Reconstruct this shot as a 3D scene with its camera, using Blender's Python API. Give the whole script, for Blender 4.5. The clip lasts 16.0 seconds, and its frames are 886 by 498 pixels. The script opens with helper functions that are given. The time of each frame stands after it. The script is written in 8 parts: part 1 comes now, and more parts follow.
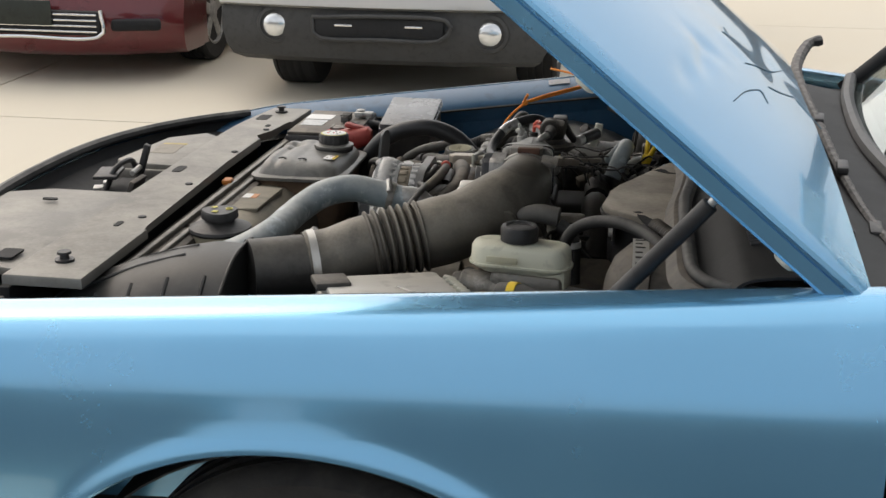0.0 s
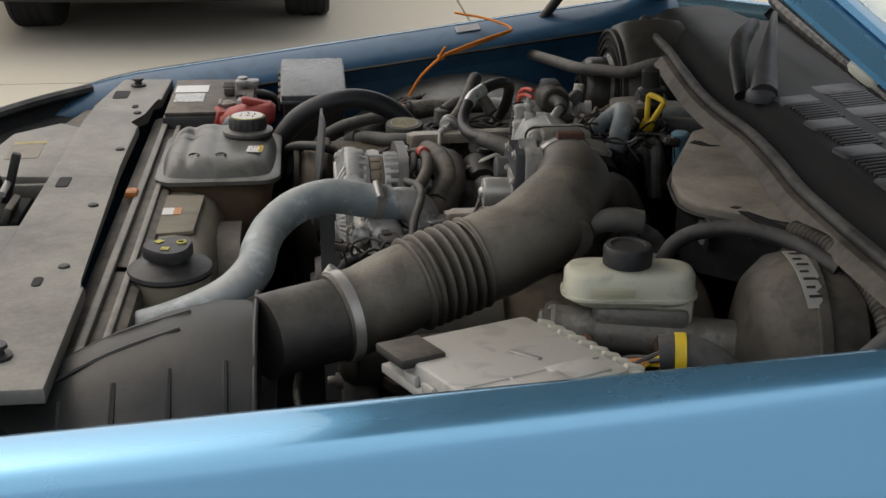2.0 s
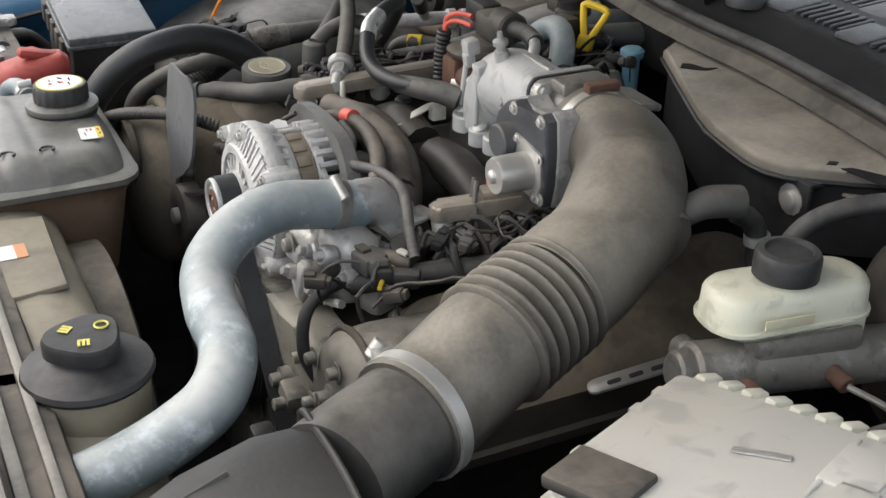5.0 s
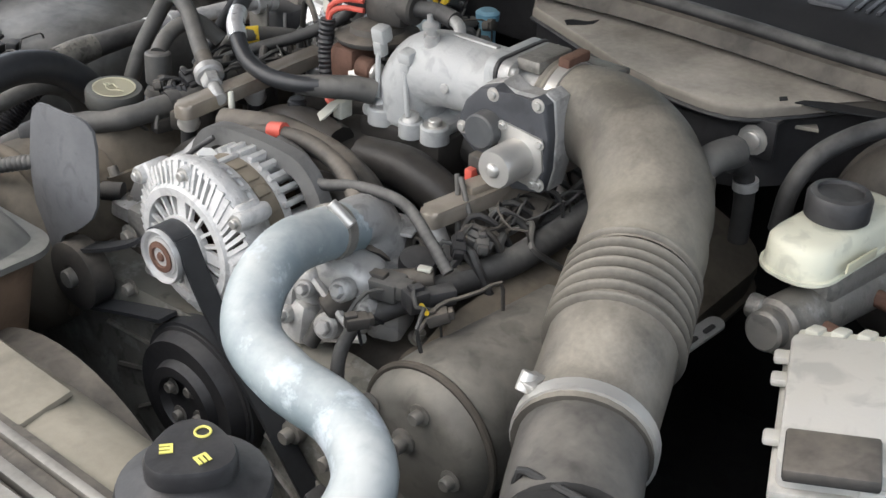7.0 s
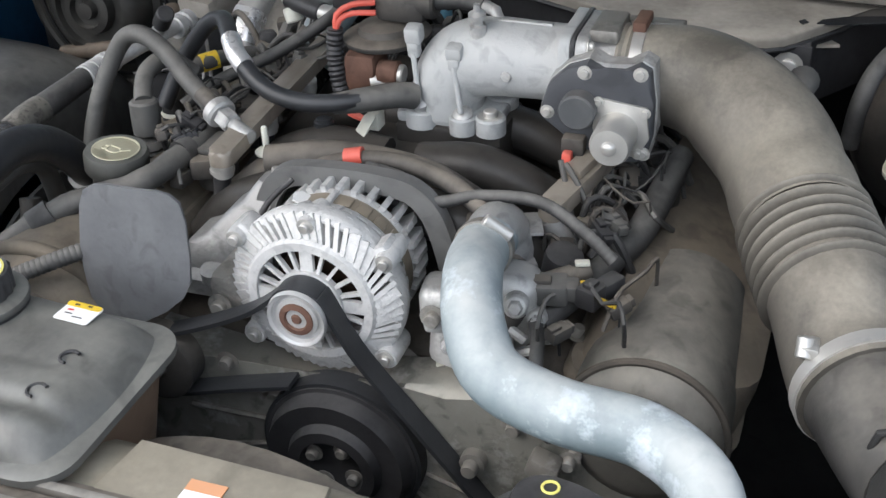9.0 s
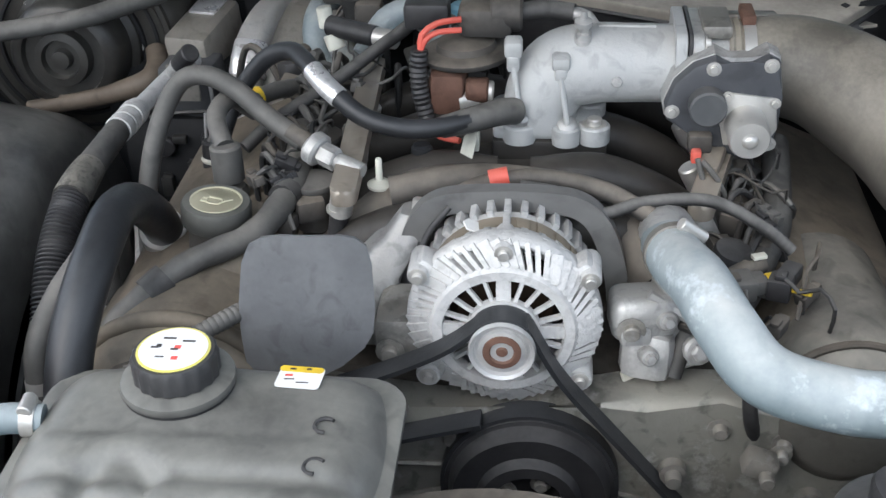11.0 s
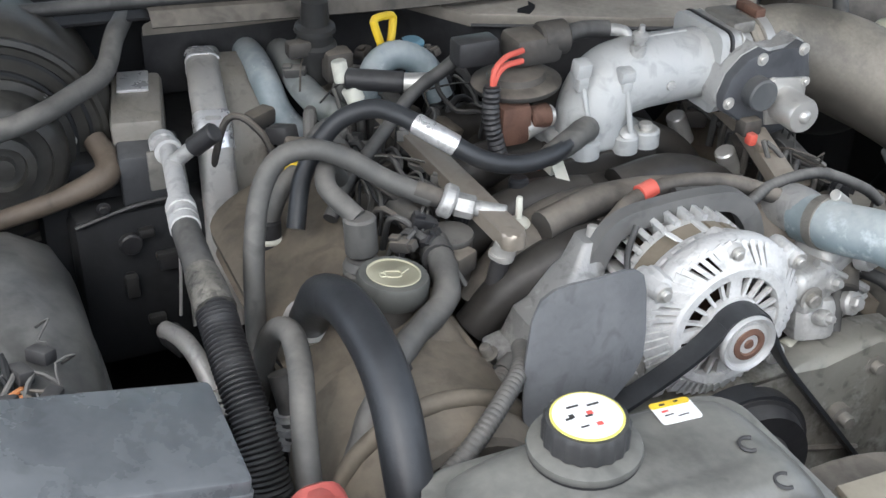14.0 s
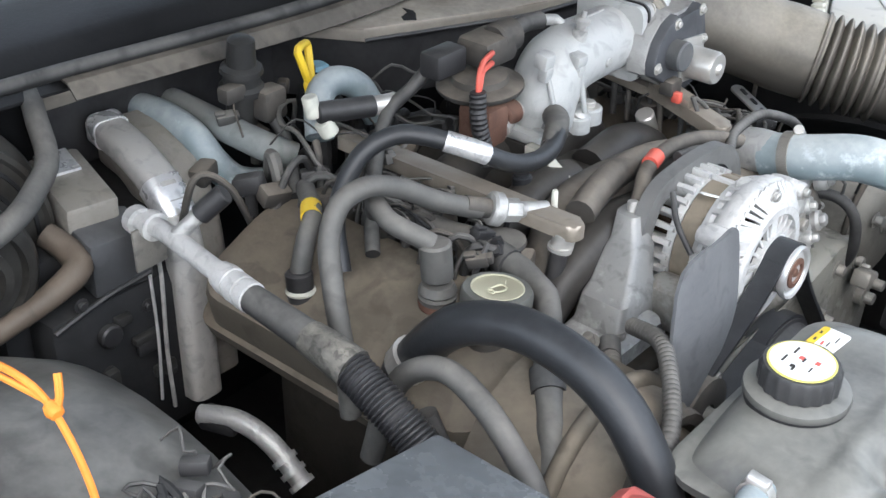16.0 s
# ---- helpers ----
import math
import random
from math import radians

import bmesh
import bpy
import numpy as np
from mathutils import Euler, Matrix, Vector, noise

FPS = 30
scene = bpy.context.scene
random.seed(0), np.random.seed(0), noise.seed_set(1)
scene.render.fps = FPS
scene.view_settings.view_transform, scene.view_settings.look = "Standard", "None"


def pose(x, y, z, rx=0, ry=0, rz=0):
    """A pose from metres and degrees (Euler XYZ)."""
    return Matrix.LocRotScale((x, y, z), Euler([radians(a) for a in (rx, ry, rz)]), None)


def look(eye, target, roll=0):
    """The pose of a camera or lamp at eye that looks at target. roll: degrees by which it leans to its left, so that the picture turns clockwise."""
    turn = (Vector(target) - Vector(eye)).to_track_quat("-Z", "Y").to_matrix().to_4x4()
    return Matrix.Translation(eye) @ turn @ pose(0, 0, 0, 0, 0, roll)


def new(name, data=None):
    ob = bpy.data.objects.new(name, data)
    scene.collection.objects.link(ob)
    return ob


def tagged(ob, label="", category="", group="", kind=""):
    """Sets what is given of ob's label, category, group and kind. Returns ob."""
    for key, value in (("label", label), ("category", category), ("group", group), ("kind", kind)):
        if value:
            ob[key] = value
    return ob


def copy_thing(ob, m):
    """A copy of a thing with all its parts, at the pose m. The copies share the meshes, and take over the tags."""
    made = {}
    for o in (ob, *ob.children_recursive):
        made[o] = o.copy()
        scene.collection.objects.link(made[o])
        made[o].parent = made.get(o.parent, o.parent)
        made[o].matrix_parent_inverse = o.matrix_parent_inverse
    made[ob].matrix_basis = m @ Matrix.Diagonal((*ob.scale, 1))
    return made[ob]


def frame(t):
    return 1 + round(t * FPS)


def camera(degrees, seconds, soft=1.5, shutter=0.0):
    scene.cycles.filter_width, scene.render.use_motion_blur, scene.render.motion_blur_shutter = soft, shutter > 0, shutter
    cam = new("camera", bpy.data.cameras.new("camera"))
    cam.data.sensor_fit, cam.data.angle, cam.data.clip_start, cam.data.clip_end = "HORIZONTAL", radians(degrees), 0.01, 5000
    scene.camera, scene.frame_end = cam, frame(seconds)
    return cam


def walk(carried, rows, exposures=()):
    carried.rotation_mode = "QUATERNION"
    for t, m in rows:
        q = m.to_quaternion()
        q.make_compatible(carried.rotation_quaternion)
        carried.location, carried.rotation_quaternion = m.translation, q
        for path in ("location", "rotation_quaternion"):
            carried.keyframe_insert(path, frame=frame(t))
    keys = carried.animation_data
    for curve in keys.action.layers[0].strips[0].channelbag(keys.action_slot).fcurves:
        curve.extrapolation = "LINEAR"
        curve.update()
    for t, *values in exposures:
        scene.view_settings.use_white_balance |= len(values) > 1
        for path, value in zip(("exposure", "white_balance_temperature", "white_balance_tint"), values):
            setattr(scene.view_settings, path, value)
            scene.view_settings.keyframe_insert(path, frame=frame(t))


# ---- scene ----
cam = camera(40.4, 16.0)
PATH = [
    (0, (0.5349, -2.3979, 1.446), (0.2557, -0.5114, 0.843), 0.7),
    (0.5, (0.3447, -2.2873, 1.454), (0.2618, -0.3823, 0.851), -0.1),
    (1, (0.1594, -2.176, 1.451), (0.2214, -0.2819, 0.81), -0.3),
    (1.5, (0.0855, -2.0097, 1.434), (0.264, -0.1396, 0.749), -0.3),
    (2, (-0.0033, -1.8878, 1.431), (0.2112, -0.037, 0.705), 0.5),
    (2.5, (-0.1631, -1.7568, 1.429), (0.2385, 0.0416, 0.65), -0.7),
    (3, (-0.2196, -1.6496, 1.419), (0.3406, 0.0913, 0.61), 0.1),
    (3.5, (-0.1743, -1.4756, 1.402), (0.3705, 0.2449, 0.539), -0.3),
    (3.7, (-0.1631, -1.4336, 1.402), (0.3309, 0.2899, 0.514), -0.8),
    (5.8, (-0.4134, -1.1184, 1.402), (0.5854, 0.3256, 0.444), 0.4),
    (6, (-0.4015, -1.0804, 1.403), (0.6048, 0.3526, 0.436), -0.7),
    (6.5, (-0.4258, -1.001, 1.407), (0.6008, 0.4025, 0.42), -1.1),
    (7, (-0.6248, -0.8785, 1.407), (0.7176, 0.2109, 0.401), 1.5),
    (7.5, (-0.743, -0.778, 1.426), (0.7379, 0.1239, 0.429), 0.4),
    (8, (-0.7228, -0.6267, 1.425), (0.7858, 0.2074, 0.41), 0.0),
    (8.2, (-0.7254, -0.5867, 1.428), (0.7752, 0.2109, 0.373), -1.1),
    (10.3, (-0.8939, -0.1852, 1.411), (0.824, 0.0936, 0.425), -0.5),
    (10.5, (-0.8741, -0.1319, 1.406), (0.8432, 0.1003, 0.408), 0.2),
    (11, (-0.8387, -0.0391, 1.416), (0.8503, 0.1367, 0.358), -1.8),
    (11.5, (-0.8369, 0.0561, 1.424), (0.8659, 0.0611, 0.376), 0.1),
    (12, (-0.8737, 0.2529, 1.447), (0.8398, 0.0605, 0.434), 0.1),
    (12.5, (-0.8935, 0.4157, 1.449), (0.7842, 0.0032, 0.443), 1.7),
    (13, (-0.829, 0.5096, 1.429), (0.8043, -0.0253, 0.406), 2.4),
    (13.5, (-0.742, 0.5875, 1.435), (0.8502, -0.0209, 0.389), 0.5),
    (14, (-0.713, 0.64, 1.442), (0.8427, -0.0613, 0.399), 1.0),
    (14.5, (-0.6697, 0.7774, 1.453), (0.7815, -0.1356, 0.422), 1.7),
    (15, (-0.62, 0.9479, 1.468), (0.6586, -0.2023, 0.446), 2.4),
    (15.5, (-0.5337, 1.0166, 1.451), (0.6648, -0.2035, 0.415), 2.5),
    (16, (-0.4118, 1.0479, 1.459), (0.7047, -0.2433, 0.416), 0.5),
]
EXPOSURES = [(0.0, -0.02, 6600, 10), (1.5, -0.28, 6600, 10), (2.2, -0.4, 6600, 10), (3.0, -0.24, 6500, 10), (3.7, 0.2, 6500, 10), (6.0, 0.75, 6200, 10), (7.0, 0.85, 6120, 10), (8.0, 0.8, 6000, 10), (10.5, 0.74, 5730, 8), (11.5, 0.76, 5720, 8), (12.3, 0.88, 5720, 8), (14.0, 0.92, 5740, 8), (14.5, 0.98, 5750, 8), (16.0, 1.16, 5680, 8)]
walk(cam, [(t, look(eye, target, roll)) for t, eye, target, roll in PATH], EXPOSURES)

# ---- daylight ----
world = bpy.data.worlds.new("sky")
scene.world = world
world.use_nodes = True
wn = world.node_tree
sky = wn.nodes.new("ShaderNodeTexSky")
sky.sky_type, sky.sun_disc = "NISHITA", False
sky.sun_elevation, sky.sun_rotation = radians(46), radians(-50)
sky.air_density, sky.dust_density, sky.ozone_density = 1.0, 6.0, 1.0
wn.nodes["Background"].inputs["Strength"].default_value = 0.18
haze = wn.nodes.new("ShaderNodeMix")
haze.data_type = "RGBA"
haze.inputs[0].default_value = 0.6
haze.inputs[7].default_value = (6.5, 6.55, 6.6, 1)
wn.links.new(sky.outputs[0], haze.inputs[6])
wn.links.new(haze.outputs[2], wn.nodes["Background"].inputs["Color"])
sun = new("sun", bpy.data.lights.new("sun", "SUN"))
sun.data.energy, sun.data.angle, sun.data.color = 1.4, radians(115), (1.0, 0.96, 0.9)
sun.matrix_world = look((0, 0, 16), (12, -10, 0))


# ---- materials ----
def surface(name, base, rough=0.6, metal=0.0, dust=0.0, dust_col=(0.30, 0.26, 0.21), grain=90.0, stain=9.0,
            bump=0.2, vary=0.25, coat=0.0, spec=0.3, grime=0.3, flake=None):
    m = bpy.data.materials.new(name)
    m.use_nodes = True
    nt = m.node_tree
    link, node = nt.links.new, nt.nodes.new
    bsdf = nt.nodes["Principled BSDF"]
    bsdf.inputs["Metallic"].default_value = metal
    bsdf.inputs["Coat Weight"].default_value = coat
    bsdf.inputs["Coat Roughness"].default_value = 0.04
    bsdf.inputs["Specular IOR Level"].default_value = spec
    tc = node("ShaderNodeTexCoord")
    fine, broad = node("ShaderNodeTexNoise"), node("ShaderNodeTexNoise")
    for n, s, d in ((fine, grain, 6.0), (broad, stain, 5.0)):
        n.inputs["Scale"].default_value = s
        n.inputs["Detail"].default_value = d
        n.inputs["Roughness"].default_value = 0.62
        link(tc.outputs["Object"], n.inputs["Vector"])
    both = node("ShaderNodeMath")
    both.operation = "MULTIPLY_ADD"
    link(broad.outputs["Fac"], both.inputs[0])
    both.inputs[1].default_value = 1.3
    scaled = node("ShaderNodeMath")
    scaled.operation = "MULTIPLY_ADD"
    link(fine.outputs["Fac"], scaled.inputs[0])
    scaled.inputs[1].default_value, scaled.inputs[2].default_value = 0.24, -0.27
    link(scaled.outputs[0], both.inputs[2])
    tone = node("ShaderNodeMix")
    tone.data_type = "RGBA"
    lo = [c * (1 - vary) for c in base]
    hi = [min(1.0, c * (1 + vary)) for c in base]
    tone.inputs[6].default_value, tone.inputs[7].default_value = (*lo, 1), (*hi, 1)
    link(both.outputs[0], tone.inputs[0])
    colour = tone.outputs[2]
    # dust lies on upward faces; darker sides and undersides carry shade in their colour
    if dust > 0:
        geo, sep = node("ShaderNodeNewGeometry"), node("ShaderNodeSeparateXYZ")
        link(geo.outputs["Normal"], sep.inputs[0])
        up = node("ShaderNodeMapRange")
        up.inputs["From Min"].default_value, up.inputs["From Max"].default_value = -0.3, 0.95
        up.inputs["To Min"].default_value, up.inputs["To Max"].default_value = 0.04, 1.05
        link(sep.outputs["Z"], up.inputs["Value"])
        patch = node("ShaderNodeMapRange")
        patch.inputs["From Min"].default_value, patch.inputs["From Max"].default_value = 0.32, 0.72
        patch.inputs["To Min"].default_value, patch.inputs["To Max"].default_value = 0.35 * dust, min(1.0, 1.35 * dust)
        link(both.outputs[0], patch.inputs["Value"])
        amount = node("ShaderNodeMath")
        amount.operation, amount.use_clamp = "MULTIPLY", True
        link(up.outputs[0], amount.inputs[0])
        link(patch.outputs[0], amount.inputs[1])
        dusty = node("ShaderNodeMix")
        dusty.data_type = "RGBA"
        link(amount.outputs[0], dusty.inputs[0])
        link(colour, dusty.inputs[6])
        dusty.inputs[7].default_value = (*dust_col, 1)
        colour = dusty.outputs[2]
    blotch = node("ShaderNodeTexNoise")
    blotch.inputs["Scale"].default_value, blotch.inputs["Detail"].default_value = stain * 3.3, 4.0
    blotch.inputs["Distortion"].default_value = 0.6
    link(tc.outputs["Object"], blotch.inputs["Vector"])
    if grime > 0:
        # oily blotches in the dust
        edge = node("ShaderNodeMapRange")
        edge.inputs["From Min"].default_value, edge.inputs["From Max"].default_value = 0.53, 0.66
        edge.inputs["To Max"].default_value = grime
        link(blotch.outputs["Fac"], edge.inputs["Value"])
        oily = node("ShaderNodeMix")
        oily.data_type = "RGBA"
        link(edge.outputs[0], oily.inputs[0])
        link(colour, oily.inputs[6])
        oily.inputs[7].default_value = (*[0.35 * c for c in base], 1)
        colour = oily.outputs[2]
    if flake:
        # chalky flakes with hard edges
        chip = node("ShaderNodeTexNoise")
        chip.inputs["Scale"].default_value, chip.inputs["Detail"].default_value = 17.0, 5.0
        chip.inputs["Roughness"].default_value = 0.7
        link(tc.outputs["Object"], chip.inputs["Vector"])
        hard = node("ShaderNodeMapRange")
        hard.inputs["From Min"].default_value, hard.inputs["From Max"].default_value = 0.54, 0.64
        hard.inputs["To Max"].default_value = 0.7
        link(chip.outputs["Fac"], hard.inputs["Value"])
        chalk = node("ShaderNodeMix")
        chalk.data_type = "RGBA"
        link(hard.outputs[0], chalk.inputs[0])
        link(colour, chalk.inputs[6])
        chalk.inputs[7].default_value = (*flake, 1)
        colour = chalk.outputs[2]
    link(colour, bsdf.inputs["Base Color"])
    gloss = node("ShaderNodeMapRange")
    gloss.inputs["To Min"].default_value = max(0.02, rough - 0.12 * (rough > 0.15))
    gloss.inputs["To Max"].default_value = min(1.0, rough + 0.12 * (rough > 0.15))
    link(both.outputs[0], gloss.inputs["Value"])
    link(gloss.outputs[0], bsdf.inputs["Roughness"])
    if bump > 0:
        b = node("ShaderNodeBump")
        b.inputs["Strength"].default_value, b.inputs["Distance"].default_value = min(1.0, bump * 1.5), 0.0016
        link(fine.outputs["Fac"], b.inputs["Height"])
        link(b.outputs[0], bsdf.inputs["Normal"])
    return m


BROWN_DUST = (0.27, 0.235, 0.19)
GREY_DUST = (0.30, 0.29, 0.27)
PAINT = surface("blue_metallic_paint", (0.165, 0.41, 0.63), 0.24, 0.7, 0.03, (0.35, 0.36, 0.36), 30, 3, 0.0, 0.04, 1.0, grime=0.0)
PAINT.node_tree.nodes["Principled BSDF"].inputs["Coat IOR"].default_value = 1.48
# body blue made darker: shade and dark reflections are put into the colour
PAINT_SHADED = surface("shaded_dusty_blue_paint", (0.022, 0.085, 0.165), 0.4, 0.1, 0.05, GREY_DUST, 120, 8, 0.05, 0.15, 0.3)
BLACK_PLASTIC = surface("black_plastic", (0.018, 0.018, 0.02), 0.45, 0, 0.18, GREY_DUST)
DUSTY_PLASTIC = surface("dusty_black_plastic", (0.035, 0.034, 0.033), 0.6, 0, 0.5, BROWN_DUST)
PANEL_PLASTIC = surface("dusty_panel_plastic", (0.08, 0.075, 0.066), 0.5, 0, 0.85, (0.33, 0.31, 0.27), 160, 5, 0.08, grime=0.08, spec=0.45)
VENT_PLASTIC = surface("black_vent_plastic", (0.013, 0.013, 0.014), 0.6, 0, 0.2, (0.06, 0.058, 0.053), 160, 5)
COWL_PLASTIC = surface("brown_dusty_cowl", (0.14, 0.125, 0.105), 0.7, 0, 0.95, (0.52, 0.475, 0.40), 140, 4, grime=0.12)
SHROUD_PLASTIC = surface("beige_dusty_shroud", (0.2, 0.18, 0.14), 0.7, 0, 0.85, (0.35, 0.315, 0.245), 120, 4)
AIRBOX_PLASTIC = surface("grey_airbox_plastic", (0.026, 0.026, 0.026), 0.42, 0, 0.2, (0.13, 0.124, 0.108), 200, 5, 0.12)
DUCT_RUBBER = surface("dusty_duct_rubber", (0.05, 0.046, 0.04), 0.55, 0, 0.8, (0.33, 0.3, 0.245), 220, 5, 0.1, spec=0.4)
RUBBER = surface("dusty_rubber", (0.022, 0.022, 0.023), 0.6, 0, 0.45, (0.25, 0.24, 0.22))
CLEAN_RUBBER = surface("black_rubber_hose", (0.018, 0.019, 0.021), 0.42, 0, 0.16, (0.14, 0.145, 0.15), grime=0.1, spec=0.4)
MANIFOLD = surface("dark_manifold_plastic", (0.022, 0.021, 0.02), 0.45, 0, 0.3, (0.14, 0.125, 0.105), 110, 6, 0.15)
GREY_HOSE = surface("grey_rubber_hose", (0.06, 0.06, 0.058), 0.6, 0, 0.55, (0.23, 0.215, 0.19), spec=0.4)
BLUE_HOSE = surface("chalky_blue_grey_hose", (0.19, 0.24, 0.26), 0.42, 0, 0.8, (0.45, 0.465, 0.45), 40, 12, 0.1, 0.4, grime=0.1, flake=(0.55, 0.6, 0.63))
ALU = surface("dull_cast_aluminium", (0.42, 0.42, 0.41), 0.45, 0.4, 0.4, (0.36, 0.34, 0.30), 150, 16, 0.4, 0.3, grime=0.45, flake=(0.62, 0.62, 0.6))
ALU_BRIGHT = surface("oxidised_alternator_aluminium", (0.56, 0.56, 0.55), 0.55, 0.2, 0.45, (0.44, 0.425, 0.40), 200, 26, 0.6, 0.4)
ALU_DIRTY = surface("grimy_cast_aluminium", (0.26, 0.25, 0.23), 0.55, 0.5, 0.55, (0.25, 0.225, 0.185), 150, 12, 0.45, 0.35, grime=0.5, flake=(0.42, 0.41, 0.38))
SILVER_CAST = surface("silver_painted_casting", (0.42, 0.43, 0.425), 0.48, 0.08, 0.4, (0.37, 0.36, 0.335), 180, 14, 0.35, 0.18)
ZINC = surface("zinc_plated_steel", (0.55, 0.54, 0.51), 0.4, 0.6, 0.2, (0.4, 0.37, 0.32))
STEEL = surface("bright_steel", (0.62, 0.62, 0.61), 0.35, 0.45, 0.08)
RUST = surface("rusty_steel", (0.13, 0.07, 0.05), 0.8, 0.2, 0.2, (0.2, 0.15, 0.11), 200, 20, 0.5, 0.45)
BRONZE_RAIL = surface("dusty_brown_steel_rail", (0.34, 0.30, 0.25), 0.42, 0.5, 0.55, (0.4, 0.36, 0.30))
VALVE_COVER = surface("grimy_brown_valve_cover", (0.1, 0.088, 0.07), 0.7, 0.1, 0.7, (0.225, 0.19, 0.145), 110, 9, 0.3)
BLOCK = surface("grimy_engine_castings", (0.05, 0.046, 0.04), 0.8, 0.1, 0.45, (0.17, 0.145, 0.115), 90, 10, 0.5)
DARK = surface("dark_underbody_and_shade", (0.013, 0.014, 0.016), 0.75, 0, 0.18, (0.1, 0.095, 0.085))
APRON = surface("black_splash_apron", (0.03, 0.031, 0.031), 0.38, 0, 0.6, (0.26, 0.255, 0.235), 60, 7, 0.15, spec=0.5)
RESERVOIR = surface("yellowed_translucent_plastic", (0.62, 0.62, 0.5), 0.45, 0, 0.25, (0.45, 0.41, 0.31), 60, 14, 0.05, 0.12)
DEGAS = surface("dusty_degas_plastic", (0.075, 0.075, 0.07), 0.4, 0, 0.75, (0.225, 0.22, 0.195), 130, 6, 0.06, spec=0.5, grime=0.4)
RED_PLASTIC = surface("dusty_red_plastic", (0.36, 0.05, 0.042), 0.5, 0, 0.22, (0.45, 0.27, 0.22), 110, 12, 0.1)
YELLOW = surface("yellow_plastic", (0.8, 0.56, 0.03), 0.45, 0, 0.12)
ORANGE = surface("orange_cord", (0.9, 0.27, 0.03), 0.6, 0, 0.08, (0.6, 0.4, 0.25), 900, 40, 0.4, grime=0.0)
ORANGE_LENS = surface("amber_clip_plastic", (0.65, 0.22, 0.04), 0.45, 0, 0.3)
PINK_RED = surface("red_wire_sleeve", (0.62, 0.1, 0.07), 0.5, 0, 0.25)
WHITE = surface("white_label_paper", (0.78, 0.78, 0.76), 0.6, 0, 0.15, (0.5, 0.48, 0.44), 120, 20, 0.02, 0.06, grime=0.0)
INK = surface("black_print", (0.03, 0.03, 0.03), 0.7, 0, 0.1, bump=0.0, grime=0.0)
YELLOW_INK = surface("yellow_print", (0.72, 0.66, 0.16), 0.6, 0, 0.15, bump=0.0, grime=0.0)
CREAM_INK = surface("faded_cream_print", (0.52, 0.5, 0.36), 0.7, 0, 0.2, bump=0.0, grime=0.0)
RED_INK = surface("red_print", (0.7, 0.1, 0.08), 0.7, 0, 0.1, bump=0.0, grime=0.0)
GREEN_WHITE = surface("pale_connector_plastic", (0.6, 0.6, 0.52), 0.5, 0, 0.25)
FOIL = surface("crinkled_foil", (0.8, 0.8, 0.8), 0.3, 0.65, 0.15, (0.4, 0.38, 0.34), 60, 30, 1.0, 0.2)
CONCRETE = surface("pale_concrete", (0.62, 0.57, 0.47), 0.85, 0, 0.3, (0.5, 0.44, 0.34), 40, 0.7, 0.15, 0.12, grime=0.0)
TYRE = surface("tyre_rubber", (0.022, 0.022, 0.023), 0.8, 0, 0.3, (0.13, 0.12, 0.1), 70, 8, 0.3)
RED_PAINT = surface("dark_red_car_paint", (0.12, 0.012, 0.016), 0.3, 0.3, 0.1, (0.25, 0.16, 0.14), 300, 3, 0.0, 0.1, 1.0, grime=0.0)
SILVER_PAINT = surface("silver_beige_car_paint", (0.5, 0.48, 0.45), 0.35, 0.6, 0.15, (0.42, 0.39, 0.34), 300, 3, 0.0, 0.08, 1.0, grime=0.0)
CLADDING = surface("grey_bumper_cladding", (0.05, 0.051, 0.052), 0.6, 0, 0.2, (0.14, 0.135, 0.12))
CHROME = surface("chrome", (0.8, 0.8, 0.8), 0.12, 1.0, 0.05, bump=0.0, grime=0.0)
LAMP_LENS = surface("lamp_lens", (0.75, 0.77, 0.78), 0.1, 0.7, 0.05, bump=0.1, grime=0.0)


def glass(name, tint, rough=0.02):
    m = bpy.data.materials.new(name)
    m.use_nodes = True
    bsdf = m.node_tree.nodes["Principled BSDF"]
    bsdf.inputs["Base Color"].default_value = (*tint, 1)
    bsdf.inputs["Roughness"].default_value = rough
    bsdf.inputs["Transmission Weight"].default_value = 1.0
    return m


GLASS = glass("windshield_glass", (0.8, 0.9, 0.87))


# ---- building helpers ----
def thing(name, at, label, category, group="", kind=""):
    ob = new(name)
    ob.location = at
    ob.empty_display_size = 0.05
    return tagged(ob, label, category, group, kind)


def mesh_from(bm, name, material, smooth=True):
    bmesh.ops.recalc_face_normals(bm, faces=bm.faces)
    me = bpy.data.meshes.new(name)
    bm.to_mesh(me)
    bm.free()
    if smooth:
        for p in me.polygons:
            p.use_smooth = True
        me.set_sharp_from_angle(angle=radians(38))
    me.materials.append(material)
    return me


def part(name, bm, material, parent, label="", smooth=True):
    """One mesh, given in world places, as a part of parent."""
    me = mesh_from(bm, name, material, smooth)
    root = parent
    while root.parent:
        root = root.parent
    me.transform(Matrix.Translation(-root.location))
    ob = new(name, me)
    ob.parent = parent
    return tagged(ob, label)


def solid(name, bm, material, label, category, group="", kind="", smooth=True):
    """A thing of one mesh, given in world places."""
    me = mesh_from(bm, name, material, smooth)
    co = np.empty(len(me.vertices) * 3)
    me.vertices.foreach_get("co", co)
    co = co.reshape(-1, 3)
    base = Vector(((co[:, 0].min() + co[:, 0].max()) / 2, (co[:, 1].min() + co[:, 1].max()) / 2, co[:, 2].min()))
    me.transform(Matrix.Translation(-base))
    ob = new(name, me)
    ob.location = base
    return tagged(ob, label, category, group, kind)


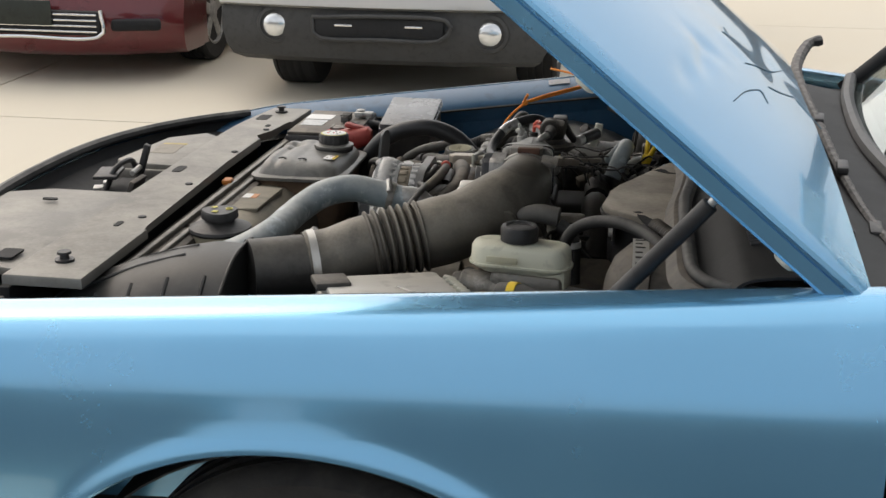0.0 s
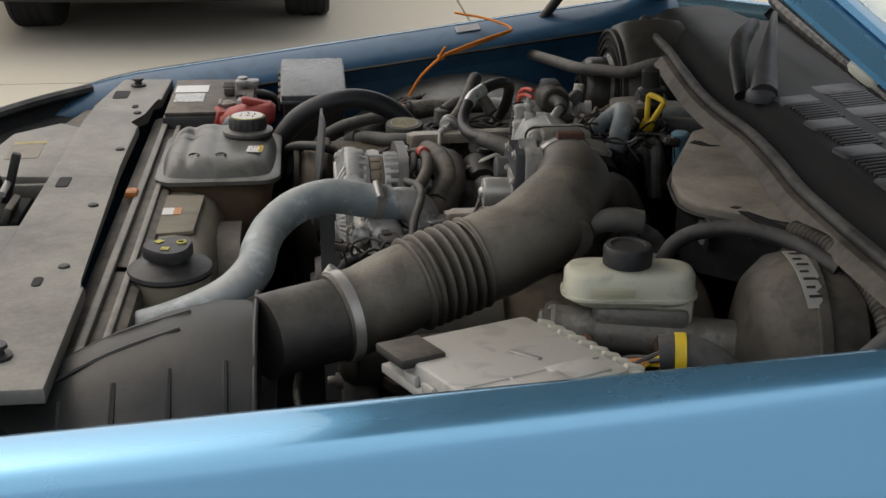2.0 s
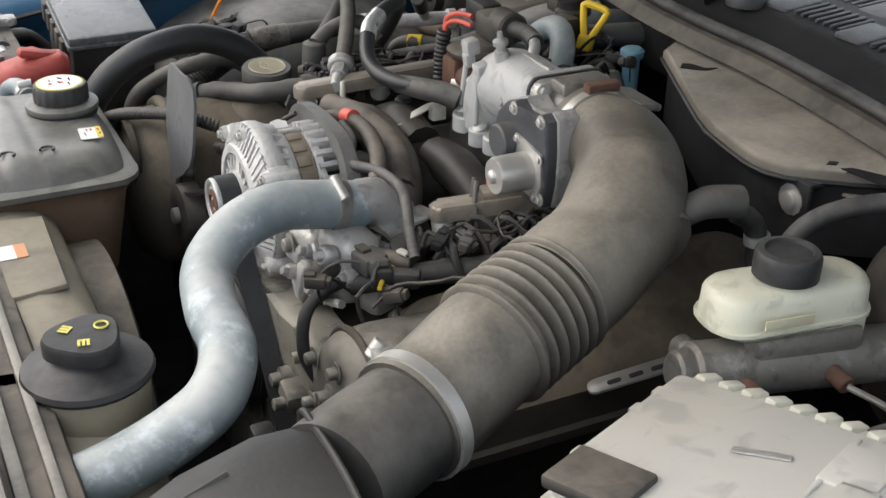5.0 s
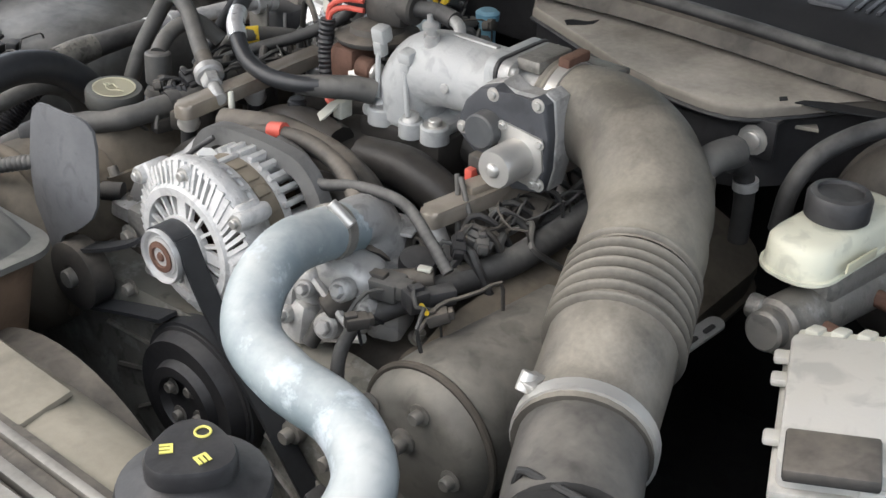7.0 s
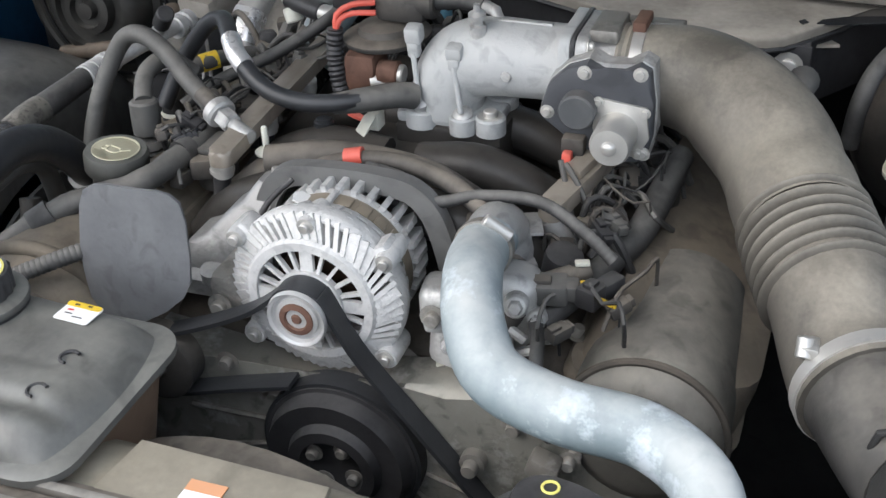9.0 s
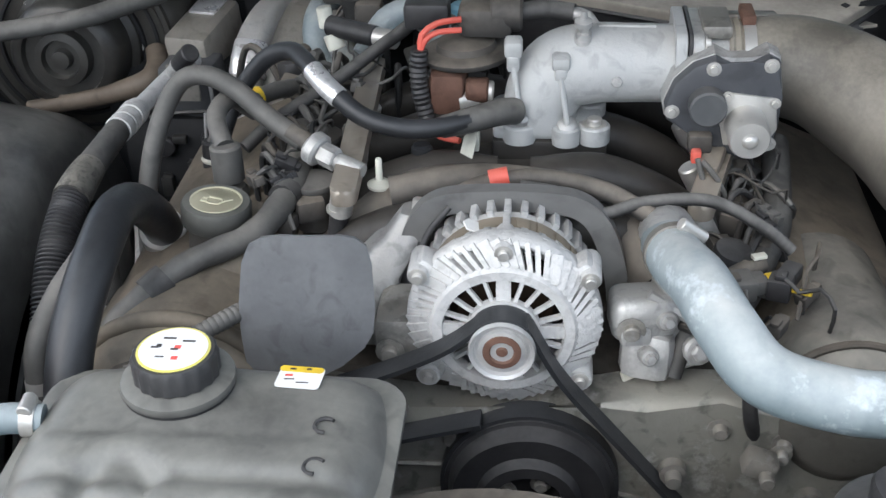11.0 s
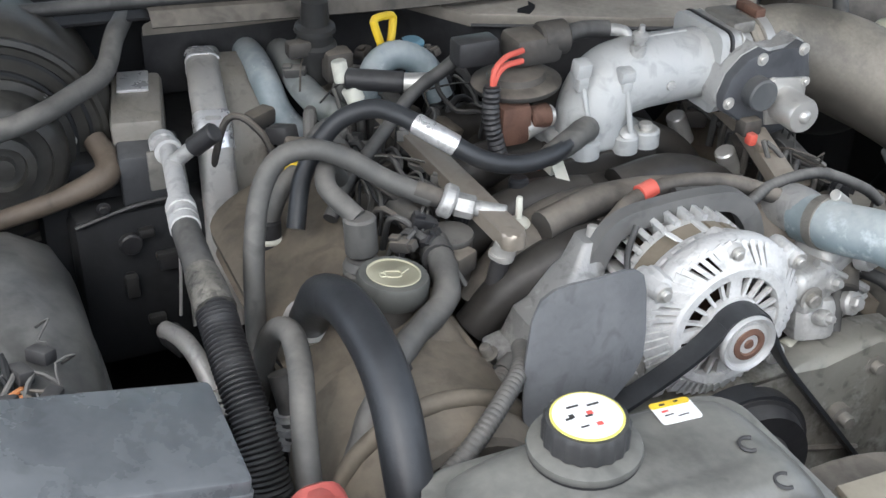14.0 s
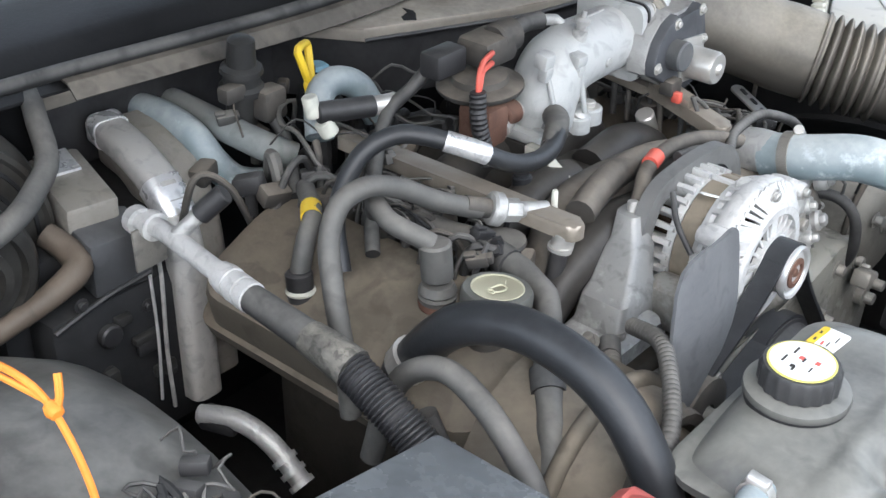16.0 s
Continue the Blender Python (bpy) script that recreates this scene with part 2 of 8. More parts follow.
def raw(verts, faces):
    bm = bmesh.new()
    vs = [bm.verts.new(v) for v in verts]
    for f in faces:
        try:
            bm.faces.new([vs[i] for i in f])
        except ValueError:
            pass
    return bm


def merge(*bms):
    """Several meshes in one."""
    out = bmesh.new()
    for b in bms:
        me = bpy.data.meshes.new("tmp")
        b.to_mesh(me)
        b.free()
        out.from_mesh(me)
        bpy.data.meshes.remove(me)
    return out


def box(cx, cy, cz, sx, sy, sz, bevel=0.004, rot=(0, 0, 0), seg=2):
    bm = bmesh.new()
    bmesh.ops.create_cube(bm, size=1.0)
    bmesh.ops.scale(bm, vec=(sx, sy, sz), verts=bm.verts)
    if bevel > 0:
        bmesh.ops.bevel(bm, geom=bm.edges[:], offset=min(bevel, 0.45 * min(sx, sy, sz)), segments=seg, profile=0.5, affect="EDGES")
    bmesh.ops.transform(bm, matrix=pose(cx, cy, cz, *rot), verts=bm.verts)
    return bm


def axis_matrix(at, direction):
    q = Vector(direction).normalized().to_track_quat("Z", "Y")
    return Matrix.Translation(at) @ q.to_matrix().to_4x4()


def lathe(profile, at=(0, 0, 0), direction=(0, 0, 1), seg=28, wobble=None, ring=False):
    """profile: rows of radius and height along the axis. wobble(angle, i): a factor on the radius. ring: open in the middle."""
    verts, faces = [], []
    n = len(profile)
    for i, (r, h) in enumerate(profile):
        for k in range(seg):
            a = 2 * math.pi * k / seg
            rr = max(r, 1e-5) * (wobble(a, i) if wobble else 1)
            verts.append((rr * math.cos(a), rr * math.sin(a), h))
    for i in range(n - 1):
        for k in range(seg):
            faces.append((i * seg + k, i * seg + (k + 1) % seg, (i + 1) * seg + (k + 1) % seg, (i + 1) * seg + k))
    if ring:
        faces += [((n - 1) * seg + k, (n - 1) * seg + (k + 1) % seg, (k + 1) % seg, k) for k in range(seg)]
    else:
        faces.append(tuple(range(seg))[::-1])
        faces.append(tuple((n - 1) * seg + k for k in range(seg)))
    bm = raw(verts, faces)
    bmesh.ops.transform(bm, matrix=axis_matrix(at, direction), verts=bm.verts)
    return bm


def cyl(at, to, r, bevel=0.15, seg=20, r2=None):
    a, b = Vector(at), Vector(to)
    h = (b - a).length
    e = min(bevel * r, h * 0.3)
    r2 = r if r2 is None else r2
    return lathe([(r - e, 0), (r, e), (r2, h - e), (r2 - e, h)], a, b - a, seg)


def spline(points, step=0.008):
    """A smooth line through the points."""
    p = [Vector(q) for q in points]
    if len(p) == 2:
        n = max(2, int((p[1] - p[0]).length / step))
        return [p[0].lerp(p[1], i / n) for i in range(n + 1)]
    p = [2 * p[0] - p[1]] + p + [2 * p[-1] - p[-2]]
    out = []
    for i in range(1, len(p) - 2):
        a, b, c, d = p[i - 1:i + 3]
        n = max(2, int((c - b).length / step))
        for k in range(n):
            t = k / n
            out.append(0.5 * (2 * b + (c - a) * t + (2 * a - 5 * b + 4 * c - d) * t * t + (3 * b - a - 3 * c + d) * t ** 3))
    out.append(p[-2])
    return out


def tube(points, r, seg=12, step=0.008, shape=None, ends=True):
    """A pipe along a smooth line. r: a radius, or radii at even steps; shape(s): a factor at s metres along."""
    line = spline(points, step)
    n = len(line)
    radii = r if isinstance(r, (list, tuple)) else [r]
    lengths = [0.0]
    for i in range(1, n):
        lengths.append(lengths[-1] + (line[i] - line[i - 1]).length)
    up = Vector((0.13, 0.21, 0.97))
    verts, faces = [], []
    for i, q in enumerate(line):
        t = (line[min(i + 1, n - 1)] - line[max(i - 1, 0)]).normalized()
        side = t.cross(up)
        if side.length < 1e-4:
            side = t.cross(Vector((1, 0, 0)))
        side.normalize()
        up = side.cross(t).normalized()
        f = lengths[i] / max(lengths[-1], 1e-6) * (len(radii) - 1)
        k = min(int(f), max(len(radii) - 2, 0))
        rr = radii[0] if len(radii) == 1 else radii[k] + (radii[k + 1] - radii[k]) * (f - k)
        if shape:
            rr *= shape(lengths[i])
        for j in range(seg):
            a = 2 * math.pi * j / seg
            verts.append(q + rr * (math.cos(a) * side + math.sin(a) * up))
    for i in range(n - 1):
        for j in range(seg):
            faces.append((i * seg + j, i * seg + (j + 1) % seg, (i + 1) * seg + (j + 1) % seg, (i + 1) * seg + j))
    if ends:
        faces.append(tuple(range(seg))[::-1])
        faces.append(tuple((n - 1) * seg + j for j in range(seg)))
    return raw(verts, faces)


def loft(rings, close=True, caps=True):
    """Skin over rings of equal count."""
    n, verts, faces = len(rings[0]), [], []
    for ring in rings:
        verts += [tuple(v) for v in ring]
    for i in range(len(rings) - 1):
        for k in range(n if close else n - 1):
            faces.append((i * n + k, i * n + (k + 1) % n, (i + 1) * n + (k + 1) % n, (i + 1) * n + k))
    if caps and close:
        faces.append(tuple(range(n))[::-1])
        faces.append(tuple((len(rings) - 1) * n + k for k in range(n)))
    return raw(verts, faces)


def rounded(w, d, r, n=5):
    """A rounded rectangle, w by d, about the origin."""
    out = []
    for sx, sy, a0 in ((1, 1, 0), (-1, 1, 90), (-1, -1, 180), (1, -1, 270)):
        for k in range(n):
            a = radians(a0 + 90 * k / (n - 1))
            out.append((sx * (w / 2 - r) + r * math.cos(a), sy * (d / 2 - r) + r * math.sin(a)))
    return out


def prism(poly, h, bevel=0.003, m=None, seg=2):
    """A flat shape raised by h along its own z, its top edges rounded."""
    bm = bmesh.new()
    bot = [bm.verts.new((x, y, 0)) for x, y in poly]
    top = [bm.verts.new((x, y, h)) for x, y in poly]
    n = len(poly)
    for k in range(n):
        bm.faces.new((bot[k], bot[(k + 1) % n], top[(k + 1) % n], top[k]))
    cap = bm.faces.new(top)
    bm.faces.new(bot[::-1])
    if bevel > 0:
        bmesh.ops.bevel(bm, geom=list(cap.edges), offset=bevel, segments=seg, profile=0.5, affect="EDGES")
    if m is not None:
        bmesh.ops.transform(bm, matrix=m, verts=bm.verts)
    return bm


def sheet(grid, thick=0.002):
    """A curved panel over a grid of places, with thickness."""
    rows, cols = len(grid), len(grid[0])
    verts = [tuple(v) for row in grid for v in row]
    faces = [(i * cols + j, i * cols + j + 1, (i + 1) * cols + j + 1, (i + 1) * cols + j) for i in range(rows - 1) for j in range(cols - 1)]
    bm = raw(verts, faces)
    bmesh.ops.recalc_face_normals(bm, faces=bm.faces)
    bmesh.ops.solidify(bm, geom=bm.faces[:], thickness=thick)
    return bm


def panel(grid, thick):
    """A pressed panel whose back follows its front, safe at sharp folds."""
    rows, cols = len(grid), len(grid[0])
    front = [Vector(v) for row in grid for v in row]
    back = []
    for i in range(rows):
        for j in range(cols):
            du = Vector(grid[min(i + 1, rows - 1)][j]) - Vector(grid[max(i - 1, 0)][j])
            dv = Vector(grid[i][min(j + 1, cols - 1)]) - Vector(grid[i][max(j - 1, 0)])
            back.append(front[i * cols + j] + du.cross(dv).normalized() * thick)
    n = rows * cols
    faces = [(i * cols + j, i * cols + j + 1, (i + 1) * cols + j + 1, (i + 1) * cols + j) for i in range(rows - 1) for j in range(cols - 1)]
    faces += [tuple(n + k for k in reversed(f)) for f in faces]
    edge = [j for j in range(cols)] + [i * cols + cols - 1 for i in range(1, rows)] + [(rows - 1) * cols + j for j in range(cols - 2, -1, -1)] + [i * cols for i in range(rows - 2, 0, -1)]
    faces += [(a, n + a, n + b, b) for a, b in zip(edge, edge[1:] + edge[:1])]
    bm = raw([tuple(v) for v in front + back], faces)
    bmesh.ops.recalc_face_normals(bm, faces=bm.faces)
    return bm


def bolt(at, direction, r=0.006, h=0.006, washer=True):
    rows = [(r * 1.7, 0), (r * 1.7, 0.0012), (r, 0.0013), (r, h * 0.85), (r * 0.85, h)] if washer else [(r, 0), (r, h * 0.85), (r * 0.85, h)]
    return lathe(rows, at, direction, 6 if not washer else 12)


def interp(x, table):
    """y at x from rows of x, y."""
    return float(np.interp(x, [a for a, _ in table], [b for _, b in table]))


# ---- the lot: sloping concrete slabs ----
SLOPE = 0.03


def ground_z(y):
    return SLOPE * y


bm = raw([(-400, -400, ground_z(-400) - 0.02), (400, -400, ground_z(-400) - 0.02), (400, 400, ground_z(400) - 0.02), (-400, 400, ground_z(400) - 0.02)], [(0, 1, 2, 3)])
ground = new("ground", mesh_from(bm, "ground", CONCRETE, False))
tagged(ground, "pale sunlit concrete parking lot with dark joints", "ground", kind="structure")
slab_mesh = None
SLAB = 4.2
for ix in range(-3, 4):
    for iy in range(-3, 5):
        if slab_mesh is None:
            slab_mesh = mesh_from(prism([(-SLAB / 2 + 0.006, -SLAB / 2 + 0.006), (SLAB / 2 - 0.006, -SLAB / 2 + 0.006), (SLAB / 2 - 0.006, SLAB / 2 - 0.006), (-SLAB / 2 + 0.006, SLAB / 2 - 0.006)], 0.02, 0.004), "slab", CONCRETE, False)
        ob = new("slab", slab_mesh)
        ob.parent = ground
        cx, cy = -1.17 + ix * SLAB, 1.63 + iy * SLAB
        ob.matrix_local = pose(cx, cy, ground_z(cy) - 0.02, math.degrees(math.atan(SLOPE)), 0, 0)

# dark asphalt lane along the edge of the slabs
ASPHALT = surface("worn_dark_asphalt", (0.07, 0.07, 0.072), 0.85, 0, 0.3, (0.12, 0.115, 0.105), 60, 1.2, 0.3, 0.25)
lane = new("road", mesh_from(raw([(-60, -60, ground_z(-60) + 0.004), (60, -60, ground_z(-60) + 0.004), (60, -1.9, ground_z(-1.9) + 0.004), (-60, -1.9, ground_z(-1.9) + 0.004)], [(0, 1, 2, 3)]), "road", ASPHALT, False))
tagged(lane, "worn dark asphalt lane beside the concrete", "road", kind="structure")

# unseen wall across the lot, behind the walk, added to darken the fender's reflections
bm = merge(box(0, -24, 0.9, 80, 0.3, 4.4, 0.0), box(0, -23.8, 3.1, 80, 0.5, 0.4, 0.02))
solid("wall_across_lot", bm, surface("dull_wall_render", (0.2, 0.19, 0.17), 0.9, 0, 0.2, (0.25, 0.22, 0.19), 20, 1.0), "plain dull unseen wall added for dark reflections", "wall", kind="structure")


# unseen wall added behind the parked cars to darken reflections in the paint
bm = merge(box(0, 30, 1.6, 90, 0.4, 3.2, 0.0), box(0, 29.6, 3.1, 90, 0.6, 0.3, 0.02), *[box(-40 + 8 * k, 29.7, 1.6, 0.5, 0.3, 2.9, 0.02) for k in range(11)])
solid("backdrop_behind_cars", bm, surface("dark_backdrop_render", (0.09, 0.08, 0.07), 0.9, 0, 0.2, (0.14, 0.12, 0.1), 20, 1.0), "plain dark unseen wall added to darken reflections", "wall", kind="structure")


# ---- wheels ----
def wheel(parent, cx, cy, cz, r, width, facing, rim_mat, spokes=5):
    """A road wheel with its axle along y; facing: the side of the rim."""
    d = Vector(facing).normalized()
    at = Vector((cx, cy, cz)) - d * width / 2
    ro, ri = r, r * 0.68
    rows = [(ri, 0.0), (ro - 0.02, 0.0), (ro - 0.004, 0.015), (ro, 0.03)]
    for k in range(4):
        y0 = 0.03 + (width - 0.06) * k / 4
        rows += [(ro, y0 + 0.01), (ro, y0 + (width - 0.06) / 4 - 0.008), (ro - 0.007, y0 + (width - 0.06) / 4 - 0.006), (ro - 0.007, y0 + (width - 0.06) / 4 - 0.001)]
    rows += [(ro, width - 0.03), (ro - 0.004, width - 0.015), (ro - 0.02, width), (ri, width - 0.004), (ri - 0.005, width - 0.03)]
    tyre = part("tyre", lathe(rows, at, d, 48), TYRE, parent)
    m = axis_matrix(at, d)
    bms = [lathe([(ri, 0.01), (ri, width - 0.012), (ri - 0.015, width - 0.006), (ri - 0.02, width - 0.03), (ri - 0.03, 0.08), (0.06, 0.06), (0.0, 0.06)], at, d, 40)]
    for k in range(spokes):
        a = 360 * k / spokes
        b = box(0, ri * 0.5, width - 0.035, ri * 0.34, ri * 0.95, 0.03, 0.012)
        bmesh.ops.transform(b, matrix=m @ pose(0, 0, 0, 0, 0, a), verts=b.verts)
        bms.append(b)
    b = lathe([(0.001, width - 0.03), (0.07, width - 0.03), (0.07, width - 0.02), (0.055, width - 0.012), (0.001, width - 0.01)], at, d, 20)
    bms.append(b)
    part("rim", merge(*bms), rim_mat, parent)
    return tyre


# ---- the blue sedan's body ----
car = thing("sedan", (0.2, 0, 0.0), "light metallic blue sedan with its hood raised", "car")
ARCH_X, ARCH_TOP = 0.15, 0.695


def crown(x):
    y = 0.816 + 0.105 * (x + 0.28)
    if x < -0.35:
        y -= 0.9 * (x + 0.35) ** 2 * 2.2
    return y, 0.829 + 0.116 * (x + 0.28) - (0.25 * (x + 0.35) ** 2 if x < -0.35 else 0)


def arch_z(x):
    d = (x - ARCH_X) / 0.465
    return 0.30 if abs(d) >= 1 else max(0.30, ARCH_TOP - 0.36 * (1 - math.sqrt(1 - d * d)))


PROFILE = [(-0.075, -0.32), (-0.078, -0.10), (-0.098, -0.048), (-0.10, -0.042), (-0.095, -0.034), (-0.06, -0.016), (-0.03, -0.004), (0.0, 0.0),
           (0.025, -0.006), (0.047, -0.02), (0.064, -0.04), (0.078, -0.066), (0.089, -0.1), (0.096, -0.135), (0.099, -0.17), (0.1, -0.2)]


INNER_LEFT = [(-0.028, -0.34), (-0.03, -0.12), (-0.031, -0.05), (-0.03, -0.03), (-0.027, -0.018), (-0.02, -0.009), (-0.01, -0.002), (0.0, 0.0)]


def lean(drop):
    return 0.03 * (1 - math.exp(-max(0.0, drop - 0.04) / 0.09))


SHELF = [(0.01, -0.0004), (0.02, -0.0012), (0.027, -0.0022)]


def shoulder(x, drop):
    """The shoulder rolls over more slowly towards the door."""
    p = 1.3 - 0.6 * min(1.0, max(0.0, (x + 0.45) / 1.25))
    return -0.2 * (min(0.2, -drop) / 0.2) ** p if drop < 0 else drop


def fender(side):
    grid = []
    shape = PROFILE[7:] if side > 0 else INNER_LEFT + PROFILE[8:]
    for i in range(111):
        x = -0.72 + (0.868 + 0.72) * i / 110
        cy, cz = crown(x)
        z0, zb = cz - 0.16, arch_z(x)
        zb = min(zb, z0 - 0.004)

        def flare(z):
            return 0.014 * math.exp(-((z - zb) / 0.026) ** 2) * min(1.0, (zb - 0.3) / 0.1)

        row = [(x, side * (cy + a), cz + b) for a, b in shape if a <= 0]
        row += [(x, side * (cy + a), cz + b) for a, b in SHELF]
        for a, b in PROFILE[8:]:
            z = cz - 0.003 + 0.785 * shoulder(x, b)
            row.append((x, side * (cy + 0.03 + 0.7 * a + lean(cz - z) + flare(z)), z))
        for k in range(1, 15):
            f = 1 - (1 - k / 14) ** 1.4
            z = z0 + (zb - z0) * f
            out = 0.1 - 0.05 * (z0 - z) ** 2 / 0.16 + lean(cz - z)
            row.append((x, side * (cy + out + flare(z)), z))
        row.append((x, side * (cy + 0.096 + lean(cz - zb) + flare(zb)), zb - 0.003))
        row.append((x, side * (cy + 0.086 + lean(cz - zb) + flare(zb)), zb - 0.001))
        grid.append(row)
    return panel(grid, 0.0016)


for side in (-1, 1):
    part("front_fender", fender(side), PAINT, car)
    if side > 0:
        # far flange takes the darkened blue for the dark hood it mirrors
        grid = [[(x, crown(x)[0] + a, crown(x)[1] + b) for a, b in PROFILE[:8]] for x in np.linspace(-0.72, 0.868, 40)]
        part("fender_flange", sheet(grid, 0.0016), PAINT_SHADED, car, "dusty fender flange, its blue darkened for shade")
    # black apron under the fender's inner flange
    grid = [[(x, side * (crown(x)[0] - (0.082 if side > 0 else 0.036)), crown(x)[1] - 0.06 - 0.66 * k / 4) for k in range(5)] for x in np.linspace(-0.6, 0.86, 20)]
    part("inner_fender", sheet(grid, 0.003), PAINT_SHADED if side > 0 else DARK, car)
    # plastic liner over the wheel
    grid = [[(ARCH_X + 0.43 * math.cos(a), side * y, 0.30 + 0.375 * math.sin(a)) for y in (0.62, 0.72, 0.82, 0.93)] for a in np.linspace(-0.1, math.pi + 0.1, 31)]
    part("wheel_liner", sheet(grid, 0.003), DARK, car, "black plastic wheel arch liner")
    # weather strip clip line along the flange
    pts = [(x, side * (crown(x)[0] - (0.1 if side > 0 else 0.034)), crown(x)[1] - 0.045) for x in np.linspace(-0.42, 0.7, 8)]
    part("flange_seal", tube(pts, 0.004, 6, 0.03), RUBBER, car)
    # door ahead of the gap
    dy, dz = crown(0.88)
    grid = [[(x, side * (dy + 0.012 * (x - 0.88) + a), dz - 0.05 * min(1.0, (x - 0.88) * 2.5) + b) for a, b in
             [(-0.02, -0.004), (0.0, 0.0)] + PROFILE[8:] + [(0.1, -0.3), (0.095, -0.42), (0.08, -0.6)]] for x in np.linspace(0.882, 1.9, 8)]
    part("front_door", sheet(grid, 0.002), PAINT, car)

for side in (-1, 1):
    w = wheel(car, ARCH_X - 0.01, side * 0.84, 0.315, 0.33, 0.21, (0, side, 0), ZINC)

# the rest of the sedan
SIDE = PROFILE[8:] + [(0.1, -0.3), (0.095, -0.42), (0.08, -0.6)]
for side in (-1, 1):
    for nm, x0, x1 in (("rear_door", 1.905, 2.85), ("rear_quarter", 2.855, 4.2)):
        grid = []
        for x in np.linspace(x0, x1, 9):
            f = max(0.0, (x - 2.9) / 1.3)
            cy, cz = 0.945 - 0.12 * f * f, 0.915 - 0.02 * f
            grid.append([(x, side * (cy + a), cz + b) for a, b in [(-0.06, 0.0), (0.0, 0.0)] + SIDE])
        part(nm, sheet(grid, 0.002), PAINT, car)
    grid = [[(x, side * (0.92 - 0.13 * t), 0.93 + 0.46 * t) for t in (0.04, 0.5, 0.97)] for x in np.linspace(1.75, 2.85, 6)]
    part("side_window", sheet(grid, 0.004), GLASS, car, "tinted side window")
    wheel(car, 3.05, side * 0.86, 0.315, 0.33, 0.21, (0, side, 0), ZINC)
part("rear_window", sheet([[(2.95 + 0.55 * t, 0.78 * v, 1.385 - 0.36 * t) for v in (-1, -0.5, 0, 0.5, 1)] for t in (0, 0.5, 1)], 0.004), GLASS, car, "sloping rear window")
part("trunk_lid", sheet([[(x, 0.86 * v, 1.0 + 0.03 * (1 - v * v) - z) for v in (-1, -0.5, 0, 0.5, 1)] for x, z in ((3.45, 0.0), (3.9, 0.0), (4.15, 0.02), (4.22, 0.15))], 0.004), PAINT, car)
part("rear_bumper", box(4.18, 0, 0.55, 0.16, 1.7, 0.5, 0.06), PAINT, car)
part("cabin_floor", box(2.5, 0, 0.36, 3.2, 1.6, 0.1, 0.02), DARK, car)

# paper label on the far flange
m = pose(0.366, 0.848, 0.8995, 22, -6.5, 6)
part("paint_label", prism([(-0.028, -0.012), (0.028, -0.012), (0.028, 0.012), (-0.028, 0.012)], 0.002, 0, m), surface("grey_data_label", (0.5, 0.52, 0.54), 0.6, 0, 0.2), car, "small grey data sticker")

# ---- hood ----
HOOD_A = radians(38.5)
HOOD_REAR = Vector((0.85, 0, 0.952))
hu, hn = Vector((-math.cos(HOOD_A), 0, math.sin(HOOD_A))), Vector((math.sin(HOOD_A), 0, math.cos(HOOD_A)))


DENTS = [(0.315, -0.80, 0.02, 0.05, 0.004), (0.285, -0.68, 0.02, 0.07, 0.005), (0.29, -0.60, 0.05, 0.03, 0.004), (0.5, -0.3, 0.07, 0.12, 0.004), (0.2, -0.45, 0.05, 0.04, -0.003), (0.1, -0.3, 0.03, 0.15, 0.003)]


def hood_at(u, v, off=0.0):
    half = 0.955 - 0.13 * u - 0.10 * max(0, u - 0.8) ** 2
    n = 0.112 * (1 - v * v) + off
    e = abs(v)
    if e > 0.985:
        n -= 0.004 * ((e - 0.985) / 0.015) ** 2
    n -= 0.05 * max(0, u - 0.9) ** 2 / 0.1
    if e < 0.35:
        n += 0.006 * (1 - (e / 0.35) ** 2)
    for du, dv, su, sv, deep in DENTS:
        n -= deep * math.exp(-((u - du) / su) ** 2 - ((v - dv) / sv) ** 2)
    back = 0.12 * (1 - v * v) * min(1.0, max(0, 1 - u / 0.4))
    return HOOD_REAR + hu * (u + back) + hn * n + Vector((0, half * v, 0))


VS = [-1, -0.985, -0.965, -0.945, -0.93, -0.915] + list(np.linspace(-0.9, 0.9, 91)) + [0.915, 0.93, 0.945, 0.965, 0.985, 1]
US = list(np.linspace(-0.005, 0.6, 62)) + list(np.linspace(0.62, 1.34, 19))
hood = part("hood", sheet([[hood_at(u, v) for v in VS] for u in US], 0.0015), PAINT, car, "raised blue hood with dents and scratches")
for side in (-1, 1):
    grid = [[hood_at(u, side) - hn * d + Vector((0, -side * ins, 0)) for d, ins in ((0.0, 0.0), (0.006, -0.001), (0.008, 0.004), (0.010, 0.004), (0.012, -0.002), (0.03, -0.001), (0.034, 0.003), (0.035, 0.02), (0.028, 0.05))] for u in US]
    part("hood_edge", sheet(grid, 0.0012), PAINT, hood)
part("hood_liner", sheet([[hood_at(u, v * 0.93, -0.03) for v in VS[::6]] for u in US[1:-1:4]], 0.004), surface("black_hood_liner", (0.012, 0.012, 0.013), 0.9), hood, "black fibre hood liner")

SCRATCH = surface("scratched_grey_paint", (0.10, 0.17, 0.22), 0.6, 0, 0.1)
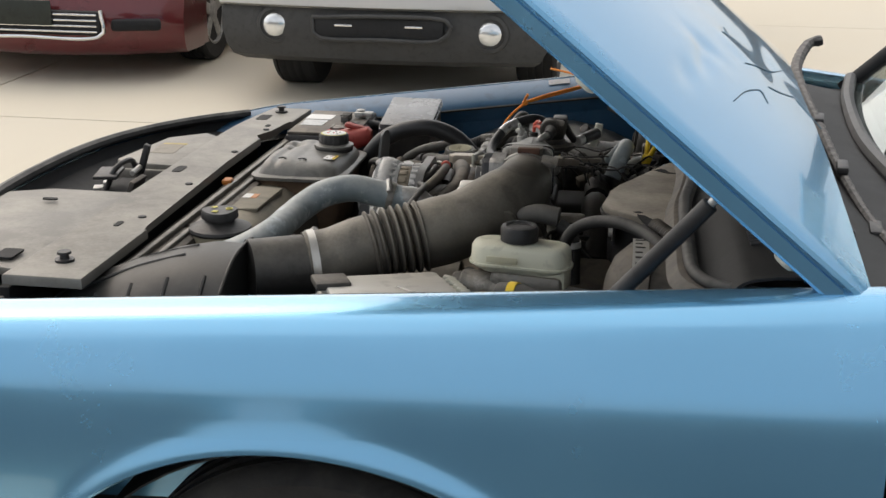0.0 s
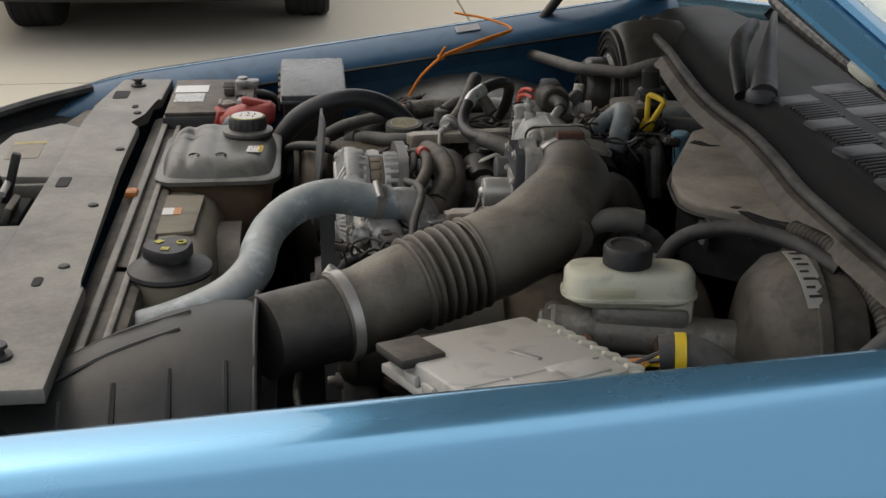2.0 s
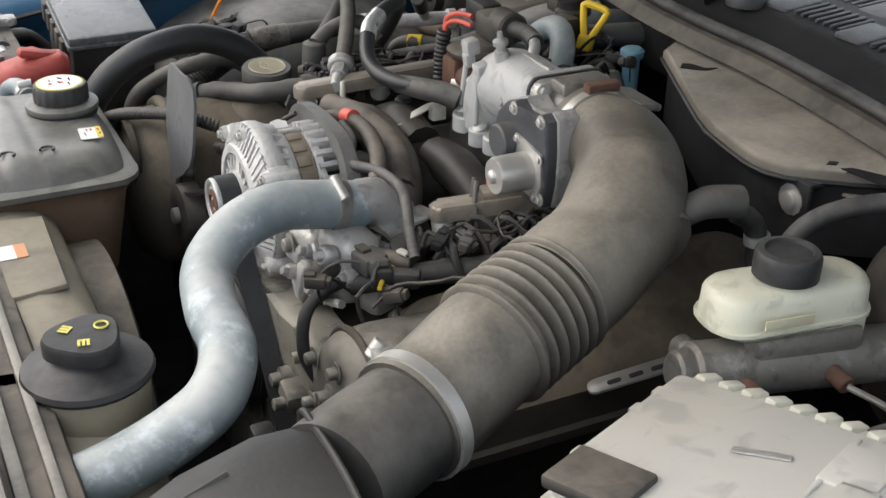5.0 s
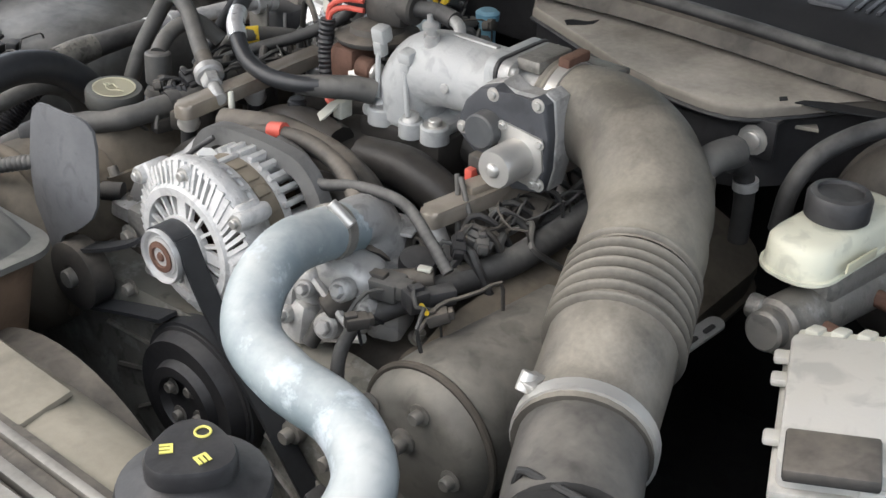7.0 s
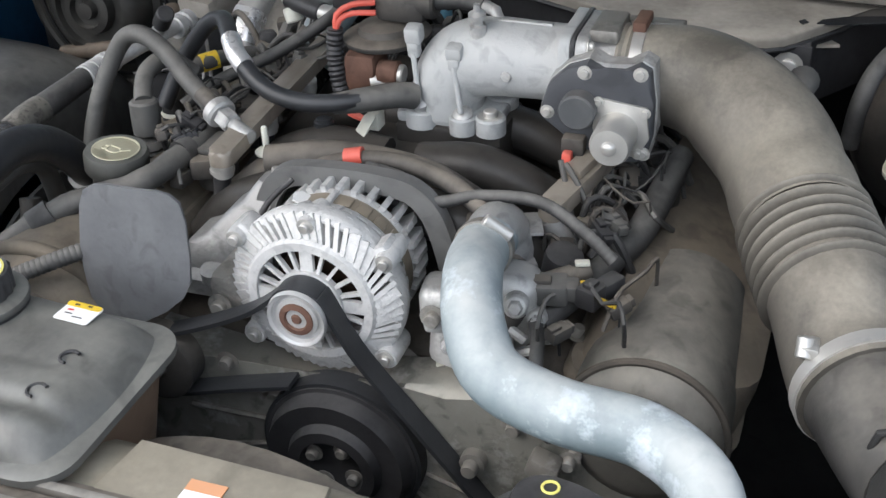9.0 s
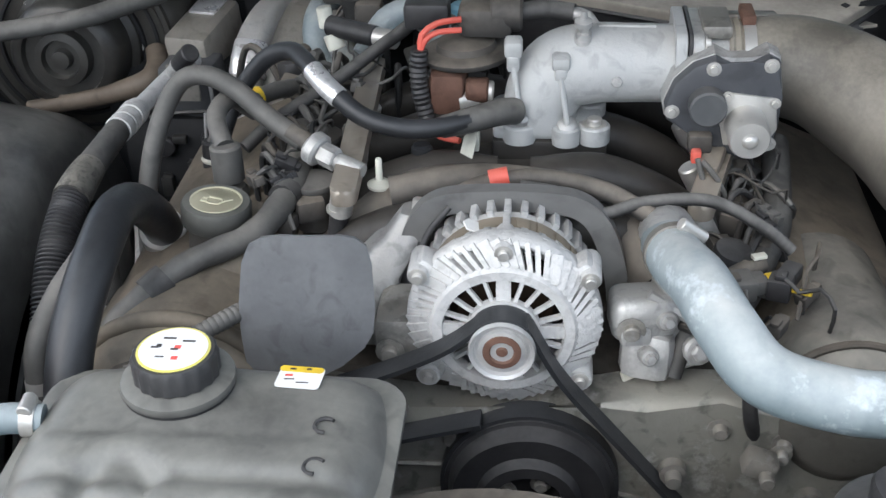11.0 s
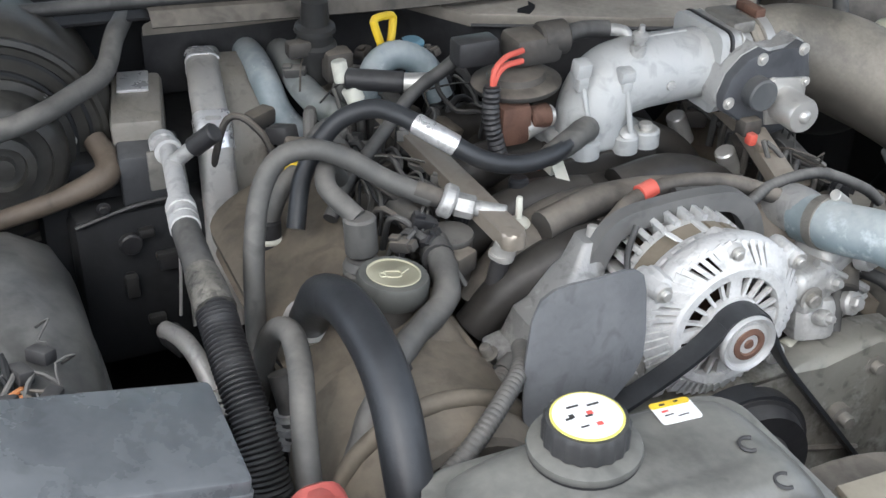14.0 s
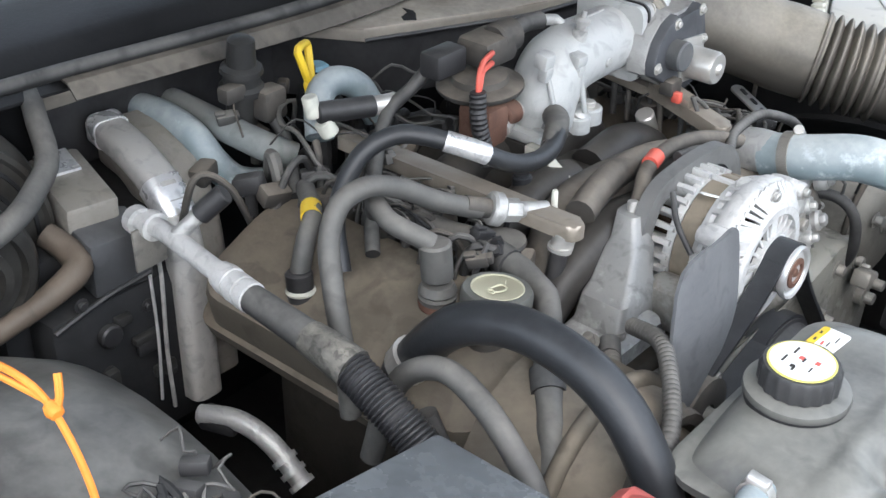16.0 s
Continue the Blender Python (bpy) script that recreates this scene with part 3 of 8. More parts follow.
for line_ in (((0.18, -0.5), (0.15, -0.46), (0.12, -0.42), (0.075, -0.35), (0.03, -0.26)), ((0.22, -0.75), (0.19, -0.66), (0.15, -0.59), (0.135, -0.62)),
              ((0.12, -0.52), (0.085, -0.49), (0.04, -0.44)), ((0.03, -0.44), (0.01, -0.455), (-0.02, -0.49)), ((0.24, -0.42), (0.22, -0.40), (0.23, -0.36))):
    part("scratch", tube([hood_at(u, v, 0.0003) for u, v in line_], 0.0012, 4, 0.01), SCRATCH, hood)

for side in (-1, 1):
    for u in (0.10, 0.43, 0.78):
        q = hood_at(u, side) - hn * 0.034
        part("hood_bumper", lathe([(0.016, -0.006), (0.016, 0.003), (0.012, 0.006), (0.004, 0.007)], q + Vector((0, -side * 0.02, 0)), -hn, 16), GREEN_WHITE, hood)

# gas struts
for side in (-1, 1):
    strut = thing("hood_strut", (0.5, side * 0.86, 0.8), "thin black gas strut holding the hood open", "strut", "hood struts")
    a, b = Vector((0.43, side * 0.85, 0.77)), Vector((0.665, side * 0.905, 1.062))
    part("cylinder", cyl(a, a.lerp(b, 0.95), 0.0115), BLACK_PLASTIC, strut)
    part("rod", cyl(a.lerp(b, 0.93), b, 0.0055), STEEL, strut)
    part("end_fitting", lathe([(0.001, -0.012), (0.011, -0.01), (0.013, 0), (0.011, 0.01), (0.001, 0.012)], b, (0, 1, 0), 14), BLACK_PLASTIC, strut)

# ---- windshield, cowl and vent panel ----
grid = []
for y in np.linspace(-0.93, 0.93, 15):
    row = []
    bow = 0.10 * (y / 0.93) ** 2
    for s in np.linspace(0, 1, 7):
        row.append((1.03 + bow + 0.62 * s, y * (1 - 0.12 * s), 0.90 + 0.532 * s + 0.05 * s * (1 - s)))
    grid.append(row)
windshield = part("windshield", sheet(grid, 0.005), GLASS, car, "pale green tinted windshield")
windshield.visible_shadow = False
dash = [[(x, y, z + 0.02 * math.cos(1.7 * y)) for x, z in ((1.1, 0.86), (1.2, 0.9), (1.38, 0.925), (1.52, 0.91), (1.56, 0.86), (1.57, 0.6))] for y in np.linspace(-0.8, 0.8, 13)]
part("dashboard", sheet(dash, 0.006), surface("dark_dash_vinyl", (0.028, 0.028, 0.03), 0.6, 0, 0.1), car, "dark grey vinyl dashboard")
part("glass_sticker", prism(rounded(0.03, 0.06, 0.004, 3), 0.001, 0, pose(1.125, -0.60, 0.968, 0, -40, 12)), WHITE, car, "small white paper sticker inside the glass")
part("scuttle", box(1.08, 0, 0.58, 0.12, 1.74, 0.5, 0.03), DARK, car)
for side in (-1, 1):
    # dark reflections on the pillar are put into its colour, not body blue
    part("roof_pillar", tube([(1.12, side * 0.94, 0.89), (1.42, side * 0.89, 1.18), (1.72, side * 0.83, 1.43)], 0.022, 10, 0.1), DARK, car)
part("roof", sheet([[(x, 0.82 * v, 1.435 + 0.03 * (1 - v * v)) for v in (-1, -0.6, 0, 0.6, 1)] for x in (1.64, 2.2, 2.97)], 0.01), PAINT, car)

POLY = [(0.755, 0.40), (0.745, 0.30), (0.735, 0.06), (0.632, 0.0), (0.54, -0.20), (0.524, -0.25), (0.512, -0.33), (0.525, -0.37), (0.572, -0.408), (0.64, -0.455), (0.70, -0.60), (0.72, -0.86),
        (0.82, -0.86), (0.80, -0.6), (0.79, -0.2), (0.79, 0.36)]
part("cowl_cover", prism(POLY, 0.016, 0.005, pose(0, 0, 0.872)), COWL_PLASTIC, car, "brown dusty cowl cover")
part("cowl_skirt", prism([(x + 0.012, y) for x, y in POLY], 0.085, 0.0, pose(0, 0, 0.786)), BLACK_PLASTIC, car)
rim = [(x - 0.001, y, 0.874) for x, y in POLY[3:10]]
part("cowl_rim", tube(rim, 0.003, 6, 0.02), BLACK_PLASTIC, car)
seal = [(0.80, 0.60, 0.93), (0.785, 0.70, 0.932), (0.757, 0.745, 0.935), (0.735, 0.70, 0.935), (0.722, 0.56, 0.935), (0.708, 0.40, 0.934), (0.692, 0.27, 0.932), (0.674, 0.10, 0.929), (0.67, -0.03, 0.927), (0.674, -0.15, 0.926), (0.664, -0.29, 0.925), (0.648, -0.42, 0.925), (0.643, -0.55, 0.925), (0.642, -0.68, 0.925), (0.645, -0.80, 0.925), (0.675, -0.865, 0.926), (0.74, -0.885, 0.927), (0.83, -0.89, 0.928)]
part("hood_seal", tube(seal, 0.009, 10, 0.012), RUBBER, car, "dusty rubber hood seal")
part("seal_flange", sheet([[Vector(q) + Vector((d, 0, z)) for d, z in ((-0.03, -0.024), (-0.016, -0.008), (0.006, -0.004), (0.02, -0.01))] for q in spline(seal[5:-2], 0.02)], 0.003), DUSTY_PLASTIC, car)
# tears in the cowl cover and the scuffed end of its seal
for q in ([(0.606, -0.072), (0.618, -0.06), (0.628, -0.066), (0.634, -0.085), (0.65, -0.092), (0.632, -0.094), (0.622, -0.088)], [(0.572, -0.40), (0.585, -0.405), (0.60, -0.43), (0.612, -0.47), (0.625, -0.535), (0.61, -0.53), (0.596, -0.485), (0.58, -0.44)], [(0.566, -0.385), (0.575, -0.38), (0.582, -0.386), (0.574, -0.391)]):
    part("tear", prism(q, 0.0016, 0, pose(0, 0, 0.8875)), DARK, car)
part("tear_lip", prism([(0.575, -0.385), (0.592, -0.392), (0.60, -0.42), (0.582, -0.43)], 0.004, 0.001, pose(0, 0, 0.889, -4, 6, 0)), COWL_PLASTIC, car)
# black strip at the foot of the glass, with a wiper
strip = [(1.13, 0.9, 0.93), (1.075, 0.6, 0.925), (1.035, 0.2, 0.92), (1.03, -0.1, 0.92), (1.045, -0.45, 0.925), (1.08, -0.75, 0.93), (1.12, -0.9, 0.935)]
part("glass_seal", tube(strip, 0.016, 8, 0.03), BLACK_PLASTIC, car, "black rubber windshield seal")
wiper = thing("wiper", (1.0, 0.2, 0.9), "worn black windshield wiper resting on the glass seal", "wiper")
part("blade", tube([(1.0, 0.60, 1.065), (0.965, 0.58, 1.055), (0.92, 0.40, 1.025), (0.915, 0.2, 0.998), (0.922, 0.0, 0.97), (0.925, -0.2, 0.945), (0.93, -0.45, 0.928), (0.94, -0.65, 0.925)], [0.012, 0.013, 0.011, 0.010, 0.009, 0.008, 0.007], 8, 0.01, lambda q: 1 + 0.12 * math.sin(q * 190)), surface("weathered_wiper_rubber", (0.03, 0.03, 0.03), 0.55, 0, 0.35, (0.4, 0.37, 0.34), 260, 90, 0.6, 0.6), wiper)
for y in (-0.55, -0.25, 0.05):
    part("claw", box(0.925 + 0.02 * y * y, y, 0.975 + 0.09 * y, 0.02, 0.07, 0.014, 0.004, (0, 0, -8)), BLACK_PLASTIC, wiper)
# black vented panel behind the seal, rising to the louvres
def cowl_line(y):
    return interp(y, [(-0.9, 0.645), (-0.42, 0.65), (-0.29, 0.666), (-0.15, 0.676), (0.1, 0.676), (0.27, 0.695), (0.5, 0.72), (0.9, 0.75)])


grid = [[(cowl_line(y) + d, y, z) for d, z in ((-0.004, 0.914), (0.01, 0.918), (0.022, 0.922), (0.04, 0.93), (0.056, 0.944), (0.07, 0.95), (0.10, 0.955), (0.17, 0.958), (0.21, 0.951), (0.26, 0.93), (0.34, 0.915), (0.40, 0.91))] for y in np.linspace(-0.9, 0.78, 29)]
part("vent_panel", sheet(grid, 0.004), VENT_PLASTIC, car, "black vented cowl panel")
LOUVRE = surface("slate_louvre_plastic", (0.055, 0.056, 0.061), 0.38, 0, 0.4, (0.15, 0.15, 0.153), 200, 14, 0.1)
for row_x, row_z, dy, long in ((0.078, 0.952, 0.0, 0.052), (0.162, 0.956, 0.055, 0.06)):
    for c in range(5):
        y0 = -0.10 - 0.142 * c + dy
        xb = cowl_line(y0) + row_x
        part("louvre_block", prism(rounded(long * 1.25, 0.05, 0.008, 4), 0.011, 0.004, pose(xb + long / 2, y0 + 0.03, row_z - 0.006, 0, -5, 0)), LOUVRE, car, "smooth slate louvre block")
        # dark box below the slats puts the shade of the gaps into colour
        part("louvre_gap_shade", box(xb + long / 2, y0 - 0.045, row_z - 0.003, long * 1.1, 0.092, 0.006, 0.002, (0, -5, 0)), DARK, car)
        for k in range(7):
            part("louvre_slat", box(xb + long / 2, y0 - 0.006 - 0.0132 * k, row_z + 0.003, long * 1.08, 0.0052, 0.007, 0.0015, (12, -5, 0)), LOUVRE, car)
# wiper post and folded arm at the far end of the louvres
part("pivot", lathe([(0.026, 0), (0.026, 0.012), (0.02, 0.02), (0.006, 0.022)], (0.735, -0.03, 0.945), (0, 0, 1), 20), LOUVRE, wiper)
part("arm", tube([(0.735, -0.04, 0.955), (0.765, 0.04, 0.985), (0.80, 0.12, 1.02), (0.835, 0.2, 1.045)], [0.024, 0.019, 0.011, 0.005], 10, 0.02), LOUVRE, wiper)
part("link", tube([(0.72, 0.02, 0.94), (0.735, 0.09, 0.975), (0.765, 0.17, 1.0), (0.82, 0.26, 1.015)], [0.012, 0.017, 0.017, 0.012], 10, 0.02), BLACK_PLASTIC, wiper)
# black shelf between the panel and the glass
grid = [[(x, y, z) for x, z in ((0.98, 0.912), (1.02, 0.902), (1.06 + 0.10 * (y / 0.93) ** 2, 0.898))] for y in np.linspace(-0.9, 0.9, 15)]
part("glass_shelf", sheet(grid, 0.004), VENT_PLASTIC, car)
part("firewall", sheet([[(0.835, y, z) for z in (0.24, 0.5, 0.7, 0.915)] for y in np.linspace(-0.895, 0.85, 9)], 0.006), DARK, car)

# ---- front end: rim, fascia, radiator support ----
def nose(y, off=0.0):
    return -0.72 + 0.22 * (abs(y) / 0.72) ** 2.6 - off


grid = []
for y in np.linspace(-0.74, 0.74, 25):
    x = nose(y)
    grid.append([(x + 0.002, y, 0.796), (x, y, 0.797), (x - 0.02, y * 1.01, 0.785), (x - 0.045, y * 1.02, 0.74), (x - 0.07, y * 1.03, 0.62), (x - 0.08, y * 1.03, 0.45), (x - 0.06, y * 1.03, 0.25)])
part("front_fascia", sheet(grid, 0.003), PAINT, car)
pts = [(nose(y) + 0.012, y, 0.80 + 0.012 * (1 - (y / 0.74) ** 2)) for y in np.linspace(-0.74, 0.74, 19)]
part("nose_seal", tube(pts, 0.012, 8, 0.02), RUBBER, car, "black rubber nose seal")
pts = [(nose(y) + 0.045, y, 0.775) for y in np.linspace(-0.72, 0.72, 15)]
part("nose_trough", sheet([[(x - 0.042, y, 0.79), (x - 0.03, y, 0.765), (x + 0.06, y, 0.75), (x + 0.14, y, 0.75)] for x, y, z in pts], 0.003), DARK, car)

support = thing("radiator_support", (-0.36, 0, 0.78), "dusty dark grey plastic radiator support panel", "support panel")
bm = prism([(-0.43, -0.70), (-0.295, -0.70), (-0.297, -0.42), (-0.31, -0.40), (-0.322, 0.10), (-0.322, 0.36), (-0.345, 0.385), (-0.315, 0.44), (-0.315, 0.54), (-0.30, 0.56), (-0.295, 0.74), (-0.40, 0.74), (-0.425, 0.52), (-0.43, 0.40)], 0.018, 0.005, pose(0, 0, 0.802))
part("crossbar", bm, PANEL_PLASTIC, support)
part("front_plate", prism([(-0.575, 0.10), (-0.555, 0.075), (-0.425, 0.06), (-0.42, 0.36), (-0.47, 0.40), (-0.545, 0.33)], 0.016, 0.005, pose(0, 0, 0.802)), PANEL_PLASTIC, support)
part("plate_face", box(-0.50, 0.064, 0.79, 0.14, 0.012, 0.03, 0.004, (0, -2, -6)), PANEL_PLASTIC, support)
part("near_plate", prism([(-0.66, -0.60), (-0.42, -0.66), (-0.42, -0.16), (-0.60, -0.16), (-0.68, -0.2)], 0.014, 0.004, pose(0, 0, 0.80)), PANEL_PLASTIC, support)
part("outer_plate", prism([(-0.63, -0.70), (-0.44, -0.74), (-0.44, -0.67), (-0.62, -0.62)], 0.01, 0.003, pose(0, 0, 0.78, 0, -2, 0)), PANEL_PLASTIC, support)
part("far_plate", prism([(-0.53, 0.42), (-0.43, 0.43), (-0.42, 0.66), (-0.47, 0.66)], 0.006, 0.002, pose(0, 0, 0.785, 0, -2, 0)), DUSTY_PLASTIC, support)
part("emission_label", prism([(-0.028, -0.045), (0.028, -0.045), (0.028, 0.045), (-0.028, 0.045)], 0.0008, 0, pose(-0.50, 0.21, 0.8181, 0, 0, 4)), surface("faded_grey_label", (0.3, 0.28, 0.24), 0.7, 0, 0.4), support)
part("label_stripe", prism([(-0.028, -0.008), (0.028, -0.008), (0.028, 0.008), (-0.028, 0.008)], 0.0008, 0, pose(-0.50, 0.262, 0.8181, 0, 0, 4)), surface("faded_yellow_label", (0.5, 0.4, 0.15), 0.7, 0, 0.3), support)
part("front_skirt", box(-0.44, 0.0, 0.68, 0.02, 1.36, 0.22, 0.004), DARK, support)
for y in (-0.62, 0.676):
    part("push_pin", merge(lathe([(0.016, 0), (0.016, 0.004), (0.008, 0.005), (0.007, 0.012), (0.012, 0.013), (0.011, 0.017)], (-0.36, y, 0.82))), BLACK_PLASTIC, support)
# dark pads on the panel stand in for the shade inside open slots
for x, y, w, d in ((-0.40, 0.02, 0.02, 0.05), (-0.36, -0.40, 0.012, 0.03), (-0.385, 0.60, 0.03, 0.06), (-0.47, -0.6, 0.035, 0.05), (-0.345, 0.50, 0.012, 0.022), (-0.56, -0.26, 0.03, 0.012)):
    part("slot", prism(rounded(w, d, 0.005, 3), 0.003, 0, pose(x, y, 0.8185)), DARK, support)
for y in (-0.35, -0.1, 0.2, 0.45):
    part("rivet", lathe([(0.008, 0), (0.007, 0.003), (0.002, 0.004)], (-0.335, y, 0.82)), BLACK_PLASTIC, support)

latch = thing("hood_latch", (-0.5, -0.02, 0.77), "black steel hood latch on the radiator support", "latch")
part("base", box(-0.50, -0.02, 0.785, 0.09, 0.12, 0.012, 0.004), DARK, latch)
part("bracket", box(-0.47, -0.05, 0.80, 0.012, 0.07, 0.03, 0.003, (0, 20, 0)), DUSTY_PLASTIC, latch)
part("pivot", cyl((-0.485, -0.035, 0.82), (-0.485, 0.025, 0.825), 0.006), ZINC, latch)
part("striker", tube([(-0.53, -0.07, 0.79), (-0.51, -0.06, 0.835), (-0.50, 0.0, 0.84), (-0.50, 0.03, 0.80)], 0.006, 8), BLACK_PLASTIC, latch)
part("lever", box(-0.48, 0.015, 0.83, 0.014, 0.014, 0.09, 0.003, (0, 18, 0)), BLACK_PLASTIC, latch)
part("arm", box(-0.53, -0.05, 0.822, 0.05, 0.09, 0.008, 0.003, (0, 0, 12)), BLACK_PLASTIC, latch)
for dy in (-0.05, 0.0):
    part("plate", box(-0.556, dy, 0.79, 0.02, 0.03, 0.004, 0.001, (0, 0, 20)), ZINC, latch)

radiator = thing("radiator", (-0.26, 0, 0.4), "dusty radiator top tank and condenser rails", "radiator")
part("top_tank", box(-0.277, 0, 0.755, 0.08, 1.1, 0.06, 0.012), DUSTY_PLASTIC, radiator)
part("core", box(-0.27, 0, 0.5, 0.03, 1.08, 0.46, 0.0), DARK, radiator)
part("rail", box(-0.285, 0.0, 0.79, 0.012, 1.12, 0.012, 0.003), PANEL_PLASTIC, radiator)
part("rail", box(-0.258, 0.0, 0.788, 0.010, 1.12, 0.01, 0.003), PANEL_PLASTIC, radiator)
part("clip", box(-0.295, 0.026, 0.797, 0.02, 0.028, 0.012, 0.004), ORANGE_LENS, radiator, "amber plastic clip")

# far and near wheel aprons, strut dome
DOME = 0.93


def apron(side):
    rings = []
    for y, rr in ((0.50, 0.30), (0.505, 0.36), (0.52, 0.395), (0.56, 0.42), (0.64, 0.435), (0.74, 0.44), (0.86, 0.43), (0.915, 0.45), (0.95, 0.47)):
        if side > 0:
            y, rr = y + 0.05, rr * DOME
        elif y < 0.7:
            y = y + 0.14
        ring = []
        for a in np.linspace(-0.5, math.pi + 0.5, 33):
            x = (0.36 if side > 0 else 0.17) + rr * (1.02 if side > 0 else 1.08) * math.cos(a)
            ring.append((x, side * min(y, crown(x)[0] + 0.07), (0.40 if side > 0 else 0.345) + rr * math.sin(a)))
        rings.append(ring)
    return loft(rings, close=False)


part("wheel_apron", apron(1), APRON, car, "dusty black wheel apron")
part("wheel_apron", apron(-1), DARK, car)
part("apron_plate", lathe([(0.01, 0), (0.27, 0), (0.27, 0.006), (0.01, 0.006)], (0.36, 0.55, 0.39), (0, -1, 0), 40), APRON, car)
for a in (60, 100, 140, 30):
    part("apron_rivet", lathe([(0.011, 0), (0.009, 0.005), (0.003, 0.007)], (0.36 + 0.235 * math.cos(radians(a)), 0.544, 0.39 + 0.235 * math.sin(radians(a))), (0, -1, 0), 12), BLACK_PLASTIC, car)
part("bay_floor", box(0.16, 0, 0.25, 1.42, 1.6, 0.02, 0), DARK, car)


# ---- engine block, heads and valve covers ----
engine = thing("engine", (0.3, 0, 0.25), "grimy eight-cylinder engine block with brown valve covers", "engine")
part("block", merge(box(0.33, 0.0, 0.48, 0.48, 0.5, 0.44, 0.03), box(0.36, 0.0, 0.70, 0.42, 0.30, 0.06, 0.02)), BLOCK, engine)


def valve_cover(side):
    tilt = -side * 24
    m = pose(0.312 if side > 0 else 0.335, side * (0.312 if side > 0 else 0.325), 0.738 if side > 0 else 0.70, tilt, 0, 0)
    rings = []
    for z, w, d, r in ((-0.04, 0.50, 0.18, 0.03), (-0.02, 0.50, 0.18, 0.03), (-0.018, 0.485, 0.168, 0.04), (0.02, 0.478, 0.162, 0.05), (0.035, 0.46, 0.155, 0.05), (0.041, 0.42, 0.12, 0.05)):
        rings.append([(x * (0.88 if side > 0 else 1.0), y, z) for x, y in rounded(w, d, r, 6)])
    bm = loft(rings)
    bmesh.ops.transform(bm, matrix=m, verts=bm.verts)
    return bm, m


for side in (1, -1):
    bm, m = valve_cover(side)
    part("valve_cover", bm, VALVE_COVER, engine, "dusty brown valve cover")
    for x in (-0.2, -0.05, 0.1, 0.22):
        part("cover_bolt", bolt(m @ Vector((x, -side * 0.094, -0.018)), m.to_3x3() @ Vector((0, 0, 1)), 0.006, 0.012), ALU_DIRTY, engine)

# rounded front end of the left cover, with its dark seam
CAM_GREY = surface("grey_dusty_cam_cover", (0.1, 0.096, 0.085), 0.6, 0.2, 0.65, (0.3, 0.28, 0.24), 60, 10, 0.4, 0.4)
rings = []
for x, rr in ((0.26, 0.066), (0.15, 0.072), (0.08, 0.074), (0.048, 0.072), (0.034, 0.064), (0.027, 0.05)):
    rings.append([(x, -0.318 + rr * 1.02 * math.cos(a), 0.69 + rr * 1.05 * math.sin(a)) for a in np.linspace(0, 2 * math.pi, 33)[:-1]])
part("cam_cover", loft(rings), CAM_GREY, engine, "rounded grey cam cover")
part("cam_cover_seam", tube([(0.052, -0.318 + 0.0755 * math.cos(a), 0.69 + 0.078 * math.sin(a)) for a in np.linspace(-0.5, 3.6, 22)], 0.004, 8, 0.01), BLOCK, engine)
rings = []
for x, rr in ((0.12, 0.12), (0.05, 0.118), (-0.005, 0.11), (-0.03, 0.085), (-0.04, 0.04)):
    rings.append([(x, 0.305 + rr * 0.95 * math.cos(a), 0.675 + rr * math.sin(a)) for a in np.linspace(0, 2 * math.pi, 25)[:-1]])
part("cam_cover", loft(rings), VALVE_COVER, engine, "rounded brown cam cover")

part("cam_lip", tube([(0.028, 0.305 + 0.108 * math.cos(a), 0.675 + 0.116 * math.sin(a)) for a in np.linspace(-0.6, 3.7, 24)], 0.009, 10, 0.01), VALVE_COVER, engine)
# dark patch on the cover stands in for the shade of a recess
part("cam_recess_shade", loft([[(x, 0.30 + r * 1.25 * math.cos(a), 0.735 + r * math.sin(a)) for a in np.linspace(0, 2 * math.pi, 21)[:-1]] for x, r in ((-0.024, 0.052), (-0.033, 0.05), (-0.032, 0.04), (-0.022, 0.033))]), BLOCK, engine, "dark patch standing in for a shaded cam cover recess")
# timing cover
m = pose(0.085, 0, 0, 90, 0, -90)
bm = prism([(-0.30, 0.33), (0.31, 0.33), (0.335, 0.58), (0.335, 0.66), (0.30, 0.695), (0.20, 0.71), (0.13, 0.71), (0.09, 0.70), (-0.06, 0.68), (-0.22, 0.70), (-0.33, 0.66)], 0.05, 0.014, m, 3)
part("timing_cover", bm, surface("greenish_grey_timing_cover", (0.27, 0.265, 0.235), 0.55, 0.4, 0.45, (0.27, 0.25, 0.21), 70, 12, 0.6, 0.4, grime=0.6, flake=(0.45, 0.44, 0.41)), engine, "grimy greenish cast timing cover")
for y, z in ((-0.262, 0.675), (-0.275, 0.738), (-0.335, 0.755), (-0.372, 0.70)):
    part("cover_bolt", bolt((0.026, y + 0.006, z - 0.015), (-1, 0, 0), 0.0065, 0.011), ALU_DIRTY, engine)
for k in range(9):
    a = radians(200 + 20 * k)
    part("cast_rib", tube([(0.034, -0.03 + 0.085 * math.cos(a), 0.625 + 0.085 * math.sin(a)), (0.032, -0.03 + 0.18 * math.cos(a), 0.625 + 0.16 * math.sin(a))], 0.0035, 6, 0.03), ALU_DIRTY, engine)
for y, z in ((0.10, 0.69), (0.2, 0.735), (0.29, 0.72), (0.32, 0.65), (-0.2, 0.68), (-0.26, 0.665), (0.05, 0.66)):
    part("cover_bolt", bolt((0.035, y, z), (-1, 0, 0), 0.007, 0.01), ALU_DIRTY, engine)
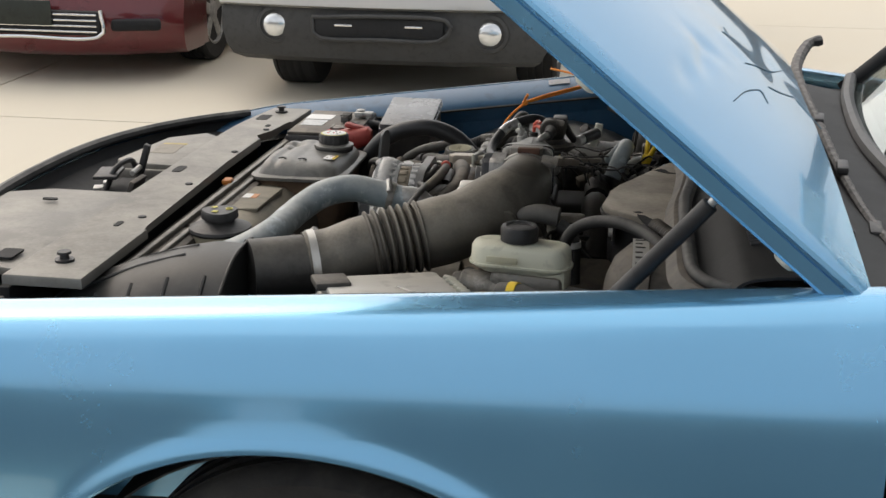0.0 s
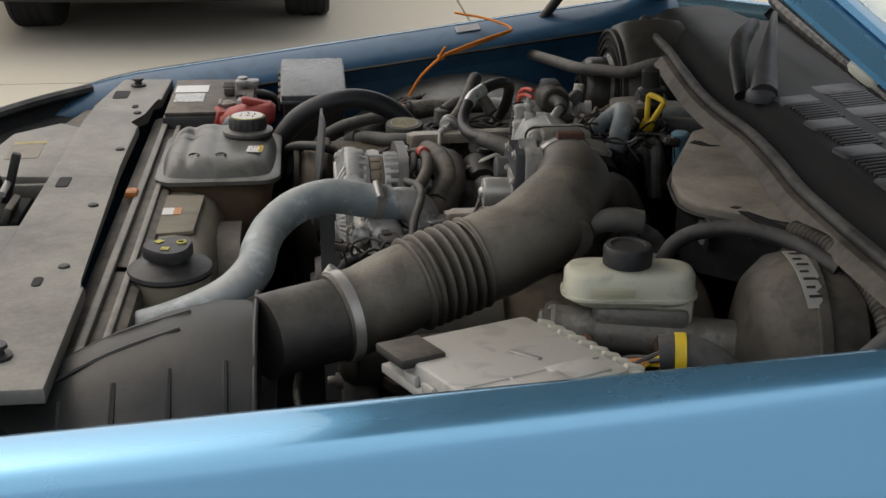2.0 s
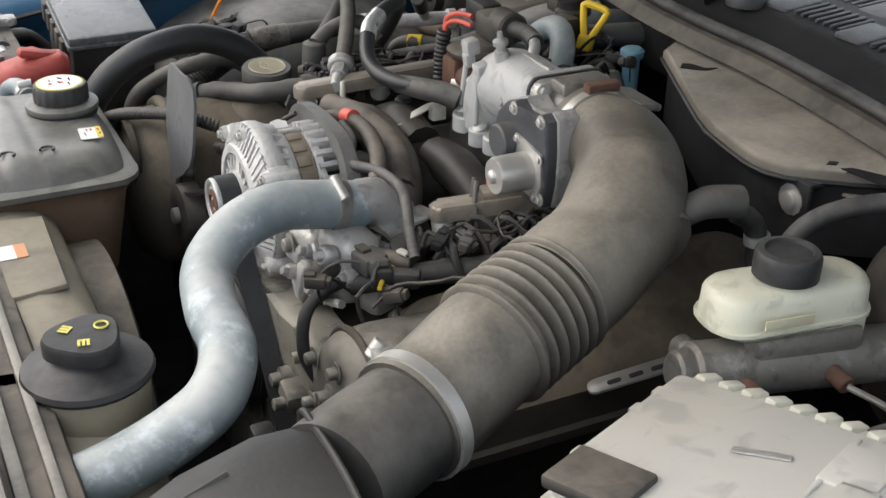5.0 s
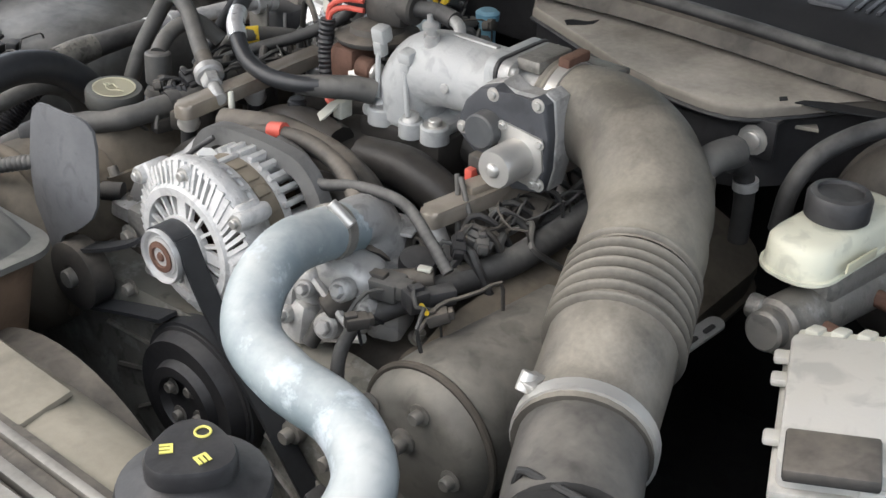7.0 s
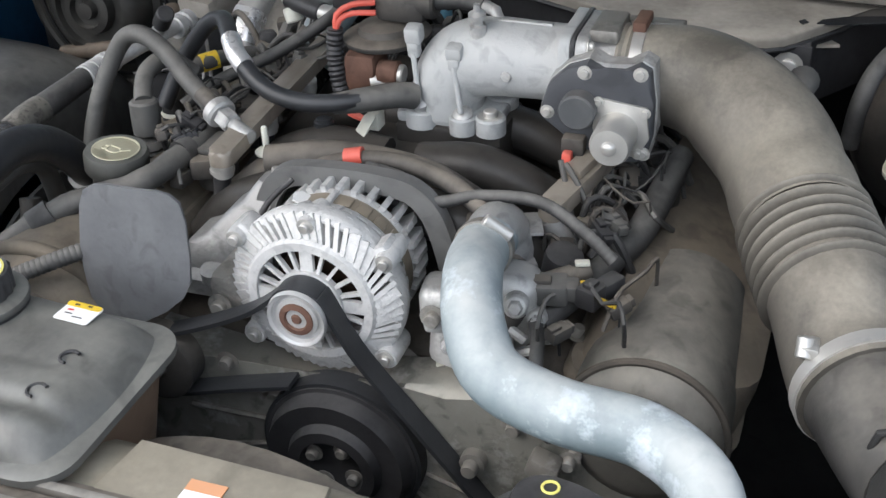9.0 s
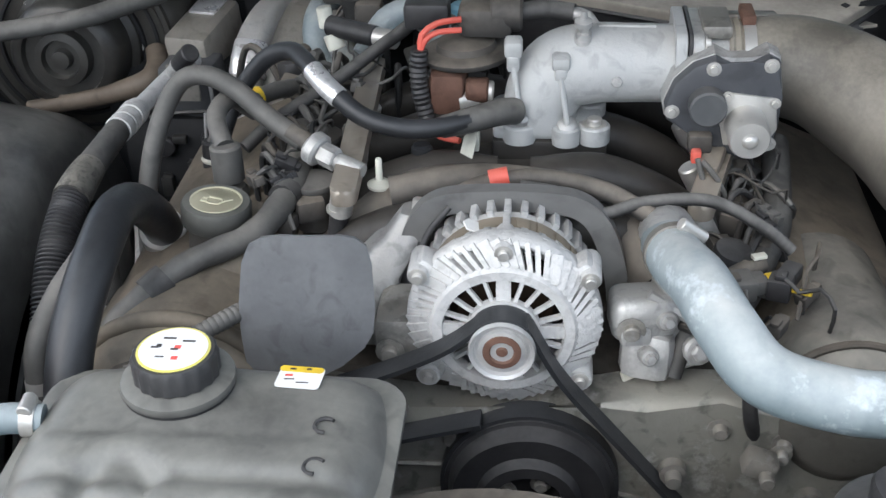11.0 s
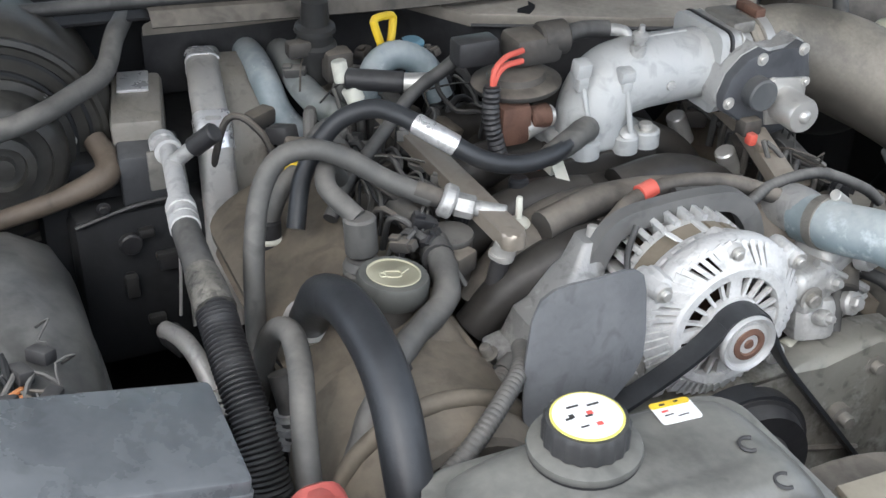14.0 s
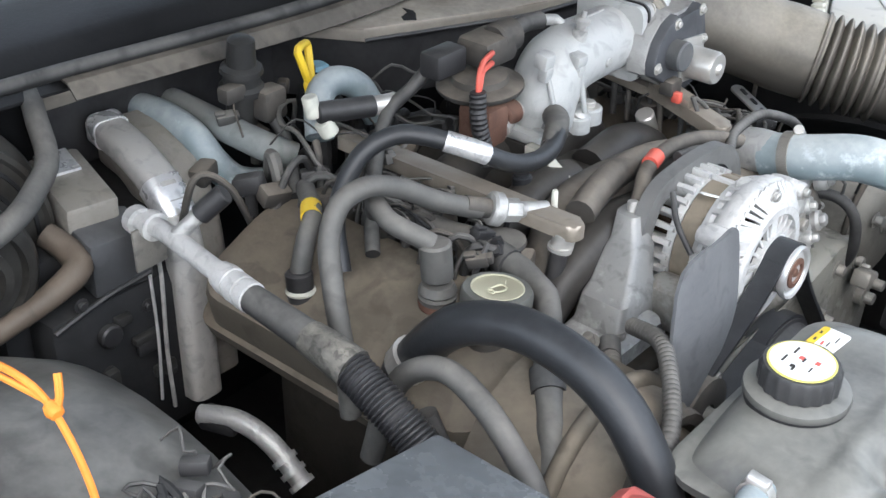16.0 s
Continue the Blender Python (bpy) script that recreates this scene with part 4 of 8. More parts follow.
for y, z in ((-0.16, 0.63), (0.27, 0.6), (-0.24, 0.45), (-0.31, 0.70), (-0.29, 0.60)):
    part("cover_boss", lathe([(0.013, 0), (0.013, 0.012), (0.008, 0.013), (0.008, 0.022), (0.007, 0.024)], (0.036, y, z), (-1, 0, 0), 14), ALU_DIRTY, engine)

# intake manifold: black plastic plenum with runners
manifold = thing("intake_manifold", (0.32, 0, 0.7), "dusty black plastic intake manifold with curved runners", "manifold")
part("plenum", box(0.345, 0.01, 0.755, 0.36, 0.16, 0.10, 0.035, seg=4), MANIFOLD, manifold)
for k in range(4):
    x = 0.18 + 0.105 * k
    for side in (-1, 1):
        part("runner", tube([(x, side * 0.02, 0.80), (x, side * 0.09, 0.805), (x + 0.005, side * 0.16, 0.775), (x + 0.008, side * 0.20, 0.735)], [0.026, 0.027, 0.025, 0.022], 12, 0.014), MANIFOLD, manifold)
# coolant crossover at the front
part("crossover", tube([(0.205, 0.18, 0.74), (0.215, 0.145, 0.775), (0.228, 0.105, 0.803), (0.23, 0.05, 0.816), (0.22, -0.04, 0.815), (0.19, -0.11, 0.80), (0.14, -0.15, 0.77)], [0.034, 0.033, 0.030, 0.027, 0.026, 0.030, 0.034], 16), DUSTY_PLASTIC, manifold, "dusty curved coolant crossover")
part("upper_rail", tube([(0.20, 0.12, 0.83), (0.215, 0.04, 0.838), (0.215, -0.05, 0.83), (0.19, -0.12, 0.815)], 0.017, 12), DUSTY_PLASTIC, manifold)

# ---- alternator ----
alternator = thing("alternator", (0.075, 0, 0.7), "bright oxidised aluminium alternator with cooling slots", "alternator")
AX, AY, AZ = 0.035, 0.0, 0.782


def alt_fins(outline, n, width, twist, a0=0.0):
    """Fins round the alternator, each an outline in the plane of the axis (along, out)."""
    bms = []
    for k in range(n):
        a = 2 * math.pi * (k + a0) / n
        b = prism(outline, width, 0.0012)
        bmesh.ops.translate(b, vec=(0, 0, -width / 2), verts=b.verts)
        m = Matrix.Translation((AX, AY, AZ)) @ Matrix.Rotation(a, 4, "X") @ Matrix.Rotation(radians(90), 4, "X") @ Matrix.Rotation(radians(twist), 4, "Y")
        bmesh.ops.transform(b, matrix=m, verts=b.verts)
        bms.append(b)
    return bms


def bar(a, b, w, d):
    """A bar from a to b, w wide and d deep along the alternator's axis."""
    a, b = Vector(a), Vector(b)
    t = (b - a).normalized()
    ax = Vector((1, 0, 0)) - t * t.x
    ax.normalize()
    n = t.cross(ax)
    return loft([[p + n * sx * w / 2 + ax * sy * d / 2 for sx, sy in ((-1, -1), (1, -1), (1, 1), (-1, 1))] for p in (a, a.lerp(b, 0.5), b)])


def alt_at(r, a, x):
    return Vector((AX + x, AY + r * math.sin(a), AZ + r * math.cos(a)))


front = [lathe([(0.022, 0.0), (0.034, 0.0), (0.034, 0.009), (0.022, 0.011)], (AX - 0.002, AY, AZ), (1, 0, 0), 28, ring=True),
         lathe([(0.054, 0.004), (0.0555, 0.0), (0.064, 0.0), (0.0675, 0.004), (0.064, 0.012), (0.054, 0.011)], (AX, AY, AZ), (1, 0, 0), 48, ring=True),
         lathe([(0.0815, 0.015), (0.0845, 0.0145), (0.088, 0.018), (0.0892, 0.024), (0.088, 0.034), (0.0835, 0.042), (0.076, 0.046), (0.07, 0.046)], (AX, AY, AZ), (1, 0, 0), 56, ring=True)]
for k in range(20):
    a = 2 * math.pi * k / 20
    front.append(bar(alt_at(0.031, a, 0.004), alt_at(0.058, a, 0.005), 0.0034 if k % 5 else 0.013, 0.005))
for k in range(56):
    # slanted slots in sets of four with plain metal between the sets
    a = 2 * math.pi * (k - 1) / 56
    front.append(bar(alt_at(0.0645, a - 0.04, 0.007), alt_at(0.0855, a + 0.1, 0.0195), 0.0104 if k % 7 < 3 else 0.0046, 0.01))
for k in range(30):
    a = 2 * math.pi * k / 30
    front.append(bar(alt_at(0.085, a, 0.028), alt_at(0.077, a, 0.05), 0.0056, 0.008))
tagged(part("front_bracket", merge(*front), ALU_BRIGHT, alternator), "slotted cast front bracket", kind="stuff")
part("case_band", lathe([(0.06, 0.044), (0.077, 0.045), (0.079, 0.05), (0.077, 0.056), (0.06, 0.058)], (AX, AY, AZ), (1, 0, 0), 44, ring=True), ALU_BRIGHT, alternator)
part("stator", lathe([(0.064, 0.05), (0.069, 0.052), (0.069, 0.082), (0.064, 0.084)], (AX, AY, AZ), (1, 0, 0), 40, ring=True), surface("brown_stator_core", (0.05, 0.042, 0.032), 0.6, 0.4, 0.2), alternator)
rear = [lathe([(0.06, 0.078), (0.073, 0.08), (0.0735, 0.085), (0.073, 0.09), (0.06, 0.092)], (AX, AY, AZ), (1, 0, 0), 44, ring=True)]
rear += alt_fins([(0.082, 0.06), (0.082, 0.079), (0.108, 0.079), (0.126, 0.07), (0.134, 0.054), (0.128, 0.046)], 30, 0.0062, 0)
tagged(part("rear_bracket", merge(*rear), ALU_BRIGHT, alternator), "finned cast rear bracket", kind="stuff")
part("rear_cover", lathe([(0.058, 0.0), (0.062, 0.004), (0.055, 0.016), (0.02, 0.02)], (AX + 0.122, AY, AZ), (1, 0, 0), 32), BLACK_PLASTIC, alternator)
part("rotor", lathe([(0.02, 0.0), (0.044, 0.002), (0.052, 0.016), (0.058, 0.09), (0.02, 0.1)], (AX + 0.026, AY, AZ), (1, 0, 0), 28), surface("copper_brown_windings", (0.03, 0.018, 0.01), 0.6, 0.3, 0.0), alternator)
# ears, top boss and saddle plate
for y, z, r in ((0.0, 0.078, 0.0095), (0.076, 0.052, 0.010), (-0.076, 0.052, 0.010), (0.07, -0.058, 0.012), (-0.07, -0.058, 0.012)):
    part("ear", lathe([(r * 0.9, 0), (r, 0.003), (r, 0.035), (r * 0.85, 0.04)], (AX + 0.008, AY + y, AZ + z), (1, 0, 0), 14), ALU_BRIGHT, alternator)
    part("ear_bolt", bolt((AX + 0.008, AY + y, AZ + z), (-1, 0, 0), 0.005, 0.006), ZINC, alternator)
for s in (-1, 1):
    c = alt_at(0.084, 0.95 * s, 0.028)
    part("shoulder", box(c.x, c.y, c.z, 0.03, 0.026, 0.03, 0.006, (-54 * s, 0, 0), 2), ALU_BRIGHT, alternator)
part("data_label", lathe([(0.0735, 0.0), (0.0745, 0.001), (0.0745, 0.024), (0.0735, 0.025)], (AX + 0.054, AY, AZ), (1, 0, 0), 44, ring=True), surface("brown_smudged_band", (0.2, 0.17, 0.125), 0.6, 0.1, 0.4), alternator, "brown smudged metal band")
for k in range(4):
    a = -0.2 - 0.26 * k
    c = alt_at(0.0752, a, 0.066)
    part("embossed_mark", box(c.x, c.y, c.z, 0.016, 0.013, 0.003, 0.001, (math.degrees(-a), 0, 0)), bpy.data.materials["brown_smudged_band"], alternator)
c = alt_at(0.0755, 0.0, 0.066)
part("band_clip", box(c.x, c.y, c.z, 0.028, 0.007, 0.006, 0.002), ALU_BRIGHT, alternator)
part("torn_label", prism([(-0.011, -0.01), (0.009, -0.013), (0.012, 0.004), (0.004, 0.01), (-0.008, 0.008)], 0.0015, 0, pose(AX + 0.064, AY + 0.03, AZ + 0.0705, 24, 0, 10)), WHITE, alternator, "torn white label")
# pulley with its grooves and rusty nut
rows = [(0.012, 0.0)]
for k in range(6):
    rows += [(0.027, 0.001 + k * 0.0042), (0.0248, 0.003 + k * 0.0042)]
rows += [(0.027, 0.027), (0.0292, 0.028), (0.0302, 0.032), (0.0288, 0.0355), (0.0258, 0.034), (0.0245, 0.030), (0.0215, 0.0295), (0.021, 0.0325), (0.017, 0.033)]
pulley = part("pulley", lathe(rows, (AX + 0.004, AY, AZ), (-1, 0, 0), 40), STEEL, alternator)
part("pulley_nut", lathe([(0.0172, 0.0), (0.017, 0.0035), (0.0115, 0.0045), (0.0098, 0.001), (0.006, 0.001), (0.004, 0.004)], (AX - 0.027, AY, AZ), (-1, 0, 0), 24), RUST, pulley)

# alternator mounting casting behind
mount = thing("alternator_bracket", (0.13, 0, 0.72), "grimy cast alternator mounting bracket", "bracket")
part("foot", box(0.085, 0.098, 0.755, 0.07, 0.045, 0.05, 0.01), ALU_DIRTY, mount)
part("foot", merge(box(0.085, -0.125, 0.775, 0.045, 0.06, 0.045, 0.012, (0, 0, 8), 3), box(0.07, -0.118, 0.762, 0.03, 0.03, 0.02, 0.006, (0, 12, 8))), ALU, mount, "pale cast lug")
for y, z in ((-0.115, 0.772), (0.105, 0.75)):
    part("mount_bolt", bolt((0.058 if y < 0 else 0.045, y, z), (-1, 0, 0), 0.008, 0.009), ALU_DIRTY, mount)

# ---- belt, idlers and pump pulley ----
belt_run = thing("serpentine_belt", (0.0, 0, 0.6), "black ribbed serpentine belt round the pulleys", "belt")


def strap(points, width=0.024, thick=0.0045):
    line = spline(points, 0.006)
    rings = []
    for i, q in enumerate(line):
        t = (line[min(i + 1, len(line) - 1)] - line[max(i - 1, 0)]).normalized()
        n = Vector((1, 0, 0)).cross(t).normalized()
        ax = Vector((1, 0, 0))
        rings.append([q - ax * width / 2 - n * thick / 2, q + ax * width / 2 - n * thick / 2, q + ax * width / 2 + n * thick / 2, q - ax * width / 2 + n * thick / 2])
    return loft(rings)


CRADLE = surface("grey_cradle_casting", (0.17, 0.17, 0.165), 0.5, 0.3, 0.4, (0.26, 0.25, 0.235))
part("cradle", strap([(0.142, 0.104, 0.75), (0.142, 0.098, 0.79), (0.142, 0.086, 0.83), (0.144, 0.064, 0.852), (0.146, 0.02, 0.857), (0.146, -0.03, 0.857), (0.144, -0.066, 0.852), (0.142, -0.088, 0.83), (0.142, -0.102, 0.785), (0.142, -0.108, 0.74)], 0.016, 0.022), CRADLE, mount, "dark grey cast cradle")
BR = 0.0293
arc = [(0.021, BR * math.sin(a), AZ + BR * math.cos(a)) for a in np.linspace(1.05, -0.95, 13)]
part("lower_run", strap([(0.021, 0.20, 0.66), (0.021, 0.16, 0.653), (0.021, 0.08, 0.676), (0.021, 0.02, 0.693)]), CLEAN_RUBBER, belt_run)
part("upper_run", strap([(0.021, 0.185, 0.715), (0.021, 0.11, 0.745), (0.021, 0.055, 0.773)] + arc + [(0.021, -0.054, 0.742), (0.021, -0.11, 0.67), (0.021, -0.165, 0.60), (0.021, -0.22, 0.53)]), CLEAN_RUBBER, belt_run)
pump = thing("pump_pulley", (0.0, -0.025, 0.55), "black dished water pump pulley", "pulley")
PW = [(0.018, 0.012), (0.03, 0.006), (0.034, -0.004), (0.046, -0.004), (0.05, 0.006), (0.072, 0.004), (0.077, 0.02), (0.081, 0.021), (0.081, 0.024), (0.074, 0.026), (0.074, 0.046), (0.081, 0.048), (0.081, 0.051), (0.02, 0.05)]
part("pulley", lathe(PW, (-0.005, -0.025, 0.615), (1, 0, 0), 52), BLACK_PLASTIC, pump)
for k in range(4):
    a = 1.57 * k + 0.5
    part("hub_bolt", bolt((0.0, -0.025 + 0.024 * math.cos(a), 0.615 + 0.024 * math.sin(a)), (-1, 0, 0), 0.006, 0.008), ALU_DIRTY, pump)
part("housing", lathe([(0.05, 0), (0.06, 0.03), (0.07, 0.05)], (0.05, -0.03, 0.64), (1, 0, 0.1), 28), ALU_DIRTY, pump)
part("belt_wrap", lathe([(0.0795, 0.0), (0.085, 0.0), (0.085, 0.024), (0.0795, 0.024)], (0.018, -0.025, 0.615), (1, 0, 0), 52), CLEAN_RUBBER, pump)
idler = thing("belt_idler", (0.0, 0.16, 0.65), "dusty black belt idler pulley", "pulley")
part("pulley", lathe([(0.008, 0.012), (0.014, 0.004), (0.03, 0.002), (0.041, 0.006), (0.041, 0.032), (0.01, 0.034)], (-0.002, 0.165, 0.692), (1, 0, 0), 32), DUSTY_PLASTIC, idler)
part("idler_bolt", bolt((0.006, 0.165, 0.692), (-1, 0, 0), 0.011, 0.012), ALU_DIRTY, idler)

# water neck on the crossover
neck = thing("thermostat_housing", (0.12, -0.15, 0.75), "pale cast thermostat housing with corroded bolts", "housing")
part("neck", tube([(0.105, -0.152, 0.826), (0.135, -0.15, 0.826), (0.16, -0.15, 0.815), (0.17, -0.15, 0.78)], [0.024, 0.026, 0.027, 0.03], 18), ALU, neck)
part("flange", prism([(0.045, 0), (0.03, 0.026), (-0.03, 0.026), (-0.045, 0), (-0.03, -0.026), (0.03, -0.026)], 0.012, 0.003, pose(0.172, -0.15, 0.77, 0, 0, 30)), ALU, neck)
part("casting", merge(box(0.105, -0.168, 0.768, 0.055, 0.07, 0.085, 0.02, (8, 0, 10), 4), box(0.085, -0.135, 0.735, 0.06, 0.05, 0.05, 0.012, (0, 10, -14)), box(0.13, -0.2, 0.745, 0.05, 0.04, 0.05, 0.01, (0, 0, 20))), ALU, neck, "lumpy corroded casting")
for x, y, z, r in ((0.078, -0.19, 0.79, 0.012), (0.075, -0.145, 0.775, 0.010), (0.072, -0.175, 0.745, 0.014), (0.06, -0.13, 0.745, 0.009), (0.098, -0.205, 0.765, 0.010)):
    part("boss", merge(lathe([(r, 0), (r, 0.012), (r * 0.8, 0.015)], (x, y, z), (-1, -0.2, 0.35), 14), lathe([(r * 0.6, 0.014), (r * 0.6, 0.02), (r * 0.45, 0.022)], (x, y, z), (-1, -0.2, 0.35), 6)), ALU, neck)
for a, b in (((0.075, -0.13, 0.80), (0.07, -0.2, 0.755)), ((0.07, -0.15, 0.72), (0.08, -0.21, 0.74))):
    part("web", tube([a, b], 0.005, 7), ALU, neck)
for dx, dy in ((0.035, 0.018), (-0.035, -0.018)):
    part("flange_bolt", bolt((0.172 + dx, -0.15 + dy, 0.782), (0, 0, 1), 0.007, 0.01), ZINC, neck)
part("sensor", merge(cyl((0.10, -0.185, 0.785), (0.15, -0.24, 0.79), 0.011), cyl((0.07, -0.17, 0.76), (0.1, -0.19, 0.785), 0.015)), DUSTY_PLASTIC, neck)

# upper radiator hose
hose = thing("radiator_hose", (0.0, -0.25, 0.7), "chalky blue-grey upper radiator hose in an S bend", "hose")
HOSE = [(0.128, -0.150, 0.823), (0.077, -0.154, 0.835), (0.023, -0.167, 0.847), (-0.028, -0.185, 0.838), (-0.063, -0.214, 0.818), (-0.078, -0.272, 0.808), (-0.084, -0.342, 0.805), (-0.11, -0.39, 0.793), (-0.15, -0.405, 0.776), (-0.205, -0.41, 0.758), (-0.26, -0.405, 0.742)]
part("hose_wall", tube(HOSE, 0.0265, 22, 0.008), BLUE_HOSE, hose)
part("hose_clamp", tube([(0.104, -0.152, 0.829), (0.092, -0.153, 0.832)], 0.0285, 24, 0.004), ALU_DIRTY, hose)
part("clamp_screw", cyl((0.10, -0.178, 0.846), (0.095, -0.155, 0.864), 0.006), ZINC, hose)

# ---- intake elbow and throttle body ----
EX, EZ = 0.366, 0.901
elbow = thing("intake_elbow", (0.36, -0.06, 0.8), "silver cast aluminium intake elbow", "intake elbow")
part("bend", tube([(EX, -0.168, EZ), (EX, -0.12, EZ), (EX, -0.078, EZ - 0.001), (EX - 0.001, -0.046, EZ - 0.010), (EX - 0.003, -0.028, EZ - 0.038), (EX - 0.003, -0.027, 0.834)], [0.0415, 0.0415, 0.0425, 0.0435, 0.042, 0.039], 28, 0.006), SILVER_CAST, elbow)
part("throttle_flange", prism(rounded(0.098, 0.098, 0.014), 0.012, 0.003, pose(EX, -0.163, EZ, 90, 0, 0)), SILVER_CAST, elbow)
pads = [lathe([(r, -0.02), (r, -0.002), (r - 0.002, 0.0), (0.001, 0.0)], (x, y, 0.844), (0, 0, 1), 20) for x, y, r in ((0.336, -0.004, 0.019), (0.328, -0.054, 0.015), (0.334, -0.084, 0.017), (0.392, 0.01, 0.018), (0.392, -0.08, 0.018))]
part("foot", merge(box(0.368, -0.034, 0.834, 0.082, 0.118, 0.016, 0.006), *pads), SILVER_CAST, elbow)
for x, y, z, xd, yd, zd, h in ((0.341, 0.003, 0.928, 0.331, -0.005, 0.857, 0.02), (0.330, -0.047, 0.917, 0.326, -0.055, 0.850, 0.016)):
    part("post", merge(box(x, y, z, 0.019, 0.019, h, 0.004, (0, -10, 0)), box(x - 0.002, y, z - 0.8 * h, 0.014, 0.014, h, 0.004, (0, -10, 0)), tube([(x - 0.006, y, z - 1.0 * h), (xd - 0.006, yd, zd)], 0.0032, 8, 0.02)), SILVER_CAST, elbow)
    part("pivot", lathe([(0.011, -0.012), (0.011, 0.002), (0.008, 0.005), (0.003, 0.006)], (xd, yd, zd - 0.004), (-0.5, 0, 1), 16), ALU, elbow)
part("pedestal", box(0.37, -0.036, 0.79, 0.092, 0.124, 0.074, 0.006), MANIFOLD, elbow, "dark plastic pedestal")
part("foot_bolt", bolt((0.334, -0.084, 0.843), (0, 0, 1), 0.008, 0.008), ZINC, elbow)
part("valve_stem", lathe([(0.009, 0), (0.009, 0.02), (0.006, 0.021), (0.006, 0.027), (0.0095, 0.028), (0.0095, 0.033), (0.004, 0.036), (0.003, 0.044)], (0.346, -0.069, 0.925), (-0.15, 0, 1), 14), ALU, elbow)
part("side_boss", cyl((0.33, -0.105, 0.897), (0.322, -0.105, 0.897), 0.006), ALU, elbow)
part("cast_bar", box(EX, -0.115, EZ + 0.042, 0.008, 0.06, 0.004, 0.0015), ALU, elbow)
part("nipple", tube([(0.365, 0.035, 0.862), (0.36, 0.05, 0.86), (0.355, 0.064, 0.858)], 0.012, 12), ZINC, elbow)

throttle = thing("throttle_body", (0.36, -0.2, 0.84), "electronic throttle body with dark motor cover", "throttle body")
part("body", tube([(EX, -0.174, EZ), (EX, -0.222, EZ)], 0.044, 28), ALU, throttle)
part("gasket", prism(rounded(0.1, 0.1, 0.014), 0.004, 0.001, pose(EX, -0.1755, EZ, 90, 0, 0)), BLACK_PLASTIC, throttle)
part("flange", prism(rounded(0.096, 0.096, 0.014), 0.012, 0.003, pose(EX, -0.180, EZ, 90, 0, 0)), ALU, throttle)
for dx, dz in ((-0.039, 0.039), (0.039, 0.039), (-0.039, -0.039)):
    part("flange_bolt", bolt((EX + dx, -0.192, EZ + dz), (0, -1, 0), 0.005, 0.006), ZINC, throttle)
part("cable_guard", merge(box(EX, -0.205, EZ + 0.046, 0.06, 0.03, 0.014, 0.003), box(EX + 0.045, -0.245, EZ + 0.036, 0.03, 0.06, 0.008, 0.002, (0, 12, 0))), ALU_DIRTY, throttle)
COVER = [(-0.2, 0.938), (-0.216, 0.93), (-0.236, 0.931), (-0.252, 0.94), (-0.263, 0.934), (-0.268, 0.90), (-0.268, 0.863), (-0.262, 0.836), (-0.228, 0.829), (-0.192, 0.847), (-0.155, 0.871), (-0.152, 0.887), (-0.161, 0.912), (-0.179, 0.93)]
part("motor_cover", prism([(-y, z) for y, z in COVER][::-1], 0.014, 0.005, pose(0.302, 0, 0, 90, 0, -90)), surface("dark_grey_cover", (0.06, 0.063, 0.07), 0.5, 0, 0.3, (0.2, 0.2, 0.2)), throttle, "dark grey plastic motor cover")
part("cover_back", prism([(0.212 - (y + 0.212) * 1.03, 0.885 + (z - 0.885) * 1.03) for y, z in COVER][::-1], 0.026, 0.003, pose(0.328, 0, 0, 90, 0, -90)), ALU, throttle)
for y, z in ((-0.198, 0.928), (-0.254, 0.932), (-0.16, 0.881), (-0.26, 0.846)):
    part("cover_screw", bolt((0.289, y, z), (-1, 0, 0), 0.0045, 0.005), ZINC, throttle)
part("sensor_drum", lathe([(0.019, 0), (0.019, 0.018), (0.017, 0.02), (0.001, 0.02)], (0.290, -0.194, 0.891), (-1, 0, 0), 28), surface("dark_sensor_plastic", (0.075, 0.08, 0.085), 0.5, 0, 0.25), throttle)
part("motor_plate", prism([(0.03, -0.012), (0.026, 0.022), (-0.024, 0.028), (-0.028, -0.006), (-0.022, -0.03), (0.018, -0.034)], 0.004, 0.001, pose(0.289, -0.236, 0.876, 90, 0, -90)), ZINC, throttle)
for y, z in ((-0.214, 0.9), (-0.261, 0.893), (-0.255, 0.847)):
    part("plate_screw", bolt((0.285, y, z), (-1, 0, 0), 0.0035, 0.004), ZINC, throttle)
part("motor", lathe([(0.021, 0), (0.021, 0.036), (0.019, 0.04), (0.008, 0.041), (0.007, 0.044), (0.004, 0.046)], (0.286, -0.234, 0.870), (-1, 0, 0), 28), ZINC, throttle, "zinc-plated throttle motor")
part("connector", box(0.285, -0.19, 0.85, 0.02, 0.024, 0.02, 0.003), DUSTY_PLASTIC, throttle)
part("red_lock", box(0.272, -0.186, 0.84, 0.012, 0.01, 0.014, 0.002), PINK_RED, throttle, "red connector lock")

# ---- intake duct and air box ----
duct = thing("intake_duct", (0.15, -0.45, 0.75), "dusty grey corrugated intake duct", "air duct")
part("outlet_tube", tube([(-0.068, -0.548, 0.797), (-0.03, -0.526, 0.797), (0.03, -0.496, 0.797)], 0.053, 28), surface("black_duct_plastic", (0.03, 0.03, 0.03), 0.5, 0, 0.6, (0.2, 0.185, 0.16)), duct, "black plastic outlet tube")
part("front_cuff", tube([(0.02, -0.50, 0.797), (0.06, -0.483, 0.803), (0.108, -0.466, 0.82), (0.14, -0.453, 0.826)], [0.0575, 0.056, 0.0565, 0.0565], 28), DUCT_RUBBER, duct)
